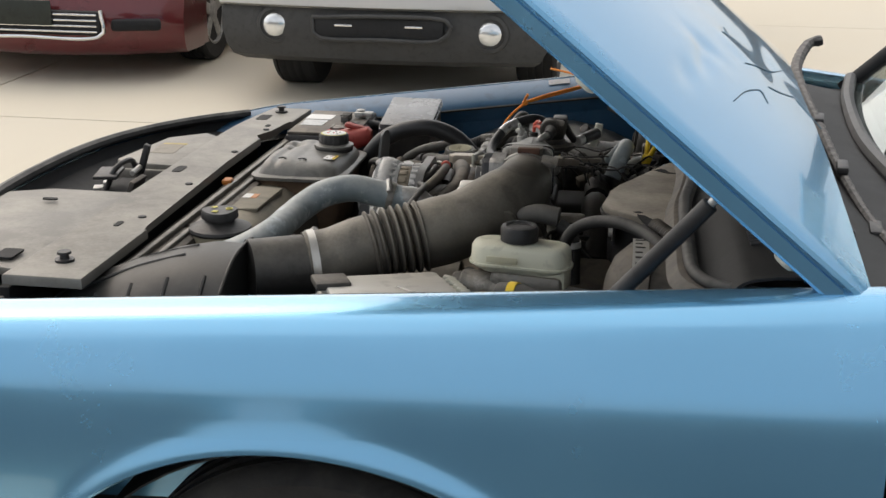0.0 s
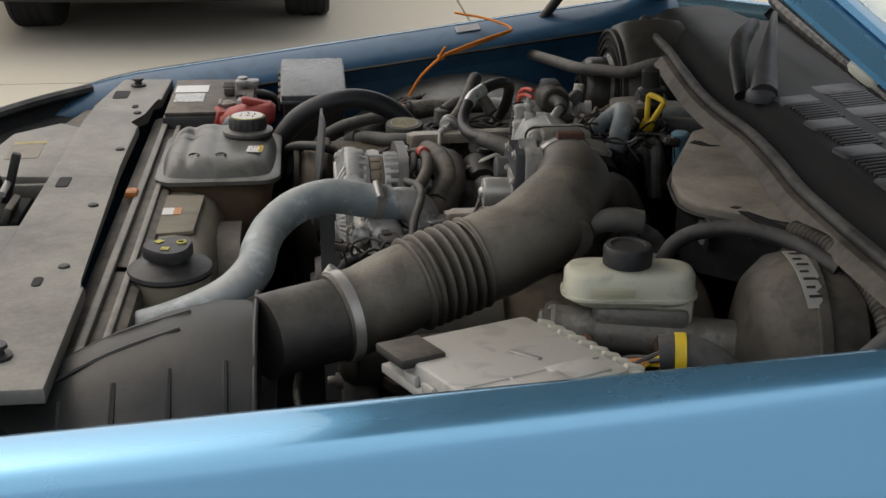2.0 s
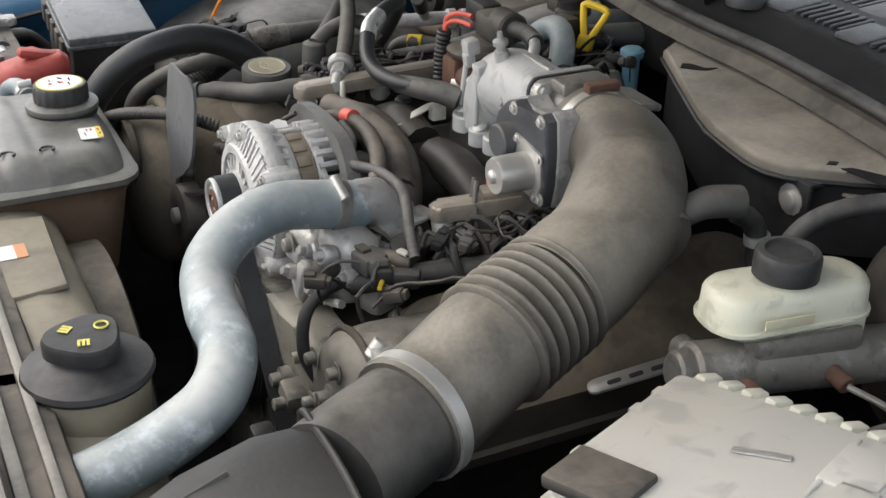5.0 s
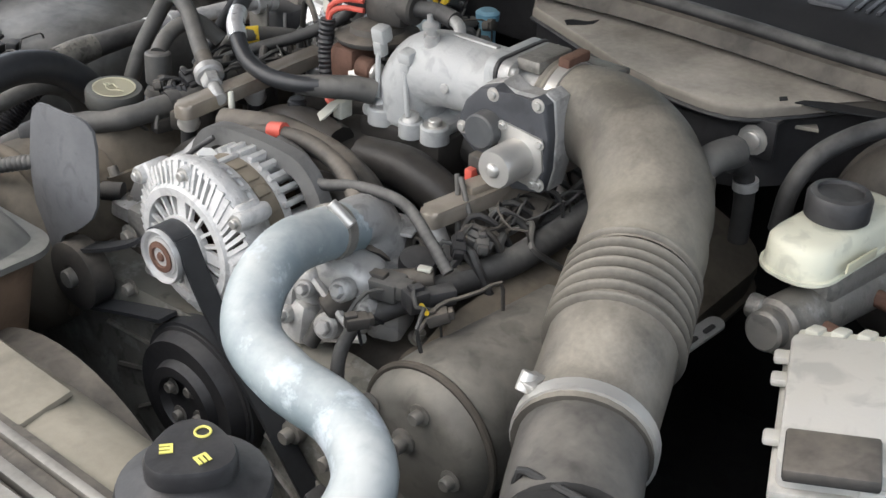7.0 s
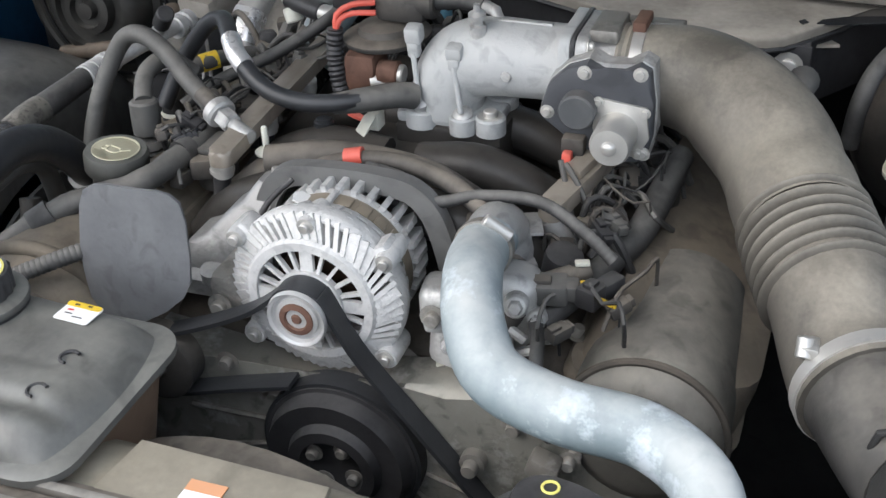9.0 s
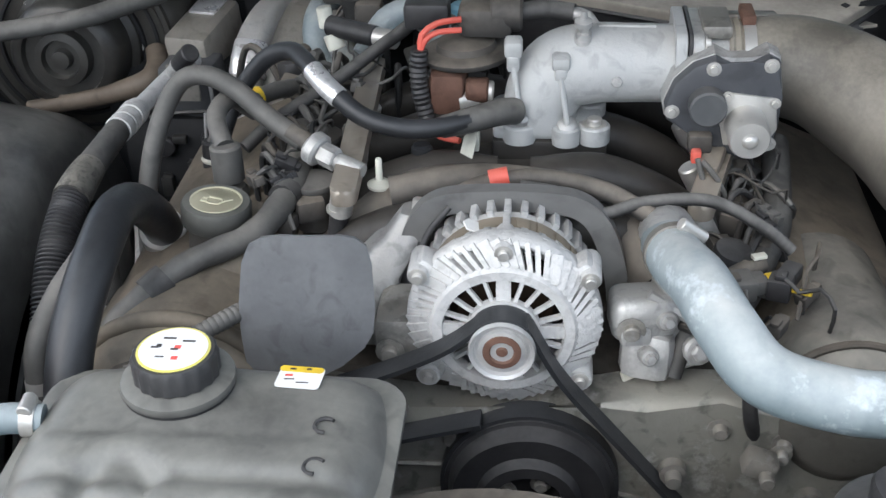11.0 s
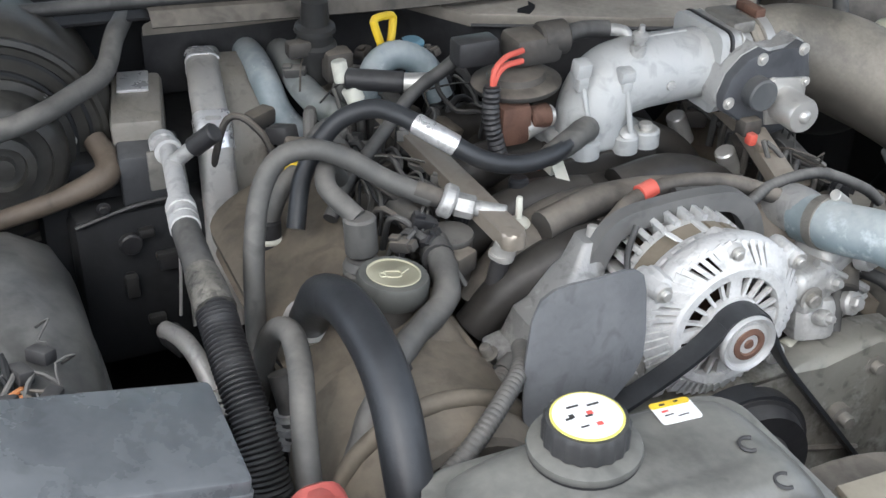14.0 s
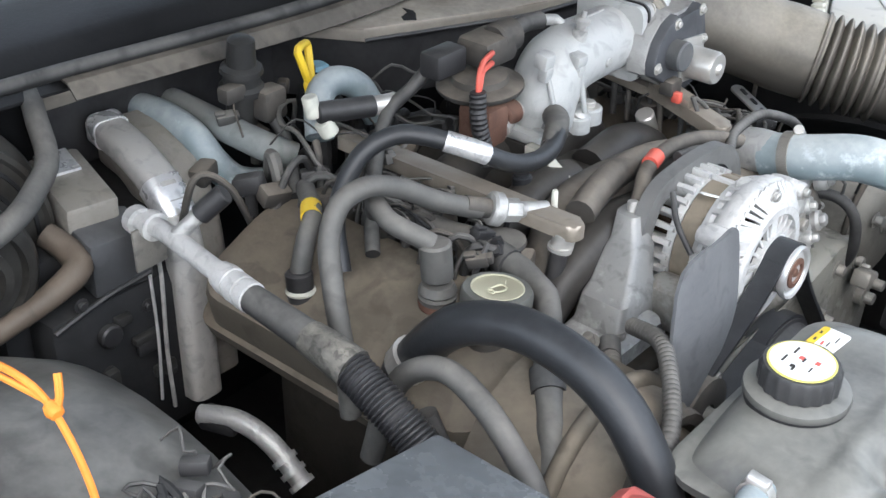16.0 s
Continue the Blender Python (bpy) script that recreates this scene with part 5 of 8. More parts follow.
part("bellows", tube([(0.118, -0.462, 0.8215), (0.145, -0.451, 0.827), (0.175, -0.439, 0.832), (0.206, -0.427, 0.838)], 0.0605, 40, 0.0011, lambda s: 0.8 + 0.25 * abs(math.sin(s * math.pi / 0.0145))), DUCT_RUBBER, duct, "corrugated bellows")
part("elbow", tube([(0.2, -0.4295, 0.837), (0.26, -0.405, 0.851), (0.304, -0.382, 0.867), (0.348, -0.335, 0.888), (0.366, -0.29, 0.898), (EX, -0.232, EZ)], [0.0585, 0.0605, 0.0605, 0.0595, 0.054, 0.0475], 36, 0.004, lambda s: 1 - 0.02 * math.exp(-((s - 0.07) / 0.012) ** 2) + 0.012 * math.sin(s * 55)), DUCT_RUBBER, duct)
part("end_cuff", tube([(EX, -0.268, EZ), (EX, -0.218, EZ)], 0.0475, 32, 0.0016, lambda s: 1 + 0.025 * math.sin(s * 2 * math.pi / 0.0075)), DUCT_RUBBER, duct, "ribbed rubber cuff")
part("mould_seam", tube([(0.222, -0.412, 0.897), (0.27, -0.39, 0.912), (0.315, -0.365, 0.927), (0.35, -0.32, 0.944), (0.364, -0.27, 0.948)], 0.0022, 6, 0.01), DUCT_RUBBER, duct)
part("plug_boss", lathe([(0.031, -0.02), (0.031, 0.016), (0.028, 0.021), (0.004, 0.022)], (0.338, -0.40, 0.862), (0.15, -1, -0.1), 24), DUCT_RUBBER, duct)
part("band_clamp", tube([(0.024, -0.499, 0.7975), (0.036, -0.494, 0.7985)], 0.060, 36, 0.003), ZINC, duct, "steel band clamp")
part("clamp_screw", merge(cyl((0.012, -0.446, 0.832), (0.022, -0.446, 0.846), 0.007), box(0.02, -0.45, 0.838, 0.02, 0.014, 0.01, 0.002)), ZINC, duct)
part("clamp_screw", box(EX + 0.006, -0.238, EZ + 0.0525, 0.04, 0.014, 0.011, 0.002), RUST, duct)
part("band_clamp", tube([(EX, -0.245, EZ), (EX, -0.233, EZ)], 0.0505, 36, 0.003), ZINC, duct, "steel band clamp")
part("breather", tube([(0.37, -0.395, 0.872), (0.40, -0.395, 0.88), (0.44, -0.40, 0.876)], [0.014, 0.017, 0.017], 14), GREY_HOSE, duct)

airbox = thing("air_filter_box", (-0.22, -0.62, 0.6), "dusty dark grey air filter box with ribbed lid", "air filter box")
rings = []
for x, ztop, yfar, ynear, zn in ((-0.072, 0.842, -0.500, -0.77, 0.75), (-0.12, 0.845, -0.502, -0.78, 0.75), (-0.18, 0.836, -0.512, -0.785, 0.748), (-0.25, 0.818, -0.535, -0.785, 0.745), (-0.32, 0.793, -0.565, -0.78, 0.74), (-0.37, 0.768, -0.60, -0.775, 0.735), (-0.39, 0.745, -0.62, -0.765, 0.73)):
    top = ztop
    rings.append([(x, yfar + 0.0, 0.70), (x, yfar - 0.004, top - 0.03), (x, yfar - 0.016, top - 0.008), (x, yfar - 0.04, top), (x, -0.615, top - 0.006), (x, -0.66, top - 0.02), (x, -0.69, top - 0.045), (x, -0.715, zn + 0.012), (x, ynear, zn), (x, ynear, 0.70)])
part("lid", loft(rings), AIRBOX_PLASTIC, airbox)
for k in range(5):
    x = -0.105 - 0.062 * k
    zt = interp(x, [(-0.39, 0.745), (-0.32, 0.793), (-0.25, 0.818), (-0.18, 0.836), (-0.12, 0.845)])
    part("rib", tube([(x, -0.66, zt - 0.022), (x, -0.69, zt - 0.045), (x, -0.715, 0.765)], 0.0035, 6, 0.01), AIRBOX_PLASTIC, airbox)
part("rear_lip", tube([(-0.073, -0.502, 0.72), (-0.073, -0.503, 0.828), (-0.073, -0.525, 0.843), (-0.073, -0.61, 0.838), (-0.073, -0.69, 0.80), (-0.073, -0.72, 0.765)], 0.0032, 8), AIRBOX_PLASTIC, airbox)
part("tray", box(-0.23, -0.665, 0.63, 0.33, 0.27, 0.2, 0.02), DUSTY_PLASTIC, airbox)
part("lid_rim", box(-0.225, -0.65, 0.735, 0.345, 0.31, 0.014, 0.004), AIRBOX_PLASTIC, airbox)
for x in (-0.09, -0.12, -0.35):
    part("clip", tube([(x, -0.80, 0.72), (x, -0.80, 0.745), (x, -0.78, 0.752)], 0.002, 6), STEEL, airbox, "steel wire clip")
for k in range(2):
    part("ridge", tube([(-0.15 - 0.01 * k, -0.555 - 0.04 * k, 0.8395 - 0.004 * k), (-0.24, -0.572 - 0.04 * k, 0.8185 - 0.004 * k), (-0.33, -0.60 - 0.04 * k, 0.785 - 0.005 * k)], 0.003, 6, 0.02), AIRBOX_PLASTIC, airbox)

# ---- brake master cylinder, booster ----
brake = thing("brake_reservoir", (0.385, -0.535, 0.78), "yellowed brake fluid reservoir with black cap", "reservoir")
m = pose(0.388, -0.535, 0, 0, 0, -8)
rings = []
for z, w, d, r in ((0.822, 0.13, 0.05, 0.022), (0.83, 0.158, 0.066, 0.03), (0.834, 0.164, 0.07, 0.03), (0.8345, 0.17, 0.076, 0.032), (0.838, 0.17, 0.076, 0.032), (0.8385, 0.164, 0.07, 0.03), (0.862, 0.162, 0.068, 0.03), (0.868, 0.155, 0.06, 0.028), (0.871, 0.14, 0.046, 0.022)):
    rings.append([(x, y, z) for x, y in rounded(w, d, r, 6)])
bm = loft(rings)
bmesh.ops.transform(bm, matrix=m, verts=bm.verts)
bm2 = box(0.05, 0.0, 0.815, 0.06, 0.055, 0.05, 0.012)
bmesh.ops.transform(bm2, matrix=m, verts=bm2.verts)
part("tank", merge(bm, bm2), RESERVOIR, brake)
part("level_mark", box(0.36, -0.575, 0.85, 0.05, 0.002, 0.01, 0.0005, (0, 0, -8)), CREAM_INK, brake)
part("filler_neck", lathe([(0.027, 0), (0.026, 0.012)], (0.384, -0.535, 0.866), (0, 0, 1), 24), RESERVOIR, brake)
part("cap", lathe([(0.027, 0), (0.0305, 0.002), (0.0305, 0.022), (0.028, 0.026), (0.022, 0.027), (0.021, 0.024), (0.001, 0.024)], (0.384, -0.535, 0.872), (0, 0, 1), 48, lambda a, i: 1 + 0.012 * math.sin(24 * a)), BLACK_PLASTIC, brake, "black ribbed cap")
master = thing("master_cylinder", (0.38, -0.55, 0.74), "grimy cast brake master cylinder", "cylinder")
part("body", merge(cyl((0.29, -0.53, 0.79), (0.52, -0.57, 0.775), 0.028), cyl((0.275, -0.527, 0.792), (0.295, -0.53, 0.79), 0.02), box(0.4, -0.55, 0.81, 0.12, 0.04, 0.03, 0.01, (0, 0, -10))), ALU_DIRTY, master)
for x in (0.33, 0.42):
    part("mount_ear", cyl((x - 0.03, -0.515, 0.80), (x - 0.03, -0.50, 0.80), 0.012), ALU_DIRTY, master)
    part("line_fitting", cyl((x, -0.56, 0.785), (x, -0.60, 0.78), 0.009), RUST, master)
    part("brake_line", tube([(x, -0.60, 0.78), (x + 0.02, -0.635, 0.77), (x + 0.05, -0.64, 0.73), (x + 0.05, -0.63, 0.66)], 0.0035, 8), ALU_DIRTY, master)
booster = thing("brake_booster", (0.58, -0.57, 0.63), "large dusty black brake booster drum", "booster")
part("drum", lathe([(0.03, -0.012), (0.05, 0.0), (0.075, 0.002), (0.10, 0.012), (0.122, 0.035), (0.128, 0.06), (0.133, 0.062), (0.133, 0.075), (0.128, 0.077), (0.126, 0.12), (0.09, 0.15)], (0.525, -0.575, 0.765), (1, -0.1, 0), 44), DUSTY_PLASTIC, booster)
def on_drum(x, deg, r):
    return (x, -0.58 + r * math.cos(radians(deg)), 0.765 + r * math.sin(radians(deg)))


part("part_label", sheet([[on_drum(x, d, 0.1335) for x in (0.565, 0.575, 0.59)] for d in range(88, 133, 4)], 0.001), surface("grey_part_label", (0.5, 0.49, 0.46), 0.5, 0, 0.3), booster, "grey stamped part label")
for k in range(7):
    part("print", sheet([[on_drum(x, 92 + 5.5 * k + e, 0.1345) for x in (0.569, 0.584 - 0.004 * (k % 2))] for e in (0, 1.4)], 0.0006), INK, booster)

# ---- engine control module ----
ecu = thing("engine_computer", (0.2, -0.72, 0.78), "silver aluminium engine computer with dull finned case", "control module")
me_ = pose(0.205, -0.70, 0.812, -6, 1, 22)


def at_ecu(*bms):
    b = merge(*bms)
    bmesh.ops.transform(b, matrix=me_, verts=b.verts)
    return b


ECU_ALU = surface("dull_module_aluminium", (0.52, 0.51, 0.48), 0.5, 0.15, 0.5, (0.5, 0.48, 0.42), 160, 9, 0.1, 0.1)
part("case", at_ecu(prism(rounded(0.19, 0.215, 0.008, 3), 0.022, 0.004)), ECU_ALU, ecu)
part("base_plate", at_ecu(box(0, 0, -0.008, 0.20, 0.226, 0.012, 0.003)), ECU_ALU, ecu)
part("raised_step", at_ecu(box(-0.02, -0.088, 0.021, 0.09, 0.032, 0.008, 0.003), box(0.045, -0.078, 0.021, 0.06, 0.045, 0.008, 0.003)), ECU_ALU, ecu)
part("nameplate", at_ecu(box(0.02, -0.01, 0.0235, 0.045, 0.008, 0.002, 0.0008, (0, 0, -70))), ZINC, ecu)
for y in (0.11, 0.06, -0.06):
    part("tab", at_ecu(box(y * 0.7, 0.113, 0.006, 0.016, 0.016, 0.008, 0.003)), ECU_ALU, ecu)
part("corner_pad", at_ecu(box(-0.083, 0.068, 0.022, 0.055, 0.07, 0.012, 0.003)), DUSTY_PLASTIC, ecu, "black rubber corner pad")
part("plug_bar", at_ecu(box(0.108, 0.0, 0.002, 0.02, 0.205, 0.022, 0.004)), GREEN_WHITE, ecu, "pale connector block")
for k in range(9):
    part("plug_latch", at_ecu(box(0.113, 0.088 - 0.022 * k, 0.013, 0.022, 0.0135, 0.008, 0.003, (0, 14, -22))), GREEN_WHITE, ecu)
for k in range(4):
    part("side_fin", at_ecu(box(-0.0985, -0.085 + 0.04 * k, 0.004, 0.006, 0.026, 0.012, 0.002)), ECU_ALU, ecu)
part("lid_seam", at_ecu(box(0.0, -0.06, 0.0225, 0.17, 0.004, 0.003, 0.001), box(-0.03, -0.075, 0.0225, 0.004, 0.03, 0.003, 0.001)), ECU_ALU, ecu)
part("bar_code_label", at_ecu(box(0.03, -0.1075, 0.006, 0.05, 0.002, 0.014, 0.0005)), WHITE, ecu)

loom = thing("module_harness", (0.38, -0.73, 0.78), "wiring loom with yellow wires in a torn sleeve", "wiring harness")
for k in range(9):
    c = (YELLOW, ORANGE_LENS, RUBBER, YELLOW, GREY_HOSE, ORANGE_LENS)[k % 6]
    a = 2 * math.pi * k / 9
    part("wire", tube([(0.318, -0.72 + 0.006 * (k - 4), 0.815), (0.345, -0.722 + 0.003 * (k - 4), 0.826 + 0.003 * (k % 3)), (0.375 + 0.004 * (k % 2), -0.728 + 0.007 * math.cos(a), 0.838 + 0.007 * math.sin(a))], 0.0028, 6), c, loom)
part("sleeve", tube([(0.372, -0.727, 0.84), (0.40, -0.734, 0.842), (0.43, -0.748, 0.83), (0.46, -0.775, 0.80), (0.49, -0.80, 0.74)], [0.024, 0.025, 0.025, 0.023, 0.022], 18, ends=False), RUBBER, loom)
part("yellow_tape", tube([(0.388, -0.731, 0.842), (0.40, -0.734, 0.8425)], 0.0262, 20), YELLOW, loom, "yellow tape band")

# ---- power steering reservoir ----
ps = thing("steering_reservoir", (-0.2, -0.3, 0.68), "power steering reservoir with black cap", "reservoir")
PX, PY = -0.202, -0.300
part("tank", lathe([(0.03, 0.62), (0.048, 0.63), (0.05, 0.70), (0.054, 0.775), (0.056, 0.79)], (PX, PY, 0), (0, 0, 1), 32), surface("dirty_translucent_tank", (0.3, 0.27, 0.2), 0.55, 0, 0.5), ps)
part("skirt", lathe([(0.02, 0.785), (0.058, 0.787), (0.06, 0.791), (0.058, 0.796), (0.04, 0.803), (0.03, 0.806), (0.026, 0.81), (0.026, 0.816)], (PX, PY, 0), (0, 0, 1), 36), BLACK_PLASTIC, ps)
cap = part("cap", lathe([(0.028, 0.81), (0.034, 0.812), (0.034, 0.824), (0.032, 0.828), (0.001, 0.829)], (PX, PY, 0), (0, 0, 1), 36, lambda a, i: 1 + 0.09 * math.cos(3 * a + 0.6)), BLACK_PLASTIC, ps, "black three-lobed cap with yellow marks")
for k in range(3):
    a = radians(20 + 120 * k)
    x, y = PX + 0.0185 * math.cos(a), PY + 0.0185 * math.sin(a)
    mk = pose(x, y, 0.8292, 0, 0, math.degrees(a) + 90)
    if k == 0:
        part("mark", tube([(x + 0.006 * math.cos(b), y + 0.006 * math.sin(b), 0.8296) for b in np.linspace(0, 2 * math.pi, 13)], 0.0011, 6, 0.003), YELLOW_INK, cap)
    else:
        for b in [box(-0.004 + 0.004 * q, 0, 0.0004, 0.0026, 0.008, 0.0008, 0) for q in range(3)] + [box(0, 0.005, 0.0004, 0.0105, 0.002, 0.0008, 0)]:
            bmesh.ops.transform(b, matrix=mk, verts=b.verts)
            part("mark", b, YELLOW_INK, cap)
part("bracket", box(PX - 0.06, PY + 0.02, 0.775, 0.07, 0.03, 0.02, 0.006, (0, 0, -10)), SHROUD_PLASTIC, ps)

# ---- fan shroud ----
shroud = thing("fan_shroud", (-0.2, 0, 0.4), "beige dusty plastic fan shroud", "shroud")
grid = []
for y in np.linspace(-0.5, 0.5, 21):
    hgt = 0.778 - 0.25 * max(0, abs(y + 0.02) - 0.12) ** 1.5
    grid.append([(-0.268, y, hgt - 0.012), (-0.255, y, hgt - 0.002), (-0.215, y, hgt), (-0.185, y, hgt - 0.006), (-0.165, y, hgt - 0.02), (-0.155, y, hgt - 0.05), (-0.15, y, hgt - 0.12)])
part("top", sheet(grid, 0.003), SHROUD_PLASTIC, shroud)
part("step", prism([(-0.262, -0.13), (-0.185, -0.12), (-0.18, 0.05), (-0.262, 0.06)], 0.006, 0.003, pose(0, 0, 0.776)), SHROUD_PLASTIC, shroud)
part("warning_label", prism([(-0.009, -0.016), (0.009, -0.016), (0.009, 0.016), (-0.009, 0.016)], 0.0008, 0, pose(-0.232, -0.03, 0.7825, 0, 0, 0)), WHITE, shroud)
part("label_band", prism([(-0.006, -0.016), (0.006, -0.016), (0.006, 0.016), (-0.006, 0.016)], 0.0008, 0, pose(-0.217, -0.03, 0.7825, 0, 0, 0)), surface("faded_orange_label", (0.7, 0.3, 0.12), 0.6, 0, 0.3), shroud)
part("ring", lathe([(0.2, 0), (0.21, 0.004), (0.21, 0.05), (0.2, 0.054)], (-0.17, 0.0, 0.53), (1, 0, 0), 48), DUSTY_PLASTIC, shroud)

# ---- coolant tank ----
degas = thing("coolant_tank", (-0.16, 0.235, 0.66), "dusty dark coolant tank with labelled black cap", "coolant tank")
rings = []
for z, w, d, r in ((0.66, 0.15, 0.22, 0.03), (0.77, 0.185, 0.255, 0.035), (0.786, 0.20, 0.27, 0.035), (0.79, 0.212, 0.282, 0.036), (0.797, 0.212, 0.282, 0.036), (0.80, 0.202, 0.272, 0.036), (0.811, 0.199, 0.267, 0.037), (0.819, 0.191, 0.259, 0.036), (0.825, 0.178, 0.246, 0.034), (0.8285, 0.156, 0.222, 0.03), (0.8295, 0.1, 0.16, 0.03)):
    rings.append([(-0.161 + x, 0.222 + 1.06 * y, z) for x, y in rounded(w, d, r, 7)])
DEGAS_LOW = surface("brown_tank_lower", (0.16, 0.11, 0.075), 0.6, 0, 0.5, (0.27, 0.21, 0.15))
CUP = (-0.222, 0.268)


def tank_top(u, v):
    x, y = -0.161 + 0.1 * u * math.sqrt(1 - 0.2 * v * v), 0.222 + 0.143 * v * math.sqrt(1 - 0.2 * u * u)
    z = 0.796 + 0.0315 * (1 - abs(u) ** 7) * (1 - abs(v) ** 9)
    inner = max(0.0, 1 - abs(v) ** 6)
    for cx, w, h in ((-0.238, 0.019, 0.0035), (-0.188, 0.017, 0.0035)):
        z += h * inner * math.exp(-((x - cx) / w) ** 4)
    z -= 0.003 * inner * math.exp(-((x + 0.213) / 0.008) ** 2)
    r = math.hypot(x - CUP[0], y - CUP[1])
    z -= 0.008 * math.exp(-((r - 0.024) / 0.009) ** 2) + 0.003 * math.exp(-(r / 0.02) ** 2)
    r = math.hypot(x + 0.113, y - 0.248)
    z += 0.003 * math.exp(-(r / 0.055) ** 4)
    return (x, y, z)


part("tank_top", sheet([[tank_top(u, v) for v in np.linspace(-1, 1, 61)] for u in np.linspace(-1, 1, 51)], 0.002), DEGAS, degas)
part("tank_rim", loft(rings[2:6]), DEGAS, degas)
part("tank_base", loft(rings[:4]), DEGAS_LOW, degas)
for x, y in ((-0.155, 0.125), (-0.2, 0.125)):
    part("clip_mark", tube([(x + 0.008 * math.cos(b), y + 0.008 * math.sin(b), 0.8295) for b in np.linspace(-0.8, 3.2, 9)], 0.0016, 6, 0.004), BLACK_PLASTIC, degas)
part("neck_collar", lathe([(0.0445, 0.0), (0.0455, 0.003), (0.0445, 0.0065), (0.036, 0.0095)], (-0.113, 0.248, 0.8325), (0, 0, 1), 36), DEGAS, degas)
# black ring marks the dark groove under the collar
part("neck_groove_ring", lathe([(0.043, -0.004), (0.0438, 0.0), (0.0438, 0.004), (0.04, 0.006)], (-0.113, 0.248, 0.829), (0, 0, 1), 36), BLACK_PLASTIC, degas)
cap = part("cap", lathe([(0.0305, 0.0), (0.0335, 0.002), (0.0335, 0.019), (0.0315, 0.0225), (0.001, 0.023)], (-0.113, 0.248, 0.841), (0, 0, 1), 72, lambda a, i: 1 + (0.025 * math.sin(18 * a) if i in (1, 2) else 0)), surface("worn_black_cap", (0.03, 0.03, 0.031), 0.42, 0, 0.3, (0.17, 0.17, 0.165)), degas, "black ribbed cap with a yellow-rimmed white label")
part("cap_rim", lathe([(0.0288, 0), (0.0288, 0.0008), (0.001, 0.0008)], (-0.113, 0.248, 0.8638), (0, 0, 1), 36), YELLOW_INK, cap)
part("cap_label", lathe([(0.0268, 0), (0.0268, 0.0005), (0.001, 0.0005)], (-0.113, 0.248, 0.8646), (0, 0, 1), 36), WHITE, cap)
for dx, dy, sx, sy, mat_ in ((0.013, 0.006, 0.002, 0.010, INK), (0.010, -0.010, 0.002, 0.010, INK), (0.003, 0.012, 0.004, 0.004, INK), (0.001, 0.015, 0.002, 0.006, INK), (0.002, -0.003, 0.004, 0.005, RED_INK), (-0.001, -0.001, 0.002, 0.006, INK), (-0.012, -0.004, 0.004, 0.005, RED_INK), (-0.011, 0.008, 0.0015, 0.007, INK)):
    part("print", box(-0.113 + dx, 0.248 + dy, 0.8653, sx, sy, 0.0005, 0), mat_, cap)
part("tank_label", prism(rounded(0.027, 0.036, 0.003, 3), 0.0008, 0, pose(-0.098, 0.155, 0.8283, 0, 1.5, -4)), WHITE, degas, "white and yellow caution label")
part("label_band", prism(rounded(0.007, 0.0355, 0.002, 2), 0.0006, 0, pose(-0.088, 0.155, 0.829, 0, 1.5, -4)), YELLOW, degas)
for k, (dx, dy, w) in enumerate(((0.010, 0.007, 0.005), (0.010, -0.006, 0.004), (0.002, 0.009, 0.006), (-0.003, 0.008, 0.008), (-0.007, -0.003, 0.01))):
    part("print", box(-0.098 + dx, 0.155 + dy, 0.8297, 0.002 if k < 3 else 0.001, w, 0.0004, 0), INK if k != 2 else RED_INK, degas)
tankhose = thing("overflow_hose", (-0.16, 0.4, 0.7), "chalky grey small coolant hose with a screw clamp", "hose")
part("hose_wall", tube([(-0.14, 0.352, 0.812), (-0.145, 0.385, 0.815), (-0.155, 0.412, 0.806), (-0.165, 0.424, 0.78), (-0.175, 0.425, 0.74), (-0.19, 0.42, 0.68)], 0.0125, 14), BLUE_HOSE, tankhose)
part("hose_clamp", tube([(-0.14, 0.357, 0.8125), (-0.141, 0.368, 0.8135)], 0.0145, 18, 0.003), ZINC, tankhose)
part("clamp_screw", cyl((-0.15, 0.362, 0.826), (-0.132, 0.362, 0.828), 0.006), ZINC, tankhose)

# ---- splash shield by the alternator ----
shield = thing("splash_shield", (0.02, 0.17, 0.68), "smooth grey plastic splash shield plate", "shield")
grid = []
for z, ya, yb in ((0.889, 0.137, 0.19), (0.886, 0.125, 0.206), (0.878, 0.116, 0.218), (0.86, 0.112, 0.226), (0.82, 0.111, 0.232), (0.795, 0.113, 0.233), (0.778, 0.122, 0.233), (0.76, 0.142, 0.232), (0.74, 0.175, 0.23), (0.70, 0.205, 0.228), (0.66, 0.212, 0.228)):
    row = []
    for f in np.linspace(0, 1, 13):
        y = ya + (yb - ya) * f
        c = (y - 0.165) / 0.06
        row.append((0.006 + 0.007 * c * c + 0.12 * max(0.0, z - 0.80) - 0.03 * (y - 0.17), y, z))
    grid.append(row)
part("plate", sheet(grid, 0.004), surface("grey_shield_plastic", (0.12, 0.124, 0.13), 0.5, 0, 0.5, (0.22, 0.22, 0.215), 120, 14), shield)
part("mount_bolt", bolt((0.022, 0.218, 0.69), (-1, 0, 0.1), 0.007, 0.008), ZINC, shield)

# ---- oil filler cap ----
oil = thing("oil_filler_cap", (0.174, 0.292, 0.74), "black oil filler cap with faded oil can symbol", "oil cap")
part("neck", lathe([(0.028, 0), (0.027, 0.07)], (0.174, 0.30, 0.745), (0, -0.1, 1), 24), DUSTY_PLASTIC, oil)
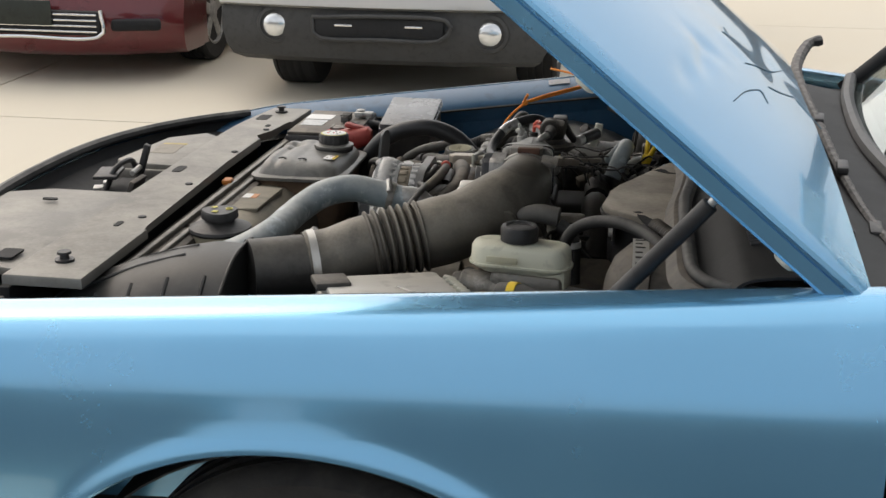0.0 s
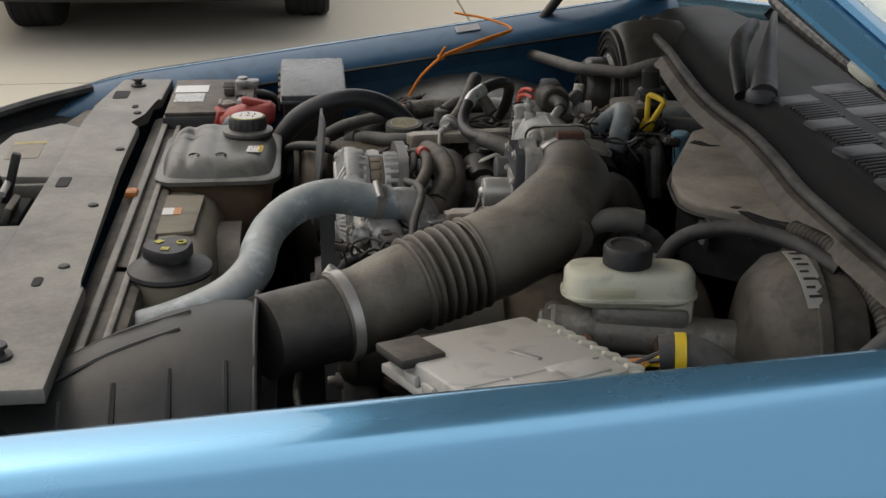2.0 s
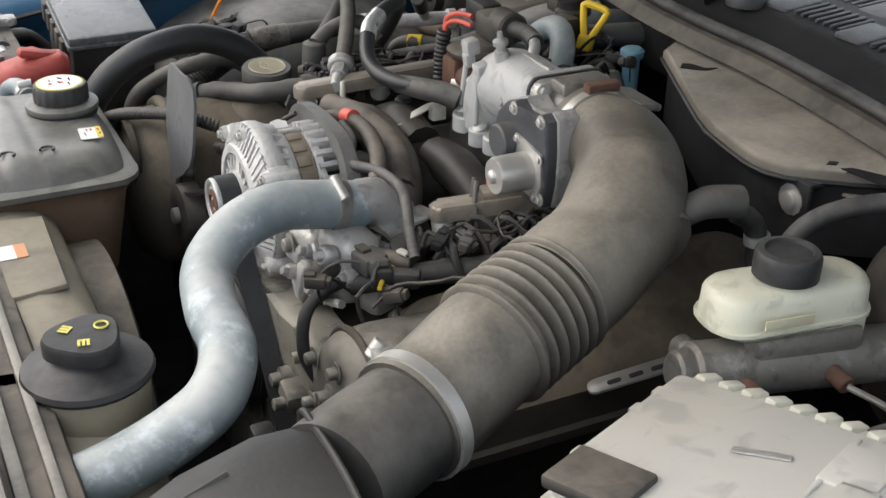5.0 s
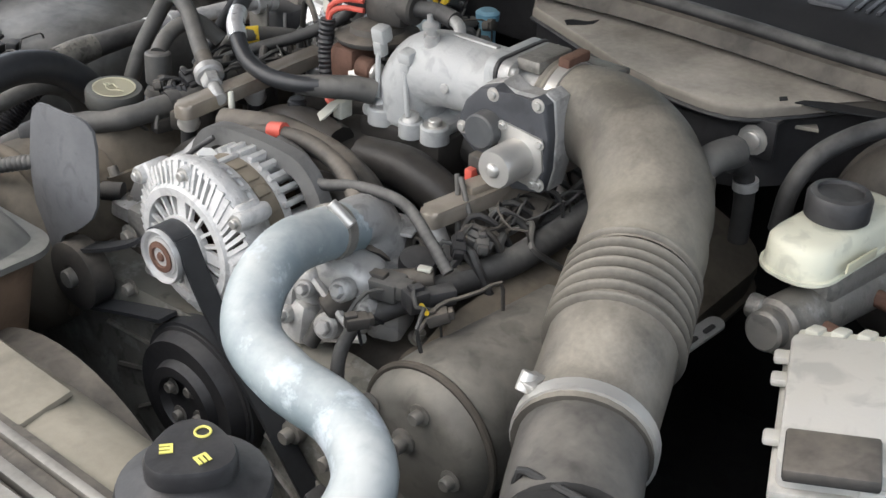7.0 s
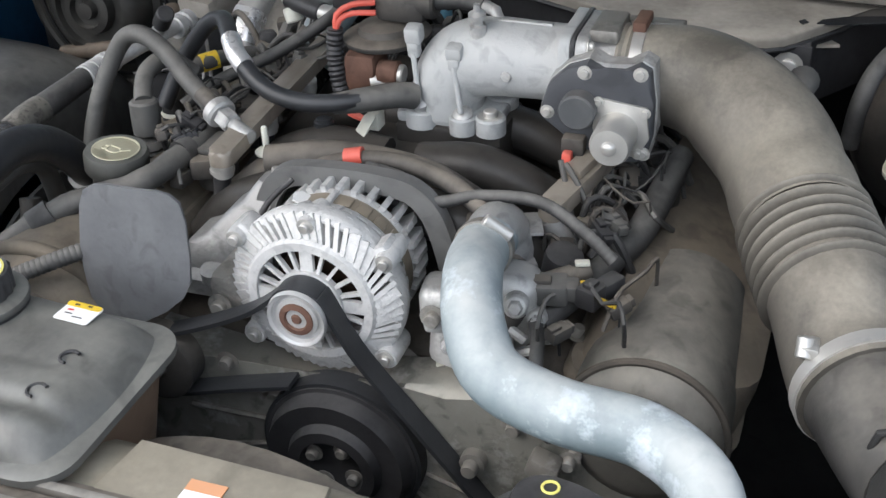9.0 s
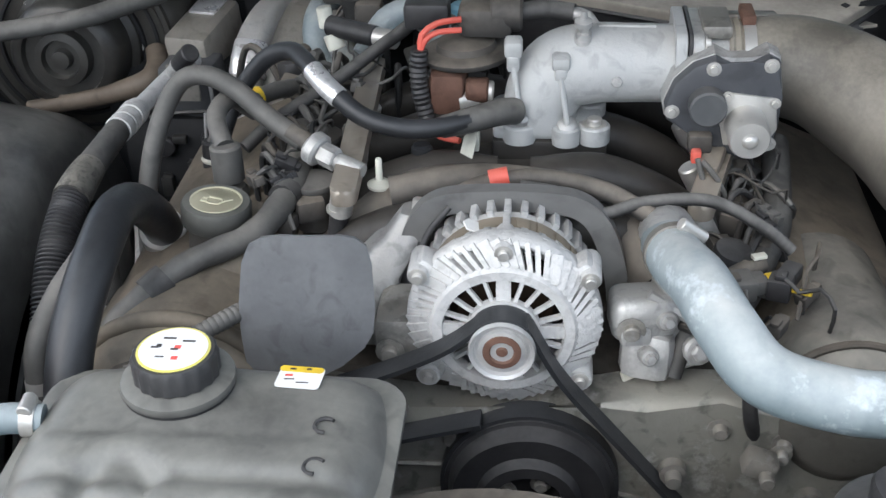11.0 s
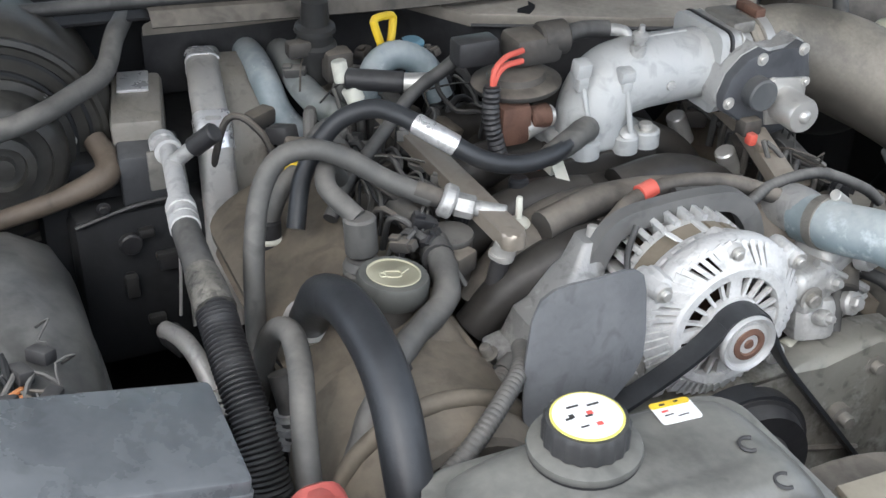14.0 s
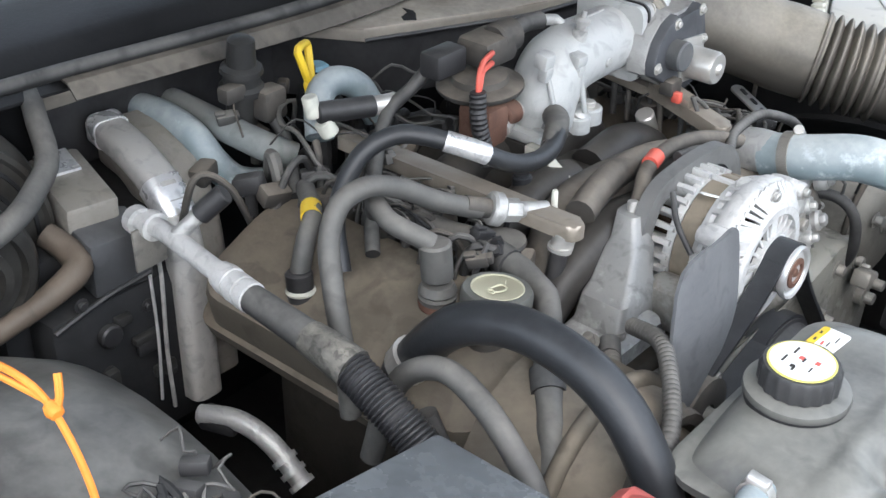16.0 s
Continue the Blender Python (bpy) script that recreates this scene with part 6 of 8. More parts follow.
cap = part("cap", lathe([(0.033, 0), (0.035, 0.003), (0.035, 0.02), (0.033, 0.0235), (0.001, 0.024)], (0.174, 0.293, 0.8085), (0, -0.1, 1), 36), surface("worn_cap_plastic", (0.055, 0.055, 0.05), 0.55, 0, 0.45, (0.2, 0.2, 0.18)), oil)
mo = axis_matrix((0.174, 0.2905, 0.8325), (0, -0.1, 1))
b = lathe([(0.026, 0), (0.026, 0.0008), (0.0242, 0.0008), (0.0242, 0)], (0, 0, 0.0002), (0, 0, 1), 36)
bmesh.ops.transform(b, matrix=mo, verts=b.verts)
part("printed_ring", b, CREAM_INK, cap)
b = merge(*[tube([Vector(p) for p in q], 0.0009, 5, 0.003) for q in (
    [(0.004, 0.008, 0.0006), (-0.006, 0.008, 0.0006), (-0.008, -0.004, 0.0006), (0.001, -0.006, 0.0006), (0.004, 0.008, 0.0006)],
    [(-0.004, -0.006, 0.0006), (0.001, -0.013, 0.0006), (0.003, -0.016, 0.0006)],
    [(0.0, 0.008, 0.0006), (0.002, 0.013, 0.0006), (-0.005, 0.014, 0.0006), (-0.004, 0.008, 0.0006)])])
bmesh.ops.transform(b, matrix=mo, verts=b.verts)
part("oil_can_symbol", b, CREAM_INK, cap)

# ---- fuse box and battery ----
fuse = thing("fuse_box", (0.01, 0.58, 0.7), "black fuse box with smooth slate-grey lid", "fuse box")
mf = pose(0.008, 0.588, 0.844, 10.5, 0, 0)
LID = surface("slate_lid_plastic", (0.085, 0.092, 0.098), 0.27, 0, 0.35, (0.2, 0.205, 0.205), 60, 12, 0.03, spec=0.6)
for nm, b, mt in (("lid", prism(rounded(0.130, 0.192, 0.006, 3), 0.012, 0.003, mf), LID), ("lid_rim", prism(rounded(0.134, 0.196, 0.006, 3), 0.006, 0.001, mf @ pose(0, 0, -0.006)), LID), ("body", prism(rounded(0.122, 0.184, 0.006, 3), 0.11, 0, mf @ pose(0, 0, -0.116)), DUSTY_PLASTIC)):
    part(nm, b, mt, fuse)
for k in range(5):
    part("lid_tab", prism(rounded(0.008, 0.018, 0.002, 2), 0.03, 0.001, mf @ pose(-0.068, -0.062 + 0.031 * k, -0.034)), DUSTY_PLASTIC, fuse)
battery = thing("battery", (-0.2, 0.6, 0.6), "dusty black car battery with white labels", "battery")
part("case", box(-0.20, 0.60, 0.71, 0.18, 0.29, 0.2, 0.008), BLACK_PLASTIC, battery)
part("top", box(-0.20, 0.60, 0.812, 0.17, 0.28, 0.01, 0.003), DUSTY_PLASTIC, battery)
part("white_label", prism([(-0.034, -0.03), (0.034, -0.03), (0.034, 0.03), (-0.034, 0.03)], 0.0008, 0, pose(-0.245, 0.65, 0.8175)), WHITE, battery, "worn white battery label")
part("grey_label", prism([(-0.03, -0.035), (0.03, -0.035), (0.03, 0.035), (-0.03, 0.035)], 0.0008, 0, pose(-0.245, 0.575, 0.8175)), surface("worn_grey_label", (0.66, 0.67, 0.66), 0.6, 0, 0.3, (0.3, 0.3, 0.3), 300, 26, grime=0.8), battery, "scuffed grey battery label")
part("clamp_bar", merge(box(-0.165, 0.6, 0.828, 0.02, 0.05, 0.016, 0.003), *[box(-0.165, 0.582 + 0.009 * k, 0.837, 0.024, 0.004, 0.004, 0.001) for k in range(5)]), GREY_HOSE, battery)
part("terminal", merge(cyl((-0.14, 0.66, 0.815), (-0.14, 0.66, 0.84), 0.011), box(-0.13, 0.655, 0.828, 0.05, 0.025, 0.014, 0.004), cyl((-0.115, 0.64, 0.828), (-0.115, 0.67, 0.828), 0.006)), ALU, battery, "corroded lead terminal")
part("terminal", merge(cyl((-0.165, 0.51, 0.81), (-0.165, 0.51, 0.826), 0.010), box(-0.165, 0.505, 0.82, 0.03, 0.03, 0.01, 0.003, (0, 0, 20)), cyl((-0.178, 0.49, 0.822), (-0.178, 0.52, 0.824), 0.0045)), ALU_DIRTY, battery)
red = thing("terminal_cover", (-0.12, 0.46, 0.78), "dusty red plastic battery terminal cover", "terminal cover")
b = loft([[(x + 0.3 * q[1] * w * 0.2, y + q[0] * w, z + q[1] * h) for q in rounded(0.06, 0.05, 0.02, 5)] for x, y, z, w, h in ((-0.068, 0.45, 0.815, 0.5, 0.6), (-0.078, 0.452, 0.815, 0.75, 0.9), (-0.10, 0.456, 0.81, 0.95, 1.05), (-0.13, 0.46, 0.803, 1.1, 1.1), (-0.16, 0.462, 0.797, 1.12, 1.0), (-0.178, 0.462, 0.79, 0.95, 0.8))])
part("hood", b, RED_PLASTIC, red)
part("cable_spout", tube([(-0.128, 0.468, 0.806), (-0.114, 0.488, 0.814), (-0.105, 0.503, 0.818)], [0.016, 0.0135, 0.0155], 16, ends=False), RED_PLASTIC, red)
part("ridge", box(-0.105, 0.452, 0.836, 0.06, 0.022, 0.014, 0.006, (0, 14, 4)), RED_PLASTIC, red)
# dark disc in the red spout stands in for the shade inside it
part("spout_shade", cyl((-0.112, 0.491, 0.815), (-0.108, 0.498, 0.8168), 0.0115), DARK, red)
part("flap", box(-0.172, 0.476, 0.80, 0.04, 0.05, 0.035, 0.008, (0, 20, 15)), RED_PLASTIC, red)
cable = thing("battery_cable", (-0.15, 0.6, 0.75), "thick taped black battery cable", "cable")
part("sleeve", tube([(-0.14, 0.565, 0.812), (-0.135, 0.61, 0.806), (-0.11, 0.66, 0.80), (-0.08, 0.70, 0.78), (-0.04, 0.72, 0.73)], 0.0125, 12, 0.004, lambda s: 1 + 0.05 * math.sin(s * 900)), RUBBER, cable)
part("bare_end", cyl((-0.142, 0.57, 0.812), (-0.143, 0.54, 0.812), 0.007), STEEL, cable)


# ---- hoses, pipes and wiring over the engine ----
big = thing("heater_hose", (0.05, 0.36, 0.7), "thick black rubber hose arching over the valve cover", "hose")
part("clamp", tube([(0.222, 0.366, 0.757), (0.212, 0.3645, 0.774)], 0.0245, 20, 0.003), ZINC, big)
part("hose_wall", tube([(0.25, 0.372, 0.71), (0.205, 0.363, 0.785), (0.155, 0.366, 0.838), (0.095, 0.363, 0.861), (0.035, 0.361, 0.855), (-0.01, 0.363, 0.835), (-0.042, 0.367, 0.805), (-0.065, 0.369, 0.765), (-0.08, 0.37, 0.70), (-0.09, 0.37, 0.62)], 0.0202, 20), CLEAN_RUBBER, big)

ac = thing("air_conditioning_line", (0.3, 0.45, 0.75), "aluminium air conditioning line with ribbed black sleeve", "pipe")
part("pipe", tube([(0.56, 0.425, 0.815), (0.52, 0.425, 0.822), (0.45, 0.434, 0.823), (0.36, 0.446, 0.822)], 0.0108, 14), ALU_BRIGHT, ac)
for c in ((0.555, 0.425, 0.817), (0.53, 0.424, 0.82), (0.385, 0.443, 0.823), (0.368, 0.445, 0.822), (0.352, 0.447, 0.822)):
    part("crimp", tube([(c[0] + 0.006, c[1] - 0.0006, c[2]), (c[0] - 0.006, c[1] + 0.0006, c[2])], 0.016, 16, 0.003), ALU_BRIGHT, ac)
part("crimp_sleeve", tube([(0.40, 0.441, 0.823), (0.342, 0.448, 0.822)], 0.0142, 16), ALU_BRIGHT, ac)
part("hose_wall", tube([(0.345, 0.448, 0.822), (0.27, 0.452, 0.819), (0.225, 0.454, 0.815)], [0.0145, 0.0155, 0.017], 16), RUBBER, ac)
part("taped_joint", tube([(0.262, 0.4525, 0.819), (0.235, 0.4535, 0.817), (0.205, 0.454, 0.812)], [0.017, 0.0188, 0.02], 14), surface("grey_wrapped_tape", (0.06, 0.058, 0.052), 0.5, 0, 0.5, (0.28, 0.26, 0.22), 200, 40, 0.8, 0.5, grime=0.6), ac)
part("ribbed_sleeve", tube([(0.212, 0.454, 0.813), (0.16, 0.455, 0.79), (0.11, 0.452, 0.755), (0.07, 0.447, 0.70), (0.05, 0.44, 0.62)], 0.0188, 18, 0.0009, lambda s: 0.87 + 0.16 * abs(math.sin(s * math.pi / 0.0046))), BLACK_PLASTIC, ac, "ribbed black sleeve")
part("service_port", merge(cyl((0.485, 0.428, 0.826), (0.468, 0.405, 0.852), 0.0085), ), ALU, ac)
part("port_cap", cyl((0.470, 0.408, 0.848), (0.452, 0.386, 0.872), 0.0115), BLACK_PLASTIC, ac)
part("bracket", box(0.535, 0.428, 0.795, 0.005, 0.04, 0.05, 0.002), ALU_DIRTY, ac)

g1 = thing("vapour_hose", (0.3, 0.35, 0.8), "grey rubber hose looping to a bright quick fitting", "hose")
part("hose_wall", tube([(0.262, 0.405, 0.70), (0.272, 0.401, 0.765), (0.292, 0.392, 0.822), (0.312, 0.377, 0.866), (0.317, 0.355, 0.897), (0.309, 0.324, 0.906), (0.297, 0.29, 0.894), (0.279, 0.255, 0.872), (0.258, 0.216, 0.855)], 0.0108, 14), GREY_HOSE, g1)
part("ferrule", tube([(0.266, 0.231, 0.863), (0.252, 0.205, 0.853)], 0.0105, 14), DUSTY_PLASTIC, g1)
part("fitting", merge(cyl((0.253, 0.208, 0.855), (0.246, 0.196, 0.850), 0.018), cyl((0.246, 0.196, 0.850), (0.236, 0.178, 0.846), 0.0125, seg=6), cyl((0.238, 0.182, 0.847), (0.221, 0.15, 0.842), 0.0085)), ALU, g1, "bright aluminium fitting")

g2 = thing("vacuum_hose", (0.3, 0.15, 0.85), "black vacuum hose with silver foil wrap", "hose")
part("hose_wall", tube([(0.34, 0.335, 0.80), (0.366, 0.315, 0.85), (0.369, 0.278, 0.898), (0.352, 0.244, 0.917), (0.325, 0.222, 0.917), (0.29, 0.195, 0.905), (0.268, 0.155, 0.881), (0.264, 0.115, 0.870), (0.272, 0.075, 0.868), (0.29, 0.04, 0.87)], 0.0102, 14), CLEAN_RUBBER, g2)
part("foil_wrap", tube([(0.310, 0.211, 0.913), (0.29, 0.195, 0.905), (0.28, 0.18, 0.896)], 0.0113, 14), FOIL, g2, "silver foil wrap")
part("cuff", tube([(0.275, 0.075, 0.866), (0.293, 0.04, 0.868), (0.31, 0.015, 0.868), (0.325, 0.0, 0.862)], [0.0115, 0.0135, 0.014, 0.0145], 14), GREY_HOSE, g2)

pcv = thing("breather_hose", (0.25, 0.3, 0.8), "dusty brown breather hose with elbow connector", "hose")
part("hose_wall", tube([(0.34, 0.285, 0.85), (0.32, 0.305, 0.875), (0.29, 0.315, 0.87), (0.262, 0.305, 0.86), (0.25, 0.298, 0.853)], 0.0105, 12), GREY_HOSE, pcv)
part("connector", merge(cyl((0.248, 0.297, 0.856), (0.245, 0.296, 0.815), 0.0165), lathe([(0.019, 0), (0.02, 0.006), (0.016, 0.008), (0.02, 0.012), (0.016, 0.02)], (0.245, 0.296, 0.79), (0, 0, 1), 18)), GREY_HOSE, pcv)
part("rust_band", lathe([(0.019, 0), (0.02, 0.004), (0.019, 0.008)], (0.245, 0.296, 0.783), (0, 0, 1), 18), RUST, pcv)
wl = thing("wire_loom", (0.18, 0.26, 0.75), "dusty taped wiring loom along the valve cover", "wiring harness")
for q in (((0.075, 0.338, 0.785), (0.09, 0.322, 0.795)), ((0.205, 0.231, 0.8175), (0.22, 0.228, 0.8185)), ((0.31, 0.2335, 0.82), (0.325, 0.2355, 0.82))):
    part("tape_band", tube(q, 0.0165, 12, 0.004), RUBBER, wl)
part("sleeve", tube([(0.02, 0.40, 0.70), (0.05, 0.365, 0.765), (0.10, 0.31, 0.80), (0.14, 0.255, 0.81), (0.18, 0.235, 0.815), (0.24, 0.225, 0.82), (0.30, 0.232, 0.82), (0.36, 0.24, 0.82)], [0.012, 0.013, 0.0125, 0.014, 0.015, 0.014], 12, 0.01, lambda s: 1 + 0.05 * math.sin(s * 160)), GREY_HOSE, wl)
wl = thing("wire_loom", (0.05, 0.28, 0.72), "ribbed grey wiring sleeve below the oil cap", "wiring harness")
part("end_tape", tube([(0.09, 0.215, 0.75), (0.104, 0.195, 0.75)], 0.0115, 12), RUBBER, wl)
part("sleeve", tube([(0.0, 0.36, 0.72), (0.02, 0.31, 0.75), (0.06, 0.25, 0.75), (0.1, 0.2, 0.75)], 0.0095, 12, 0.002, lambda s: 1 + 0.06 * math.sin(s * 2 * math.pi / 0.006)), GREY_HOSE, wl)
wl = thing("wire_loom", (0.0, 0.27, 0.72), "ribbed grey conduit crossing the cam cover", "wiring harness")
part("sleeve", tube([(-0.055, 0.40, 0.70), (-0.05, 0.36, 0.755), (-0.035, 0.31, 0.785), (-0.005, 0.265, 0.80), (0.03, 0.228, 0.805), (0.075, 0.205, 0.79)], 0.0085, 12, 0.0018, lambda s: 1 + 0.07 * math.sin(s * 2 * math.pi / 0.0055)), GREY_HOSE, wl)
sh = thing("steering_hose", (0.1, 0.41, 0.7), "dusty grey hose bending down beside the fuse box", "hose")
part("clamp", tube([(0.0075, 0.43, 0.72), (0.0095, 0.43, 0.732)], 0.0135, 14, 0.003), ZINC, sh)
part("hose_wall", tube([(0.22, 0.42, 0.68), (0.205, 0.412, 0.75), (0.185, 0.405, 0.79), (0.145, 0.401, 0.812), (0.098, 0.408, 0.806), (0.052, 0.421, 0.788), (0.015, 0.43, 0.755), (0.0, 0.43, 0.68)], 0.0115, 14), GREY_HOSE, sh)

yt = thing("taped_hose", (0.42, 0.31, 0.75), "thin dusty hose with yellow tape band", "hose")
part("hose_wall", tube([(0.50, 0.235, 0.80), (0.46, 0.27, 0.825), (0.408, 0.309, 0.832), (0.392, 0.335, 0.818), (0.387, 0.351, 0.785)], 0.0105, 12), GREY_HOSE, yt)
part("yellow_tape", tube([(0.42, 0.30, 0.8325), (0.404, 0.315, 0.831)], 0.0115, 14), YELLOW, yt, "yellow tape band")
part("connector", merge(cyl((0.387, 0.352, 0.79), (0.382, 0.354, 0.745), 0.0145), lathe([(0.016, 0), (0.018, 0.005), (0.016, 0.01)], (0.382, 0.354, 0.742), (0, 0, 1), 16)), BLACK_PLASTIC, yt)
part("white_ring", lathe([(0.015, 0), (0.0165, 0.003), (0.015, 0.006)], (0.384, 0.353, 0.765), (0.1, -0.05, 1), 16), GREEN_WHITE, yt)
random.seed(4)
clutter = thing("injector_wiring", (0.3, 0.2, 0.76), "thin dusty injector wires and plugs beside the rails", "wiring")
for side, y0, z0 in ((1, 0.215, 0.80), (-1, -0.235, 0.785)):
    for k in range(7):
        x = 0.18 + 0.05 * k + random.uniform(-0.012, 0.012)
        y1 = side * (abs(y0) + random.uniform(0.02, 0.05))
        h = random.uniform(0.012, 0.035)
        part("lead", tube([(x, y0, z0), (x + 0.012, (y0 + y1) / 2, z0 + h), (x + random.uniform(-0.02, 0.03), y1, z0 + h * 0.6), (x + 0.02, y1 + side * 0.012, z0 - 0.025)], random.choice((0.0026, 0.0034, 0.0048)), 7), random.choice((GREY_HOSE, RUBBER, RUBBER, DUSTY_PLASTIC)), clutter)
    for k in range(5):
        x = 0.19 + 0.07 * k
        y1 = side * (abs(y0) + random.uniform(-0.005, 0.03))
        part("plug", merge(box(x, y1, z0 - 0.002, 0.024, 0.017, 0.017, 0.003, (0, random.uniform(-20, 20), random.uniform(-50, 50))), box(x + 0.01, y1 + 0.004, z0 + 0.006, 0.014, 0.012, 0.005, 0.001, (0, 0, 20))), random.choice((DUSTY_PLASTIC, BLACK_PLASTIC, GREY_HOSE)), clutter)

# ignition coils, fuel rails and injectors
rails = thing("fuel_rail", (0.3, 0.16, 0.8), "dusty brown flat fuel rail arm with injectors", "fuel rail", "fuel rails")


def flat_bar(a, b, w, h):
    a, b = Vector(a), Vector(b)
    ln = (b - a).length
    mid = (a + b) / 2
    x = (b - a).normalized()
    z = Vector((0, 0, 1))
    y = z.cross(x).normalized()
    z = x.cross(y)
    m = Matrix((x, y, z)).transposed().to_4x4()
    m.translation = mid
    return prism(rounded(ln, w, w * 0.42, 6), h, h * 0.3, m @ pose(0, 0, -h / 2))


part("rail", flat_bar((0.168, 0.163, 0.839), (0.50, 0.175, 0.842), 0.026, 0.017), BRONZE_RAIL, rails)
for x in (0.185, 0.29, 0.395):
    part("injector", merge(cyl((x, 0.166, 0.833), (x + 0.003, 0.17, 0.812), 0.012), lathe([(0.0135, 0), (0.0135, 0.004)], (x + 0.003, 0.17, 0.816), (0, 0, 1), 18)), ZINC, rails, "steel injector cup")
    part("injector_body", cyl((x + 0.003, 0.171, 0.812), (x + 0.006, 0.18, 0.76), 0.0095), BLACK_PLASTIC, rails)
    part("injector_plug", box(x + 0.03, 0.208, 0.805, 0.035, 0.03, 0.024, 0.004, (0, 0, 25)), DUSTY_PLASTIC, rails)
rail2 = thing("fuel_rail", (0.3, -0.25, 0.8), "dusty brown flat fuel rail arm with injectors", "fuel rail", "fuel rails")
part("rail", merge(flat_bar((0.196, -0.184, 0.815), (0.33, -0.222, 0.828), 0.026, 0.018), box(0.285, -0.206, 0.836, 0.07, 0.022, 0.012, 0.004, (0, -5, -17))), BRONZE_RAIL, rail2)
part("rail_back", flat_bar((0.31, -0.218, 0.822), (0.48, -0.235, 0.83), 0.022, 0.013), BRONZE_RAIL, rail2)
for x in (0.21, 0.315, 0.42):
    part("injector", merge(cyl((x, -0.185, 0.805), (x, -0.205, 0.765), 0.0125), ), ZINC, rail2)
    part("injector_plug", box(x + 0.02, -0.228, 0.79, 0.035, 0.03, 0.024, 0.004, (0, 0, -25)), DUSTY_PLASTIC, rail2)
part("rail_tab", merge(box(0.188, -0.168, 0.806, 0.04, 0.03, 0.004, 0.001, (0, 0, 20)), cyl((0.18, -0.165, 0.808), (0.18, -0.165, 0.816), 0.007)), ALU, rail2)
coil_proto = None
for k, (x, y, z) in enumerate(((0.235, 0.205, 0.83), (0.34, 0.215, 0.83), (0.44, 0.22, 0.83))):
    if coil_proto is None:
        coil_proto = thing("ignition_coil", (x, y, z - 0.06), "round dark ignition coil beside the fuel rail", "ignition coil", "ignition coils")
        part("coil_top", merge(cyl((x, y, z - 0.06), (x, y, z - 0.008), 0.023), box(x + 0.02, y + 0.02, z - 0.02, 0.04, 0.026, 0.022, 0.004, (0, 0, 40))), DUSTY_PLASTIC, coil_proto)
        part("coil_rim", lathe([(0.0235, 0), (0.0245, 0.003), (0.0235, 0.006), (0.001, 0.007)], (x, y, z - 0.012), (0, 0, 1), 24), GREY_HOSE, coil_proto)
    else:
        copy_thing(coil_proto, pose(x, y, z - 0.06, 0, 0, 15 * k))
for k, (x, y, z) in enumerate(((0.25, -0.23, 0.79), (0.355, -0.245, 0.79))):
    copy_thing(coil_proto, pose(x, y, z - 0.06, 0, 0, 180 + 20 * k))
pin = thing("plastic_stud", (0.227, 0.134, 0.8), "pale plastic stud with round foot", "stud")
part("foot", lathe([(0.0125, 0), (0.013, 0.003), (0.009, 0.006), (0.0038, 0.008), (0.0034, 0.03), (0.0026, 0.032)], (0.224, 0.134, 0.824), (0, 0, 1), 18), GREEN_WHITE, pin)
solid("rubber_plug", merge(cyl((0.29, 0.098, 0.79), (0.295, 0.098, 0.834), 0.0115), cyl((0.295, 0.098, 0.833), (0.2953, 0.098, 0.8365), 0.0095)), CLEAN_RUBBER, "black rubber vacuum plug", "plug")
eb = thing("engine_bracket", (0.13, 0.15, 0.73), "grey cast engine bracket with studs", "bracket")
part("casting", loft([[(0.13 + ox + 0.5 * x, 0.15 + oy + y, z) for x, y in rounded(w, d, 0.012, 4)] for z, ox, oy, w, d in ((0.725, -0.005, 0.006, 0.15, 0.1), (0.742, -0.004, 0.004, 0.15, 0.098), (0.749, 0, -0.002, 0.12, 0.074), (0.776, 0.002, -0.012, 0.11, 0.07), (0.782, 0.006, -0.02, 0.1, 0.054), (0.81, 0.014, -0.042, 0.08, 0.044), (0.816, 0.018, -0.048, 0.066, 0.036), (0.838, 0.026, -0.062, 0.056, 0.03))]), surface("grey_cast_bracket", (0.3, 0.3, 0.295), 0.45, 0.4, 0.4, (0.3, 0.285, 0.26), 150, 16, 0.4, 0.3, grime=0.45, flake=(0.5, 0.5, 0.48)), eb)
part("stud", cyl((0.156, 0.088, 0.834), (0.158, 0.086, 0.848), 0.006), ZINC, eb)
part("foot_bolt", bolt((0.105, 0.178, 0.743), (0, 0, 1), 0.008, 0.01), ALU_DIRTY, eb)
part("lug", lathe([(0.015, 0), (0.014, 0.014), (0.009, 0.016)], (0.098, 0.14, 0.742), (-0.2, 0, 1), 16), ALU, eb)

# loose looms and plugs at the back of the engine
random.seed(11)
back = thing("rear_wiring", (0.53, 0.15, 0.75), "dark tangle of looms and plugs behind the intake", "wiring harness")
for k in range(12):
    x, y, z = 0.47 + 0.15 * random.random(), 0.02 + 0.27 * random.random(), 0.80 + 0.03 * random.random()
    dx, dy = random.uniform(-0.05, 0.05), random.uniform(-0.09, 0.09)
    part("loom", tube([(x, y, z - 0.05), (x + 0.3 * dx, y + 0.3 * dy, z + random.uniform(0.0, 0.03)), (x + 0.7 * dx, y + 0.7 * dy, z + random.uniform(0.0, 0.035)), (x + dx, y + dy, z - 0.05)], random.choice((0.0045, 0.006, 0.008, 0.01)), 9), random.choice((RUBBER, DUSTY_PLASTIC, GREY_HOSE, BLACK_PLASTIC, RUBBER)), back)
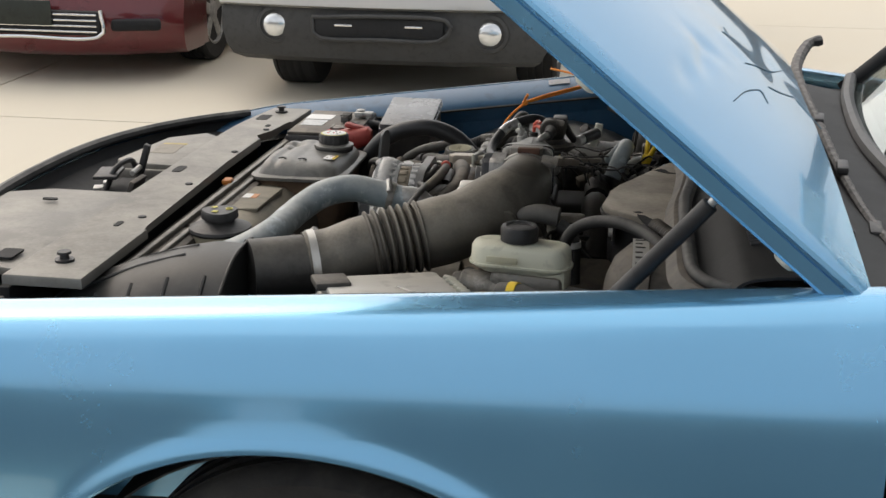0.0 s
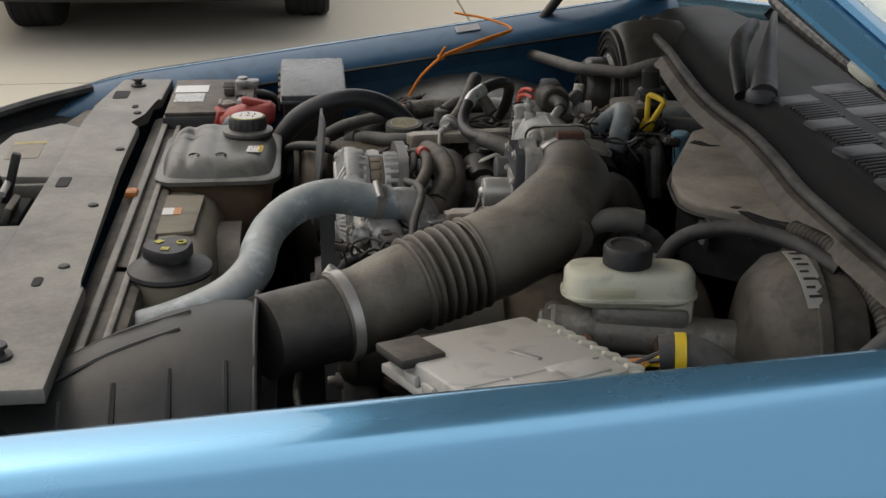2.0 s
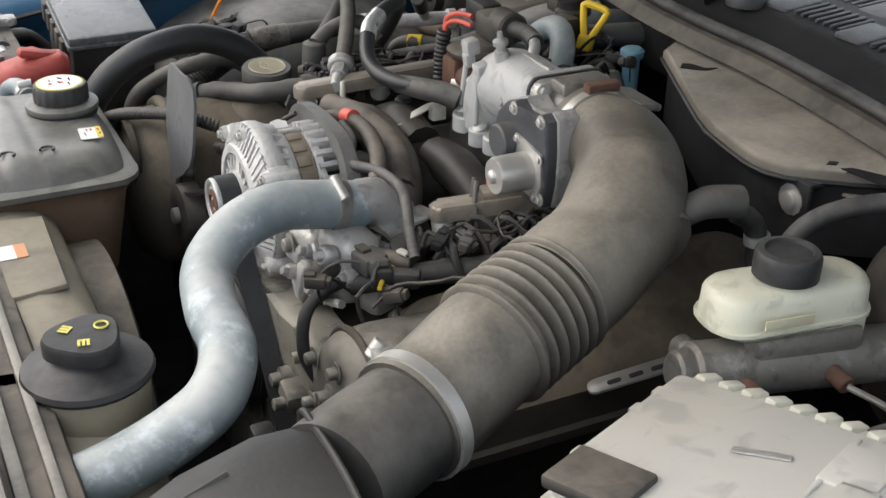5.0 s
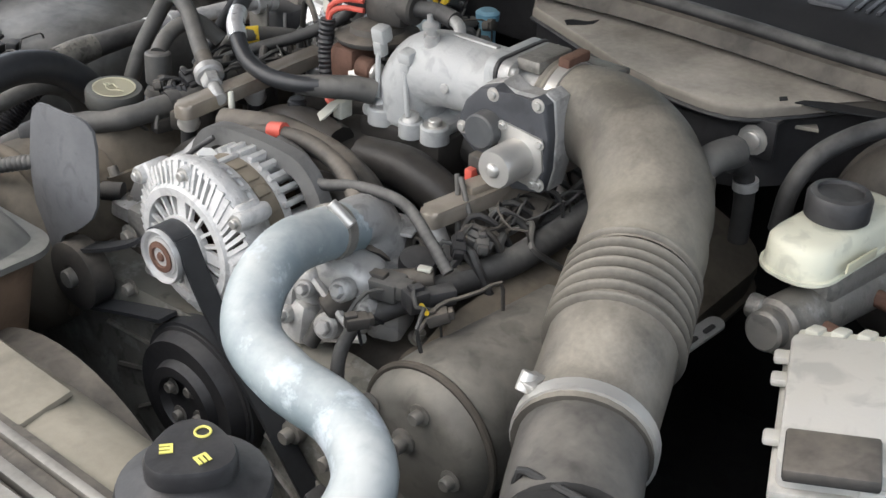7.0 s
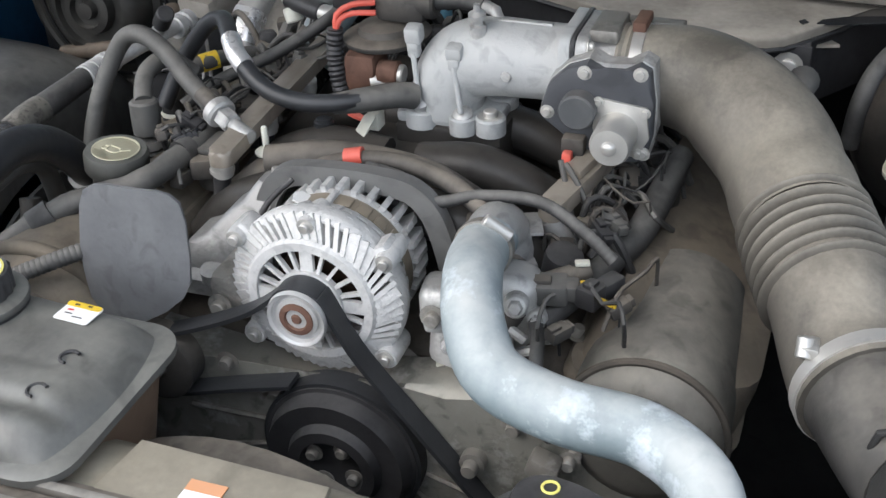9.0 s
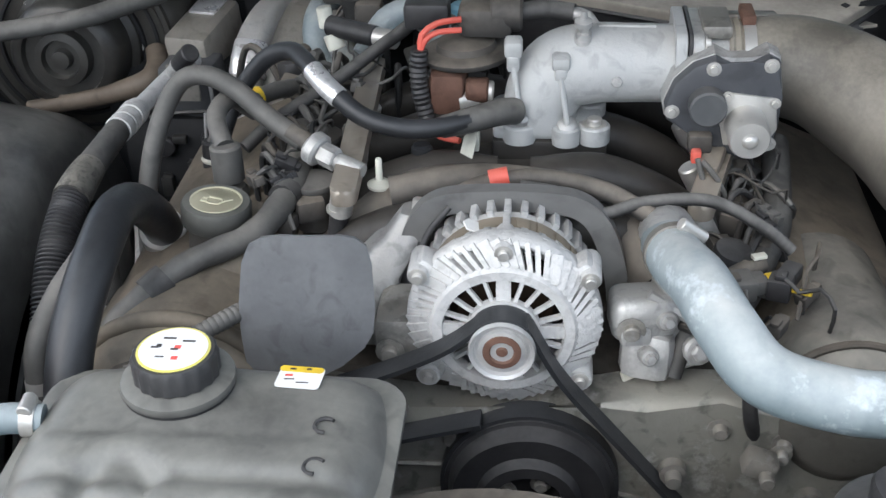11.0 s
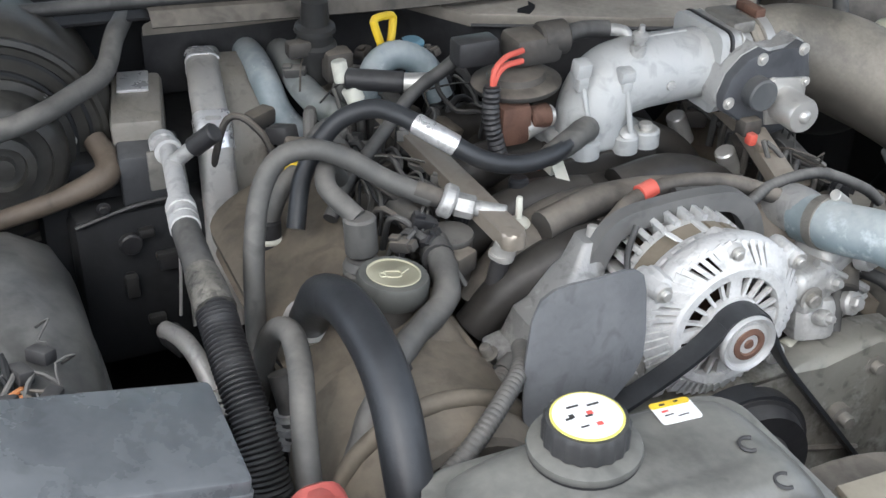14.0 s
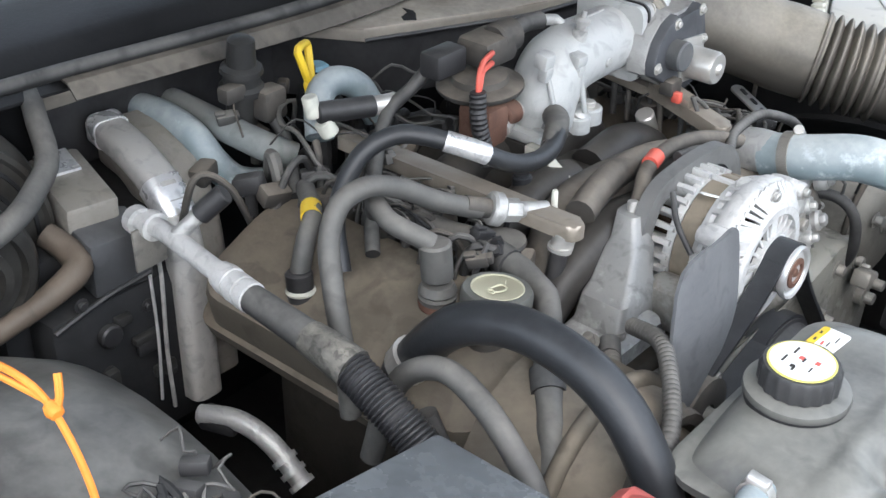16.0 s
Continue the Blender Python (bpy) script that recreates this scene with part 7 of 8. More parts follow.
for k in range(9):
    x, y, z = 0.46 + 0.16 * random.random(), 0.03 + 0.27 * random.random(), 0.80 + 0.03 * random.random()
    part("plug", merge(box(x, y, z, 0.035, 0.022, 0.022, 0.004, (random.uniform(-20, 20), random.uniform(-20, 20), random.uniform(0, 180))), cyl((x, y, z - 0.04), (x, y, z), 0.007)), random.choice((DUSTY_PLASTIC, BLACK_PLASTIC, GREY_HOSE, VALVE_COVER)), back)
side_ = thing("coil_wiring", (0.3, 0.26, 0.76), "looped dusty coil wires over the valve cover edge", "wiring harness")
for k in range(10):
    x = 0.20 + 0.026 * k + random.uniform(-0.008, 0.008)
    y = 0.225 + random.uniform(-0.01, 0.012)
    w = random.uniform(0.02, 0.045)
    part("lead", tube([(x, y, 0.79), (x + 0.2 * w, y + 0.012, 0.825 + random.uniform(0, 0.012)), (x + 0.7 * w, y + 0.03, 0.828 + random.uniform(0, 0.012)), (x + w, y + 0.035, 0.785)], random.choice((0.0026, 0.0036, 0.005)), 8), random.choice((RUBBER, GREY_HOSE, DUSTY_PLASTIC)), side_)
left_ = thing("coil_wiring", (0.3, -0.25, 0.75), "looped dusty coil wires over the valve cover edge", "wiring harness")
for k in range(9):
    x = 0.17 + 0.026 * k + random.uniform(-0.008, 0.008)
    y = -0.215 + random.uniform(-0.01, 0.012)
    w = random.uniform(0.02, 0.045)
    part("lead", tube([(x, y, 0.775), (x + 0.2 * w, y - 0.01, 0.81 + random.uniform(0, 0.01)), (x + 0.7 * w, y - 0.03, 0.80 + random.uniform(0, 0.012)), (x + w, y - 0.045, 0.775)], random.choice((0.0026, 0.0036, 0.0045)), 8), random.choice((RUBBER, GREY_HOSE, DUSTY_PLASTIC)), left_)
for x, y, z, a in ((0.175, -0.205, 0.785, 20), (0.25, -0.235, 0.79, -30), (0.315, -0.24, 0.795, 15), (0.21, -0.25, 0.772, 60)):
    part("plug", merge(box(x, y, z, 0.03, 0.022, 0.02, 0.003, (10, -12, a)), box(x + 0.012, y - 0.004, z + 0.006, 0.014, 0.014, 0.006, 0.001, (10, -12, a))), DUSTY_PLASTIC, left_)

def fine_wires(name, label, at, count, x0, x1, y0, y1, z0, seed, run):
    """Thin wires that wander along the engine, each with a small plug at its end."""
    rnd = random.Random(seed)
    home = thing(name, at, label, "wiring harness")
    for k in range(count):
        x, y, z = rnd.uniform(x0, x1), rnd.uniform(y0, y1), z0 + rnd.uniform(-0.01, 0.012)
        way = rnd.uniform(-0.6, 0.6) + (math.pi if rnd.random() < 0.5 else 0.0)
        q = [(x, y, z - 0.02)]
        for n in range(4):
            way += rnd.uniform(-0.7, 0.7)
            x, y = x + run * math.cos(way), y + 0.7 * run * math.sin(way)
            x, y = min(max(x, x0 - 0.02), x1 + 0.02), min(max(y, y0 - 0.012), y1 + 0.012)
            q.append((x, y, z + rnd.uniform(0.0, 0.016)))
        q.append((x + 0.006, y, z - 0.025))
        part("wire", tube(q, rnd.choice((0.0013, 0.0017, 0.0022, 0.003)), 6, 0.01), rnd.choice((RUBBER, RUBBER, DARK, DUSTY_PLASTIC, GREY_HOSE)), home)
        if k % 3 == 0:
            b = merge(box(0, 0, 0, 0.022, 0.014, 0.013, 0.002), box(0.006, 0, 0.008, 0.012, 0.008, 0.004, 0.001), box(-0.013, 0, 0, 0.006, 0.010, 0.009, 0.001))
            bmesh.ops.transform(b, matrix=pose(x, y, z + 0.004, rnd.uniform(-20, 20), rnd.uniform(-20, 20), rnd.uniform(0, 180)), verts=b.verts)
            part("plug", b, rnd.choice((BLACK_PLASTIC, DUSTY_PLASTIC, GREY_HOSE)), home)
    return home


fine_wires("engine_wiring", "thin dark wires and small plugs along the fuel rail", (0.3, -0.24, 0.77), 9, 0.2, 0.42, -0.265, -0.215, 0.806, 21, 0.03)
fine_wires("engine_wiring", "thin dark wires tangled beside the valve cover", (0.3, 0.21, 0.78), 14, 0.24, 0.46, 0.19, 0.25, 0.832, 22, 0.035)
fine_wires("engine_wiring", "thin dark wires behind the intake elbow", (0.5, 0.12, 0.8), 16, 0.44, 0.6, 0.03, 0.26, 0.85, 23, 0.04)
fine_wires("engine_wiring", "thin dark wires hanging over the timing cover", (0.1, -0.24, 0.74), 6, 0.06, 0.16, -0.29, -0.2, 0.782, 24, 0.025)

# purge valve, vacuum regulator and red wires
egr = thing("vacuum_regulator", (0.38, 0.06, 0.83), "dark round vacuum regulator with a plug", "regulator")
part("diaphragm", lathe([(0.03, -0.008), (0.049, -0.005), (0.051, -0.002), (0.051, 0.001), (0.047, 0.003), (0.034, 0.005), (0.032, 0.012), (0.018, 0.016)], (0.392, 0.056, 0.902), (0, 0.05, 1), 32), DUSTY_PLASTIC, egr)
part("solenoid", merge(box(0.40, 0.035, 0.938, 0.05, 0.06, 0.035, 0.01), cyl((0.395, 0.03, 0.945), (0.395, -0.005, 0.945), 0.02)), DUSTY_PLASTIC, egr)
part("plug", box(0.41, 0.10, 0.938, 0.03, 0.05, 0.03, 0.005), BLACK_PLASTIC, egr)
part("stub_hose", tube([(0.395, 0.0, 0.945), (0.40, -0.03, 0.947), (0.395, -0.06, 0.945)], 0.0105, 12), RUBBER, egr)
part("bent_pipe", tube([(0.395, -0.055, 0.945), (0.385, -0.075, 0.944), (0.37, -0.085, 0.925)], 0.007, 10), ALU, egr)
part("bracket", merge(box(0.37, 0.075, 0.868, 0.05, 0.04, 0.05, 0.01), cyl((0.36, 0.055, 0.87), (0.36, 0.03, 0.87), 0.014)), RUST, egr)
part("steel_cuff", cyl((0.36, 0.05, 0.87), (0.36, 0.025, 0.868), 0.012), ZINC, egr)
wires = thing("red_wires", (0.35, 0.1, 0.83), "red wires in a black spiral sleeve", "wiring")
part("sleeve", tube([(0.345, 0.095, 0.83), (0.352, 0.105, 0.88), (0.356, 0.104, 0.918)], 0.0095, 12, 0.0018, lambda s: 1 + 0.09 * math.sin(s * 2 * math.pi / 0.006)), BLACK_PLASTIC, wires)
for k in range(2):
    part("wire", tube([(0.356, 0.103, 0.915), (0.357, 0.101 - 0.003 * k, 0.934 - 0.006 * k), (0.365, 0.085, 0.944 - 0.01 * k), (0.372, 0.06, 0.946 - 0.012 * k)], 0.0034, 8), PINK_RED, wires)
    part("wire", tube([(0.345, 0.095, 0.832), (0.33, 0.082 - 0.008 * k, 0.828), (0.32, 0.06, 0.828)], 0.0034, 8), PINK_RED, wires)
loom2 = thing("front_wiring", (0.1, -0.05, 0.8), "dusty black wiring loom with red tape over the alternator", "wiring harness")
part("main_loom", tube([(0.12, 0.135, 0.775), (0.145, 0.105, 0.815), (0.165, 0.06, 0.84), (0.18, 0.025, 0.853), (0.185, -0.03, 0.858), (0.175, -0.09, 0.85), (0.15, -0.14, 0.835)], [0.011, 0.0105, 0.0095, 0.009, 0.0095, 0.010, 0.009], 12), DUSTY_PLASTIC, loom2)
part("red_tape", tube([(0.181, 0.02, 0.857), (0.184, 0.002, 0.860)], 0.0098, 14), PINK_RED, loom2, "red tape band")
part("branch", tube([(0.165, -0.01, 0.86), (0.16, -0.05, 0.855), (0.145, -0.085, 0.843), (0.16, -0.13, 0.848), (0.16, -0.19, 0.85), (0.145, -0.24, 0.83), (0.14, -0.265, 0.81)], 0.0062, 12, 0.0018, lambda s: 1 + 0.03 * math.sin(s * 2 * math.pi / 0.006)), RUBBER, loom2)
part("branch", tube([(0.13, 0.055, 0.855), (0.11, 0.075, 0.835), (0.085, 0.083, 0.81)], 0.0032, 10), BLACK_PLASTIC, loom2)
part("branch", tube([(0.25, -0.19, 0.845), (0.24, -0.205, 0.83), (0.235, -0.22, 0.80), (0.22, -0.225, 0.785)], 0.003, 8), GREY_HOSE, loom2)
part("branch", tube([(0.25, -0.185, 0.848), (0.235, -0.20, 0.80), (0.21, -0.215, 0.76), (0.19, -0.22, 0.75)], 0.003, 8), GREY_HOSE, loom2)
for k in range(3):
    part("yellow_wire", tube([(0.13, -0.004 + 0.004 * k, 0.85), (0.12, 0.0 + 0.003 * k, 0.852), (0.105, 0.004 * k, 0.845)], 0.0016, 6), YELLOW, loom2)
part("connector", merge(box(0.128, -0.262, 0.788, 0.036, 0.018, 0.018, 0.003, (0, 0, -30)), box(0.108, -0.252, 0.79, 0.022, 0.022, 0.022, 0.003, (0, 0, -20)), box(0.108, -0.252, 0.803, 0.014, 0.01, 0.005, 0.001, (0, 0, -20))), BLACK_PLASTIC, loom2)
part("sensor_barrel", merge(lathe([(0.019, 0), (0.0195, 0.022), (0.018, 0.027), (0.01, 0.029), (0.001, 0.029)], (0.158, -0.21, 0.775), (-0.15, -0.2, 1), 24), box(0.145, -0.229, 0.79, 0.018, 0.016, 0.02, 0.003, (0, 0, 20))), BLACK_PLASTIC, loom2, "black sensor barrel")
part("sensor_clip", box(0.14, -0.236, 0.803, 0.008, 0.014, 0.004, 0.001, (0, 0, 20)), GREEN_WHITE, loom2, "pale clip")
part("yellow_tip", cyl((0.104, -0.262, 0.79), (0.094, -0.278, 0.792), 0.0025), YELLOW, loom2, "yellow wire end")
part("side_loom", tube([(0.09, -0.21, 0.76), (0.133, -0.232, 0.772), (0.189, -0.252, 0.777), (0.234, -0.268, 0.78), (0.30, -0.277, 0.787), (0.38, -0.285, 0.80)], [0.010, 0.013, 0.0145, 0.0155, 0.0155, 0.015], 14, 0.01), RUBBER, loom2)
part("side_branch", tube([(0.045, -0.235, 0.66), (0.03, -0.225, 0.70), (0.035, -0.22, 0.745), (0.06, -0.215, 0.765), (0.10, -0.20, 0.765)], 0.007, 10), RUBBER, loom2)
solid("steel_strap", merge(flat_bar((0.258, 0.054, 0.816), (0.31, 0.046, 0.842), 0.014, 0.0025), box(0.318, 0.045, 0.832, 0.02, 0.014, 0.022, 0.002)), GREEN_WHITE, "short pale metal strap on the manifold", "strap")
solid("white_tube", cyl((0.075, -0.11, 0.70), (0.083, -0.155, 0.703), 0.0095), GREEN_WHITE, "short white plastic sleeve by the belt", "sleeve")

sensor = thing("cam_sensor", (-0.02, -0.25, 0.6), "small black sensor with wiring on the timing cover", "sensor")
part("body", merge(box(0.012, -0.235, 0.66, 0.024, 0.03, 0.022, 0.004, (20, 0, 0)), cyl((0.005, -0.24, 0.655), (-0.012, -0.24, 0.655), 0.007)), ALU_DIRTY, sensor)
part("plug", box(-0.03, -0.25, 0.62, 0.025, 0.022, 0.045, 0.005, (15, 0, 0)), BLACK_PLASTIC, sensor)
part("lead", tube([(-0.03, -0.252, 0.60), (-0.035, -0.265, 0.57), (-0.03, -0.31, 0.56), (-0.02, -0.36, 0.58)], 0.006, 8), RUBBER, sensor)

# ---- firewall equipment ----
LID_GREY = surface("slate_case_plastic", (0.05, 0.052, 0.056), 0.45, 0, 0.35, (0.2, 0.2, 0.2), 60, 10, 0.06)
heater = thing("heater_case", (0.68, 0.4, 0.6), "black heater case partly wrapped in foil", "heater case")
part("case", box(0.70, 0.44, 0.66, 0.17, 0.26, 0.24, 0.015), DARK, heater)
FOIL_WORN = surface("dusty_foil_blanket", (0.30, 0.28, 0.25), 0.4, 0.2, 0.6, (0.22, 0.2, 0.165), 70, 18, 0.9, 0.35)
part("foil_box", box(0.665, 0.432, 0.80, 0.115, 0.062, 0.07, 0.008, (0, -8, -12)), FOIL_WORN, heater, "dusty silver foil insulation")
part("foil_fleck", box(0.69, 0.43, 0.8405, 0.045, 0.038, 0.004, 0.001, (0, -8, -12)), FOIL, heater)
part("case_top", box(0.60, 0.436, 0.765, 0.06, 0.072, 0.07, 0.006, (0, -4, -8)), LID_GREY, heater, "slate grey case top")
for q, r, mt in (([(0.566, 0.405, 0.80), (0.56, 0.402, 0.74), (0.556, 0.41, 0.64), (0.552, 0.412, 0.56)], 0.0026, ALU), ([(0.562, 0.415, 0.74), (0.555, 0.42, 0.66), (0.552, 0.428, 0.58)], 0.002, STEEL)):
    part("case_rod", tube(q, r, 7), mt, heater)
for x, y, z, a, b, c in ((0.565, 0.455, 0.70, 0.012, 0.02, 0.012), (0.563, 0.43, 0.665, 0.012, 0.035, 0.01), (0.564, 0.48, 0.63, 0.014, 0.016, 0.03), (0.565, 0.41, 0.61, 0.01, 0.03, 0.014), (0.565, 0.455, 0.575, 0.012, 0.022, 0.012)):
    part("case_bracket", box(x, y, z, a, b, c, 0.003), AIRBOX_PLASTIC, heater)


def flat_duct(points, w, h, r=0.012):
    """A duct of rounded oblong section along a smooth line, w across y."""
    line, rings = spline(points, 0.015), []
    for i, q in enumerate(line):
        t = (line[min(i + 1, len(line) - 1)] - line[max(i - 1, 0)]).normalized()
        side = Vector((0, 1, 0)) - t * t.y
        side.normalize()
        n = t.cross(side)
        rings.append([q + a * side + b * n for a, b in rounded(w, h, r, 5)])
    return loft(rings)


DUCT_PATH = [(0.735, 0.332, 0.832), (0.66, 0.347, 0.829), (0.602, 0.356, 0.808), (0.575, 0.360, 0.765), (0.566, 0.362, 0.70), (0.562, 0.364, 0.55)]
part("foil_duct", flat_duct(DUCT_PATH, 0.042, 0.036), surface("grey_foil_blanket", (0.46, 0.45, 0.43), 0.42, 0.2, 0.45, (0.34, 0.32, 0.28), 60, 20, 0.9), heater, "dusty grey foil-wrapped duct")
part("foil_patch", flat_duct([(0.612, 0.3545, 0.813), (0.595, 0.3565, 0.80), (0.583, 0.3585, 0.783)], 0.045, 0.039), FOIL, heater, "bright foil patch")
part("foil_end", flat_duct([(0.745, 0.330, 0.833), (0.722, 0.3345, 0.832)], 0.045, 0.039), FOIL, heater)
part("side_duct", flat_duct([(0.74, 0.305, 0.812), (0.68, 0.315, 0.808), (0.625, 0.325, 0.775), (0.605, 0.33, 0.70), (0.60, 0.332, 0.55)], 0.075, 0.06), FOIL_WORN, heater)
part("lower_case", box(0.60, 0.44, 0.62, 0.06, 0.2, 0.22, 0.02), DARK, heater)
part("seam_trim", tube([(0.568, 0.535, 0.72), (0.568, 0.47, 0.735), (0.568, 0.41, 0.74)], 0.003, 6, 0.02), BLACK_PLASTIC, heater)
part("latch", merge(box(0.562, 0.43, 0.655, 0.01, 0.03, 0.02, 0.003), cyl((0.568, 0.475, 0.69), (0.556, 0.475, 0.69), 0.014)), BLACK_PLASTIC, heater)
for y, z in ((0.42, 0.7), (0.48, 0.64), (0.5, 0.74), (0.4, 0.6)):
    part("case_screw", bolt((0.568, y, z), (-1, 0, 0), 0.005, 0.006), BLACK_PLASTIC, heater)
blower = thing("blower_motor", (0.62, 0.61, 0.7), "dusty black blower motor with pipe", "blower motor")
part("housing", box(0.70, 0.62, 0.68, 0.11, 0.27, 0.2, 0.03), DARK, blower)
part("motor", lathe([(0.09, 0), (0.087, 0.03), (0.078, 0.036), (0.075, 0.07), (0.066, 0.08), (0.056, 0.082), (0.054, 0.072), (0.038, 0.072), (0.036, 0.088), (0.026, 0.09), (0.024, 0.08), (0.014, 0.08), (0.012, 0.092), (0.004, 0.093)], (0.66, 0.60, 0.80), (-1, 0, 0.1), 40), surface("dusty_motor_case", (0.03, 0.029, 0.027), 0.35, 0.2, 0.5, (0.13, 0.125, 0.11)), blower)
for k in range(8):
    a = 2 * math.pi * k / 8
    part("flange_screw", bolt((0.638, 0.60 + 0.083 * math.cos(a), 0.80 + 0.083 * math.sin(a)), (-1, 0, 0), 0.004, 0.004), ZINC, blower)
part("drain_pipe", tube([(0.63, 0.492, 0.80), (0.605, 0.484, 0.787), (0.578, 0.49, 0.778), (0.572, 0.53, 0.765), (0.575, 0.576, 0.752), (0.58, 0.66, 0.735)], [0.014, 0.016, 0.0125, 0.0115, 0.011], 12), surface("brown_plastic_pipe", (0.09, 0.072, 0.055), 0.55, 0, 0.5, (0.22, 0.18, 0.14)), blower)
part("scroll_cover", lathe([(0.155, -0.15), (0.158, -0.08), (0.154, -0.04), (0.146, -0.018), (0.139, -0.012), (0.139, -0.002), (0.133, 0.0), (0.129, -0.004)], (0.64, 0.61, 0.80), (-1, 0, 0), 56), surface("dusty_scroll_plastic", (0.025, 0.024, 0.022), 0.42, 0, 0.55, (0.13, 0.12, 0.1), 70, 6, 0.2), blower, "dusty rounded black scroll cover")
part("scroll_face", lathe([(0.134, -0.008), (0.122, -0.008), (0.121, -0.001), (0.117, -0.001), (0.116, -0.008), (0.103, -0.008), (0.102, 0.002), (0.098, 0.002), (0.097, -0.008), (0.06, -0.008)], (0.64, 0.61, 0.80), (-1, 0, 0), 48), DARK, blower, "black ribbed scroll face")
part("loom", tube([(0.50, 0.86, 0.84), (0.535, 0.70, 0.855), (0.56, 0.57, 0.868), (0.60, 0.505, 0.876), (0.64, 0.468, 0.88), (0.69, 0.445, 0.90), (0.74, 0.42, 0.912)], 0.0125, 14), GREY_HOSE, blower, "dusty grey wiring loom")

h1 = thing("heater_pipe", (0.7, 0.26, 0.75), "chalky blue-grey heater hose from the firewall", "hose", "heater hoses")
part("hose_wall", tube([(0.83, 0.268, 0.812), (0.78, 0.268, 0.828), (0.71, 0.271, 0.838), (0.65, 0.274, 0.832), (0.622, 0.268, 0.803), (0.607, 0.25, 0.778), (0.59, 0.22, 0.768), (0.575, 0.19, 0.775)], 0.0185, 16), BLUE_HOSE, h1)
part("clamp", tube([(0.80, 0.268, 0.8225), (0.788, 0.268, 0.826)], 0.0205, 16, 0.003), DUSTY_PLASTIC, h1)
h2 = thing("heater_pipe", (0.72, 0.22, 0.75), "dusty grey heater hose from the firewall", "hose", "heater hoses")
part("hose_wall", tube([(0.83, 0.223, 0.812), (0.76, 0.224, 0.826), (0.69, 0.23, 0.83), (0.62, 0.236, 0.832), (0.575, 0.228, 0.825), (0.55, 0.205, 0.81)], 0.0175, 16), surface("grey_heater_hose", (0.22, 0.24, 0.24), 0.7, 0, 0.6, (0.3, 0.29, 0.26)), h2)
part("clamp", tube([(0.79, 0.2235, 0.8205), (0.778, 0.2237, 0.823)], 0.0195, 16, 0.003), DUSTY_PLASTIC, h2)
solid("coolant_hose", tube([(0.52, 0.19, 0.84), (0.545, 0.165, 0.875), (0.55, 0.135, 0.885), (0.54, 0.105, 0.87), (0.525, 0.09, 0.83)], 0.0175, 14), BLUE_HOSE, "chalky blue coolant hose loop", "hose")
sn = thing("pressure_sensor", (0.47, 0.2, 0.86), "black sensor with white cap and bright tip", "sensor")
part("body", cyl((0.485, 0.225, 0.894), (0.455, 0.165, 0.892), 0.0125), BLACK_PLASTIC, sn)
part("tip", cyl((0.456, 0.167, 0.892), (0.445, 0.14, 0.892), 0.011), ZINC, sn)
part("white_cap", merge(cyl((0.487, 0.228, 0.89), (0.49, 0.231, 0.915), 0.009), cyl((0.48, 0.222, 0.885), (0.475, 0.215, 0.868), 0.011)), GREEN_WHITE, sn)
dip = thing("dipstick_handle", (0.6, 0.13, 0.84), "yellow plastic dipstick pull handle", "dipstick")
YM = pose(0.602, 0.131, 0.89, 0, 15, 0) @ pose(0, 0, 0, 90, 0, -60)
b = merge(*[tube([Vector(p) for p in ((-0.006, -0.02, 0), (-0.017, 0.012, 0), (-0.016, 0.022, 0), (0.016, 0.022, 0), (0.017, 0.012, 0), (0.006, -0.02, 0))], 0.0052, 8, 0.004)], box(0, -0.03, 0, 0.024, 0.022, 0.014, 0.004))
bmesh.ops.transform(b, matrix=YM, verts=b.verts)
part("handle", b, YELLOW, dip)
part("tube", tube([(0.605, 0.131, 0.86), (0.62, 0.135, 0.80), (0.64, 0.14, 0.70)], 0.009, 10), DARK, dip)
solid("blue_cap", merge(lathe([(0.016, 0), (0.017, 0.01), (0.012, 0.014)], (0.64, 0.08, 0.85), (0, 0, 1), 18), cyl((0.64, 0.08, 0.80), (0.64, 0.08, 0.85), 0.012)), surface("pale_blue_cap", (0.2, 0.42, 0.55), 0.5, 0, 0.3), "small pale blue plastic cap at the firewall", "cap")
vac = thing("cowl_connector", (0.62, 0.25, 0.86), "dark cluster of connectors under the cowl", "connector")
part("tower", lathe([(0.018, -0.05), (0.019, 0.0), (0.027, 0.004), (0.027, 0.012), (0.022, 0.016), (0.022, 0.028), (0.026, 0.03), (0.025, 0.036), (0.018, 0.04), (0.016, 0.07), (0.01, 0.074)], (0.625, 0.215, 0.872), (-0.1, 0, 1), 20), AIRBOX_PLASTIC, vac, "dark stepped valve tower")
part("block", merge(box(0.60, 0.195, 0.862, 0.03, 0.035, 0.04, 0.006), box(0.612, 0.24, 0.885, 0.02, 0.03, 0.02, 0.004)), DUSTY_PLASTIC, vac)
part("lead", tube([(0.605, 0.2, 0.86), (0.58, 0.195, 0.83), (0.55, 0.21, 0.80), (0.52, 0.235, 0.81), (0.49, 0.26, 0.80)], 0.0085, 10), RUBBER, vac)
cross = solid("vacuum_line", tube([(0.42, 0.105, 0.935), (0.43, 0.13, 0.91), (0.44, 0.16, 0.885), (0.41, 0.21, 0.855), (0.36, 0.27, 0.83), (0.33, 0.30, 0.81)], 0.008, 10), RUBBER, "thin dusty vacuum line over the intake", "hose")
bolt_plate = thing("cowl_mount", (0.49, -0.4, 0.8), "black mounting tab with a plated bolt", "bracket")
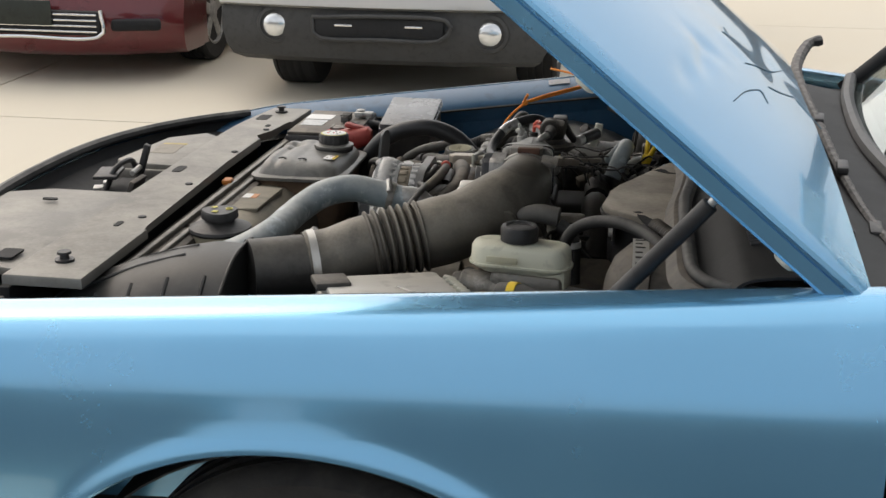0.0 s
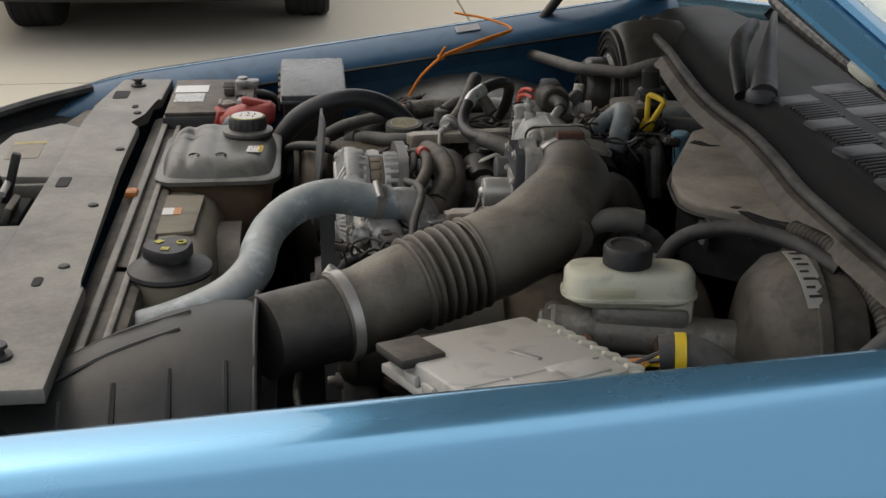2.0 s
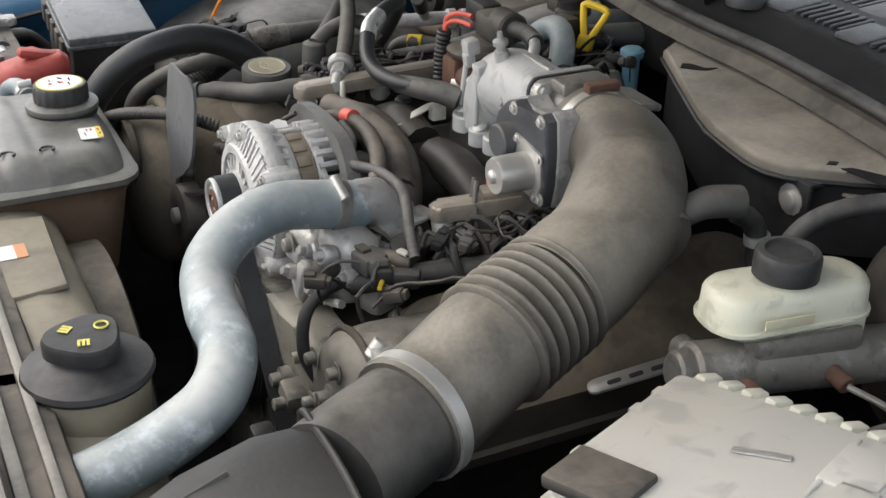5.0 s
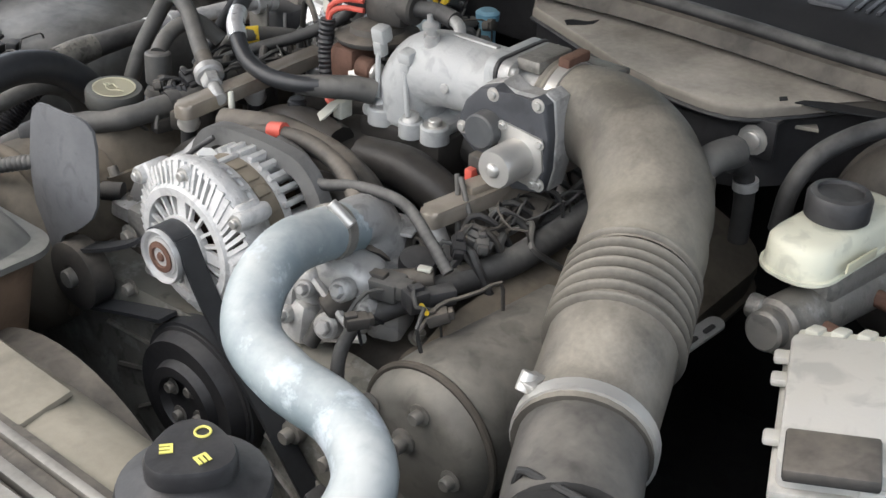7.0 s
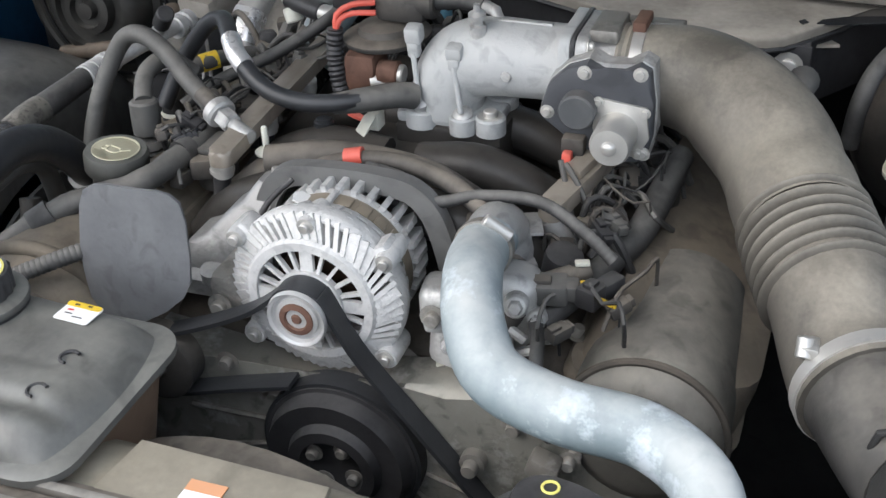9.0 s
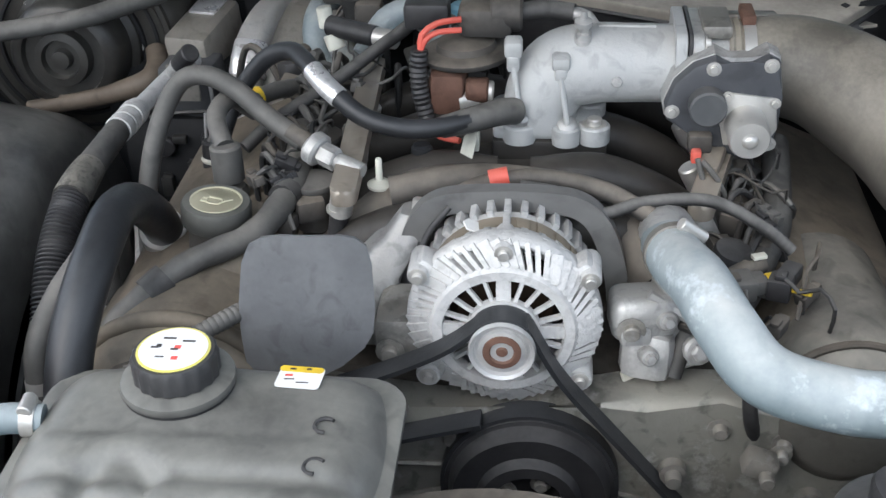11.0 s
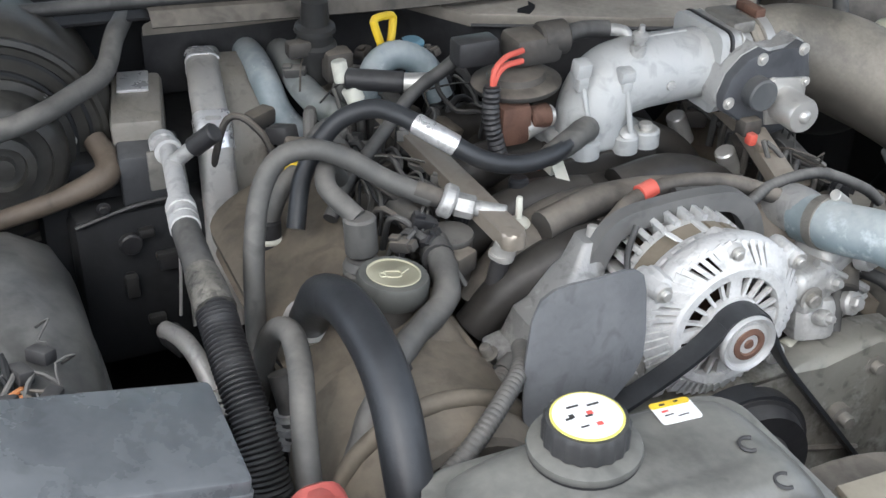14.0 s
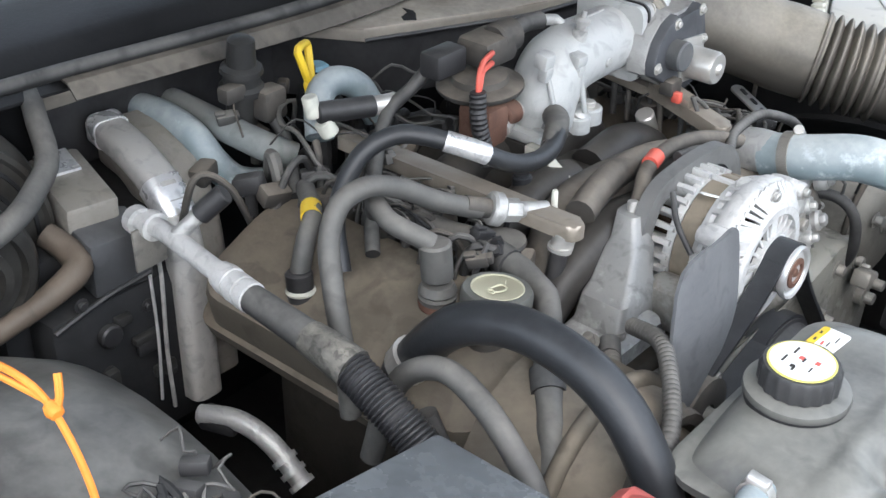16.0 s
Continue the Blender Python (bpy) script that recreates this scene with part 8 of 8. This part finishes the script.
part("tab", box(0.535, -0.378, 0.853, 0.005, 0.046, 0.046, 0.002), BLACK_PLASTIC, bolt_plate)
part("stay", box(0.60, -0.378, 0.872, 0.13, 0.04, 0.005, 0.001), BLACK_PLASTIC, bolt_plate)
part("bolt", bolt((0.5325, -0.376, 0.850), (-1, 0, 0), 0.0105, 0.007), ZINC, bolt_plate)
bh = thing("booster_hose", (0.5, -0.45, 0.8), "black vacuum hose to the brake booster", "hose")
part("hose_wall", tube([(0.44, -0.395, 0.862), (0.462, -0.40, 0.848), (0.468, -0.405, 0.815), (0.47, -0.405, 0.76)], 0.0115, 12), RUBBER, bh)
part("clamp", tube([(0.466, -0.4045, 0.835), (0.467, -0.405, 0.825)], 0.014, 14, 0.003), STEEL, bh)
part("hose_wall", tube([(0.45, -0.455, 0.80), (0.455, -0.46, 0.85), (0.48, -0.475, 0.885), (0.53, -0.51, 0.905), (0.58, -0.56, 0.905), (0.62, -0.62, 0.89)], 0.0105, 12), RUBBER, bh)
solid("ribbed_conduit", tube([(0.60, -0.52, 0.905), (0.63, -0.60, 0.90), (0.64, -0.70, 0.87), (0.63, -0.78, 0.80)], 0.0125, 12, 0.002, lambda s: 1 + 0.07 * math.sin(s * 2 * math.pi / 0.007)), DUSTY_PLASTIC, "ribbed black wiring conduit over the booster", "conduit")
for k in range(6):
    solid("black_wire", tube([(-0.03 + 0.012 * k, -0.60, 0.66), (0.0 + 0.012 * k, -0.64 - 0.006 * k, 0.715 + 0.004 * (k % 3)), (0.06 + 0.01 * k, -0.66, 0.70), (0.11 + 0.006 * k, -0.64, 0.66)], 0.0042, 8), RUBBER, "loose black wires below the intake duct", "wire", "loose wires")

def apron_top(x):
    return 0.40 + math.sqrt((0.43 * DOME) ** 2 - ((x - 0.36) / 1.02) ** 2)


con = thing("wiring_cluster", (0.2, 0.66, 0.79), "tangle of connectors and coloured wires on the apron", "wiring")
random.seed(7)
for k in range(34):
    x, y = 0.15 + 0.09 * random.random(), 0.6 + 0.07 * random.random()
    q = [(x, y, apron_top(x))]
    for n in range(3):
        x, y = x + random.uniform(-0.025, 0.025), y + random.uniform(-0.02, 0.025)
        q.append((x, y, apron_top(x) + 0.004 + 0.008 * random.random()))
    q.append((x + 0.012, y + 0.012, apron_top(x) - 0.005))
    part("wire", tube(q, random.choice((0.0014, 0.002, 0.0026, 0.004)), 6), random.choice((RUBBER, RUBBER, DARK, GREY_HOSE, DUSTY_PLASTIC, ORANGE_LENS, RUST)), con)
for x, y, r in ((0.22, 0.63, 20), (0.19, 0.61, -30), (0.195, 0.65, 60), (0.16, 0.635, 5), (0.235, 0.61, 40)):
    part("connector", box(x, y, apron_top(x) + 0.006, 0.026, 0.016, 0.014, 0.003, (10, 5, r)), BLACK_PLASTIC, con)

low = thing("pressure_line", (0.36, 0.44, 0.6), "bright crimped hose end deep beside the apron", "pipe")
part("pipe", tube([(0.42, 0.47, 0.655), (0.38, 0.455, 0.66), (0.34, 0.445, 0.645), (0.30, 0.44, 0.61)], 0.011, 12), ALU, low)
part("plug", box(0.40, 0.46, 0.652, 0.045, 0.026, 0.022, 0.006, (0, 0, 20)), BLACK_PLASTIC, low)
for k in range(3):
    part("crimp", tube([(0.325 - 0.012 * k, 0.4435, 0.634 - 0.009 * k), (0.32 - 0.012 * k, 0.4432, 0.63 - 0.009 * k)], 0.0145, 12, 0.002), ALU, low)
low2 = thing("pressure_line", (0.14, 0.405, 0.62), "bright crimped hose end deep beside the engine", "pipe")
part("pipe", tube([(0.16, 0.41, 0.76), (0.145, 0.405, 0.72), (0.135, 0.40, 0.66), (0.13, 0.40, 0.6)], 0.012, 12), RUBBER, low2)
for k in range(3):
    part("crimp", tube([(0.147 - 0.003 * k, 0.4055, 0.725 - 0.014 * k), (0.145 - 0.003 * k, 0.405, 0.718 - 0.014 * k)], 0.0165, 14, 0.003), ALU, low2)

# orange cord tied to the far flange
cord = thing("orange_cord", (0.3, 0.72, 0.8), "orange nylon cord knotted over the wheel apron", "cord")
part("strand", tube([(0.215, 0.71, 0.77), (0.245, 0.70, 0.825), (0.29, 0.695, 0.868), (0.33, 0.70, 0.885), (0.39, 0.725, 0.90), (0.45, 0.752, 0.912)], 0.0034, 8), ORANGE, cord)
part("strand", tube([(0.30, 0.695, 0.872), (0.36, 0.715, 0.887), (0.42, 0.742, 0.902), (0.453, 0.756, 0.913), (0.44, 0.80, 0.918), (0.40, 0.84, 0.925), (0.34, 0.88, 0.93)], 0.0028, 8), ORANGE, cord)
part("tail", tube([(0.285, 0.695, 0.866), (0.288, 0.688, 0.878), (0.296, 0.682, 0.892)], 0.0034, 8), ORANGE, cord)
part("knot", lathe([(0.001, -0.008), (0.006, -0.006), (0.008, 0), (0.006, 0.006), (0.001, 0.008)], (0.288, 0.695, 0.868), (1, 0, 0.4), 10), ORANGE, cord)


tag = thing("data_tag", (0.29, -0.447, 0.72), "worn grey stamped metal tag below the duct", "tag")
part("plate", flat_bar((0.25, -0.434, 0.722), (0.333, -0.461, 0.748), 0.022, 0.003), ZINC, tag)
for k in range(3):
    f = 0.2 + 0.25 * k
    part("print", flat_bar((0.25 + 0.083 * f, -0.434 - 0.027 * f - 0.003, 0.7245 + 0.026 * f), (0.25 + 0.083 * (f + 0.16), -0.434 - 0.027 * (f + 0.16) - 0.003, 0.7245 + 0.026 * (f + 0.16)), 0.006, 0.001), INK, tag)
yc = thing("yellow_cap", (0.1, -0.60, 0.66), "small yellow plastic loop cap deep below the duct", "cap")
part("loop", tube([(0.10 + 0.012 * math.cos(a), -0.60, 0.70 + 0.014 * math.sin(a)) for a in np.linspace(0, 6.283, 13)], 0.004, 8), YELLOW, yc)
part("stem", cyl((0.10, -0.60, 0.66), (0.10, -0.60, 0.688), 0.007), YELLOW, yc)

# plug and lead at the thermostat housing
tp = thing("sensor_plug", (0.1, -0.22, 0.76), "dusty grey sensor plug with a black lead", "connector")
part("shell", merge(box(0.108, -0.20, 0.788, 0.03, 0.06, 0.022, 0.004, (0, 0, 12)), box(0.112, -0.225, 0.79, 0.022, 0.03, 0.016, 0.003, (0, 0, 12))), GREY_HOSE, tp)
part("latch", box(0.105, -0.20, 0.80, 0.012, 0.03, 0.006, 0.0015, (0, 0, 12)), DUSTY_PLASTIC, tp)
part("lead", tube([(0.115, -0.235, 0.79), (0.125, -0.255, 0.79), (0.135, -0.262, 0.78), (0.15, -0.255, 0.775)], 0.006, 8), RUBBER, tp)
part("tape", tube([(0.1175, -0.24, 0.79), (0.121, -0.248, 0.79)], 0.0072, 10), YELLOW, tp)
part("side_pipe", tube([(0.06, -0.155, 0.72), (0.075, -0.165, 0.75), (0.10, -0.18, 0.785)], 0.009, 10), RUBBER, tp)

# ---- parked cars across the lot ----
def slab_body(parent, name, mat_, rings, label=""):
    return part(name, loft(rings), mat_, parent, label)


suv = thing("suv", (-0.83, 6.5, ground_z(6.5)), "silver sport utility vehicle with grey lower bumper", "car")
SX, SY = -0.83, 4.33
slab_body(suv, "body", SILVER_PAINT, [[(SX + sx, SY + y, z) for sx, z in ((-0.93, zl), (-0.95, zl + 0.25), (-0.9, zt), (0.9, zt), (0.95, zl + 0.25), (0.93, zl))] for y, zl, zt in ((0.10, 0.62, 0.95), (0.2, 0.50, 1.15), (0.5, 0.45, 1.2), (1.3, 0.45, 1.25), (2.0, 0.45, 1.85), (4.3, 0.45, 1.88), (4.6, 0.5, 1.2))])
b = loft([[(SX + sx * w, SY + y - 0.10 * (1 - (sx / 0.95) ** 2), z) for sx in np.linspace(-0.95, 0.95, 17)] + [(SX + sx * w, SY + y + 0.12 - 0.10 * (1 - (sx / 0.95) ** 2), z) for sx in np.linspace(0.95, -0.95, 17)] for z, y, w in ((0.36, 0.2, 0.90), (0.40, 0.1, 0.95), (0.46, 0.07, 0.98), (0.56, 0.05, 1.0), (0.66, 0.06, 1.0), (0.69, 0.07, 0.99))])
bumper = part("lower_bumper", b, CLADDING, suv, "grey plastic lower bumper")
b = loft([[(SX + sx * w, SY + y - 0.11 * (1 - (sx / 0.95) ** 2), z) for sx in np.linspace(-0.95, 0.95, 17)] + [(SX + sx * w, SY + y + 0.2 - 0.10 * (1 - (sx / 0.95) ** 2), z) for sx in np.linspace(0.95, -0.95, 17)] for z, y, w in ((0.685, 0.05, 1.0), (0.70, 0.03, 1.005), (0.78, 0.04, 1.0), (0.84, 0.08, 0.99))])
part("upper_bumper", b, SILVER_PAINT, suv)
part("bumper_slot", box(SX, SY - 0.055, 0.585, 0.74, 0.05, 0.125, 0.02), DARK, bumper, "dark recessed bumper slot")
part("slot_frame", merge(tube([(SX - 0.38, SY - 0.07, 0.64), (SX - 0.34, SY - 0.075, 0.53), (SX, SY - 0.085, 0.525), (SX + 0.34, SY - 0.075, 0.53), (SX + 0.38, SY - 0.07, 0.64), (SX, SY - 0.09, 0.655), (SX - 0.38, SY - 0.07, 0.64)], 0.012, 8, 0.03)), CLADDING, bumper)
for dx in (-0.2, 0.2):
    part("slot_bar", box(SX + dx, SY - 0.078, 0.60, 0.1, 0.01, 0.012, 0.003), CHROME, bumper)
for dx, wz in ((-0.618, 0.584), (0.618, 0.565)):
    part("lamp_recess", lathe([(0.11, 0.0), (0.105, -0.012), (0.085, -0.02), (0.08, -0.01)], (SX + dx, SY + 0.012, wz), (0, 1, 0), 28), CLADDING, bumper)
    part("fog_lamp", lathe([(0.066, 0.01), (0.066, -0.008), (0.055, -0.02), (0.03, -0.028), (0.001, -0.03)], (SX + dx, SY + 0.0, wz), (0, 1, 0), 28), LAMP_LENS, bumper, "round clear fog lamp")
part("grille", box(SX, SY + 0.06, 0.93, 0.9, 0.06, 0.16, 0.02), DARK, suv, "dark radiator grille")
for dx in (-0.62, 0.84):
    fy = 4.98 if dx < 0 else 5.2
    wheel(suv, SX + dx, fy, ground_z(fy) + 0.37, 0.37, 0.25, (math.copysign(1, dx), 0, 0), ALU)
    wheel(suv, SX + dx, 7.9, ground_z(7.9) + 0.37, 0.37, 0.25, (math.copysign(1, dx), 0, 0), ALU)
part("underside", box(SX, 6.6, 0.46, 1.5, 4.2, 0.2, 0.02), DARK, suv)

red_car = thing("red_sedan", (-3.2, 7.0, ground_z(7)), "dark red sedan with five-spoke alloy wheels", "car")
RX, RY = -3.12, 4.62
b = loft([[(RX + sx * w, RY + y + 0.32 * (abs(sx) / 0.9) ** 2.4, z) for sx in np.linspace(-0.9, 0.9, 17)] + [(RX + sx * w, RY + y + 0.75, z) for sx in np.linspace(0.9, -0.9, 17)] for z, y, w in ((0.30, 0.12, 0.97), (0.34, 0.04, 0.99), (0.42, 0.0, 1.0), (0.55, 0.0, 1.0), (0.66, 0.03, 1.0), (0.76, 0.1, 1.0), (0.84, 0.25, 0.99))])
nose_part = part("front_bumper", b, RED_PAINT, red_car)
slab_body(red_car, "body", RED_PAINT, [[(RX + sx, RY + y, z) for sx, z in ((-0.9, zl), (-0.91, zl + 0.3), (-0.82, zt), (0.82, zt), (0.91, zl + 0.3), (0.9, zl))] for y, zl, zt in ((0.40, 0.68, 0.86), (0.62, 0.69, 0.95), (1.2, 0.69, 1.0), (1.28, 0.4, 1.0), (1.6, 0.38, 1.03), (2.4, 0.38, 1.55), (3.6, 0.38, 1.55), (4.6, 0.4, 1.1))])
part("lower_grille", box(RX - 0.0, RY - 0.012, 0.52, 1.0, 0.05, 0.15, 0.03), DARK, nose_part, "dark lower grille")
part("grille_frame", tube([(RX - 0.5, RY - 0.02, 0.60), (RX - 0.48, RY - 0.03, 0.44), (RX, RY - 0.045, 0.435), (RX + 0.48, RY - 0.03, 0.44), (RX + 0.5, RY - 0.02, 0.60)], 0.012, 8, 0.04), CHROME, nose_part)
for k in range(4):
    part("grille_bar", box(RX, RY - 0.036, 0.47 + 0.034 * k, 0.96, 0.012, 0.012, 0.003), CHROME, nose_part)
part("number_plate", box(RX - 0.05, RY - 0.055, 0.58, 0.5, 0.012, 0.15, 0.006), surface("dark_plate", (0.03, 0.035, 0.03), 0.5), nose_part, "dark blank number plate")
for dx in (-0.66, 0.66):
    part("side_slot", box(RX + dx, RY + 0.135, 0.50, 0.30, 0.08, 0.07, 0.02, (0, 0, math.copysign(21, dx))), DARK, nose_part)
for dx in (-0.77, 0.77):
    wheel(red_car, RX + dx, 5.62, ground_z(5.62) + 0.33, 0.33, 0.22, (math.copysign(1, dx), 0, 0), ALU)
    wheel(red_car, RX + dx, 8.35, ground_z(8.35) + 0.33, 0.33, 0.22, (math.copysign(1, dx), 0, 0), ALU)
part("underside", box(RX, 6.9, 0.44, 1.4, 4.0, 0.1, 0.02), DARK, red_car)
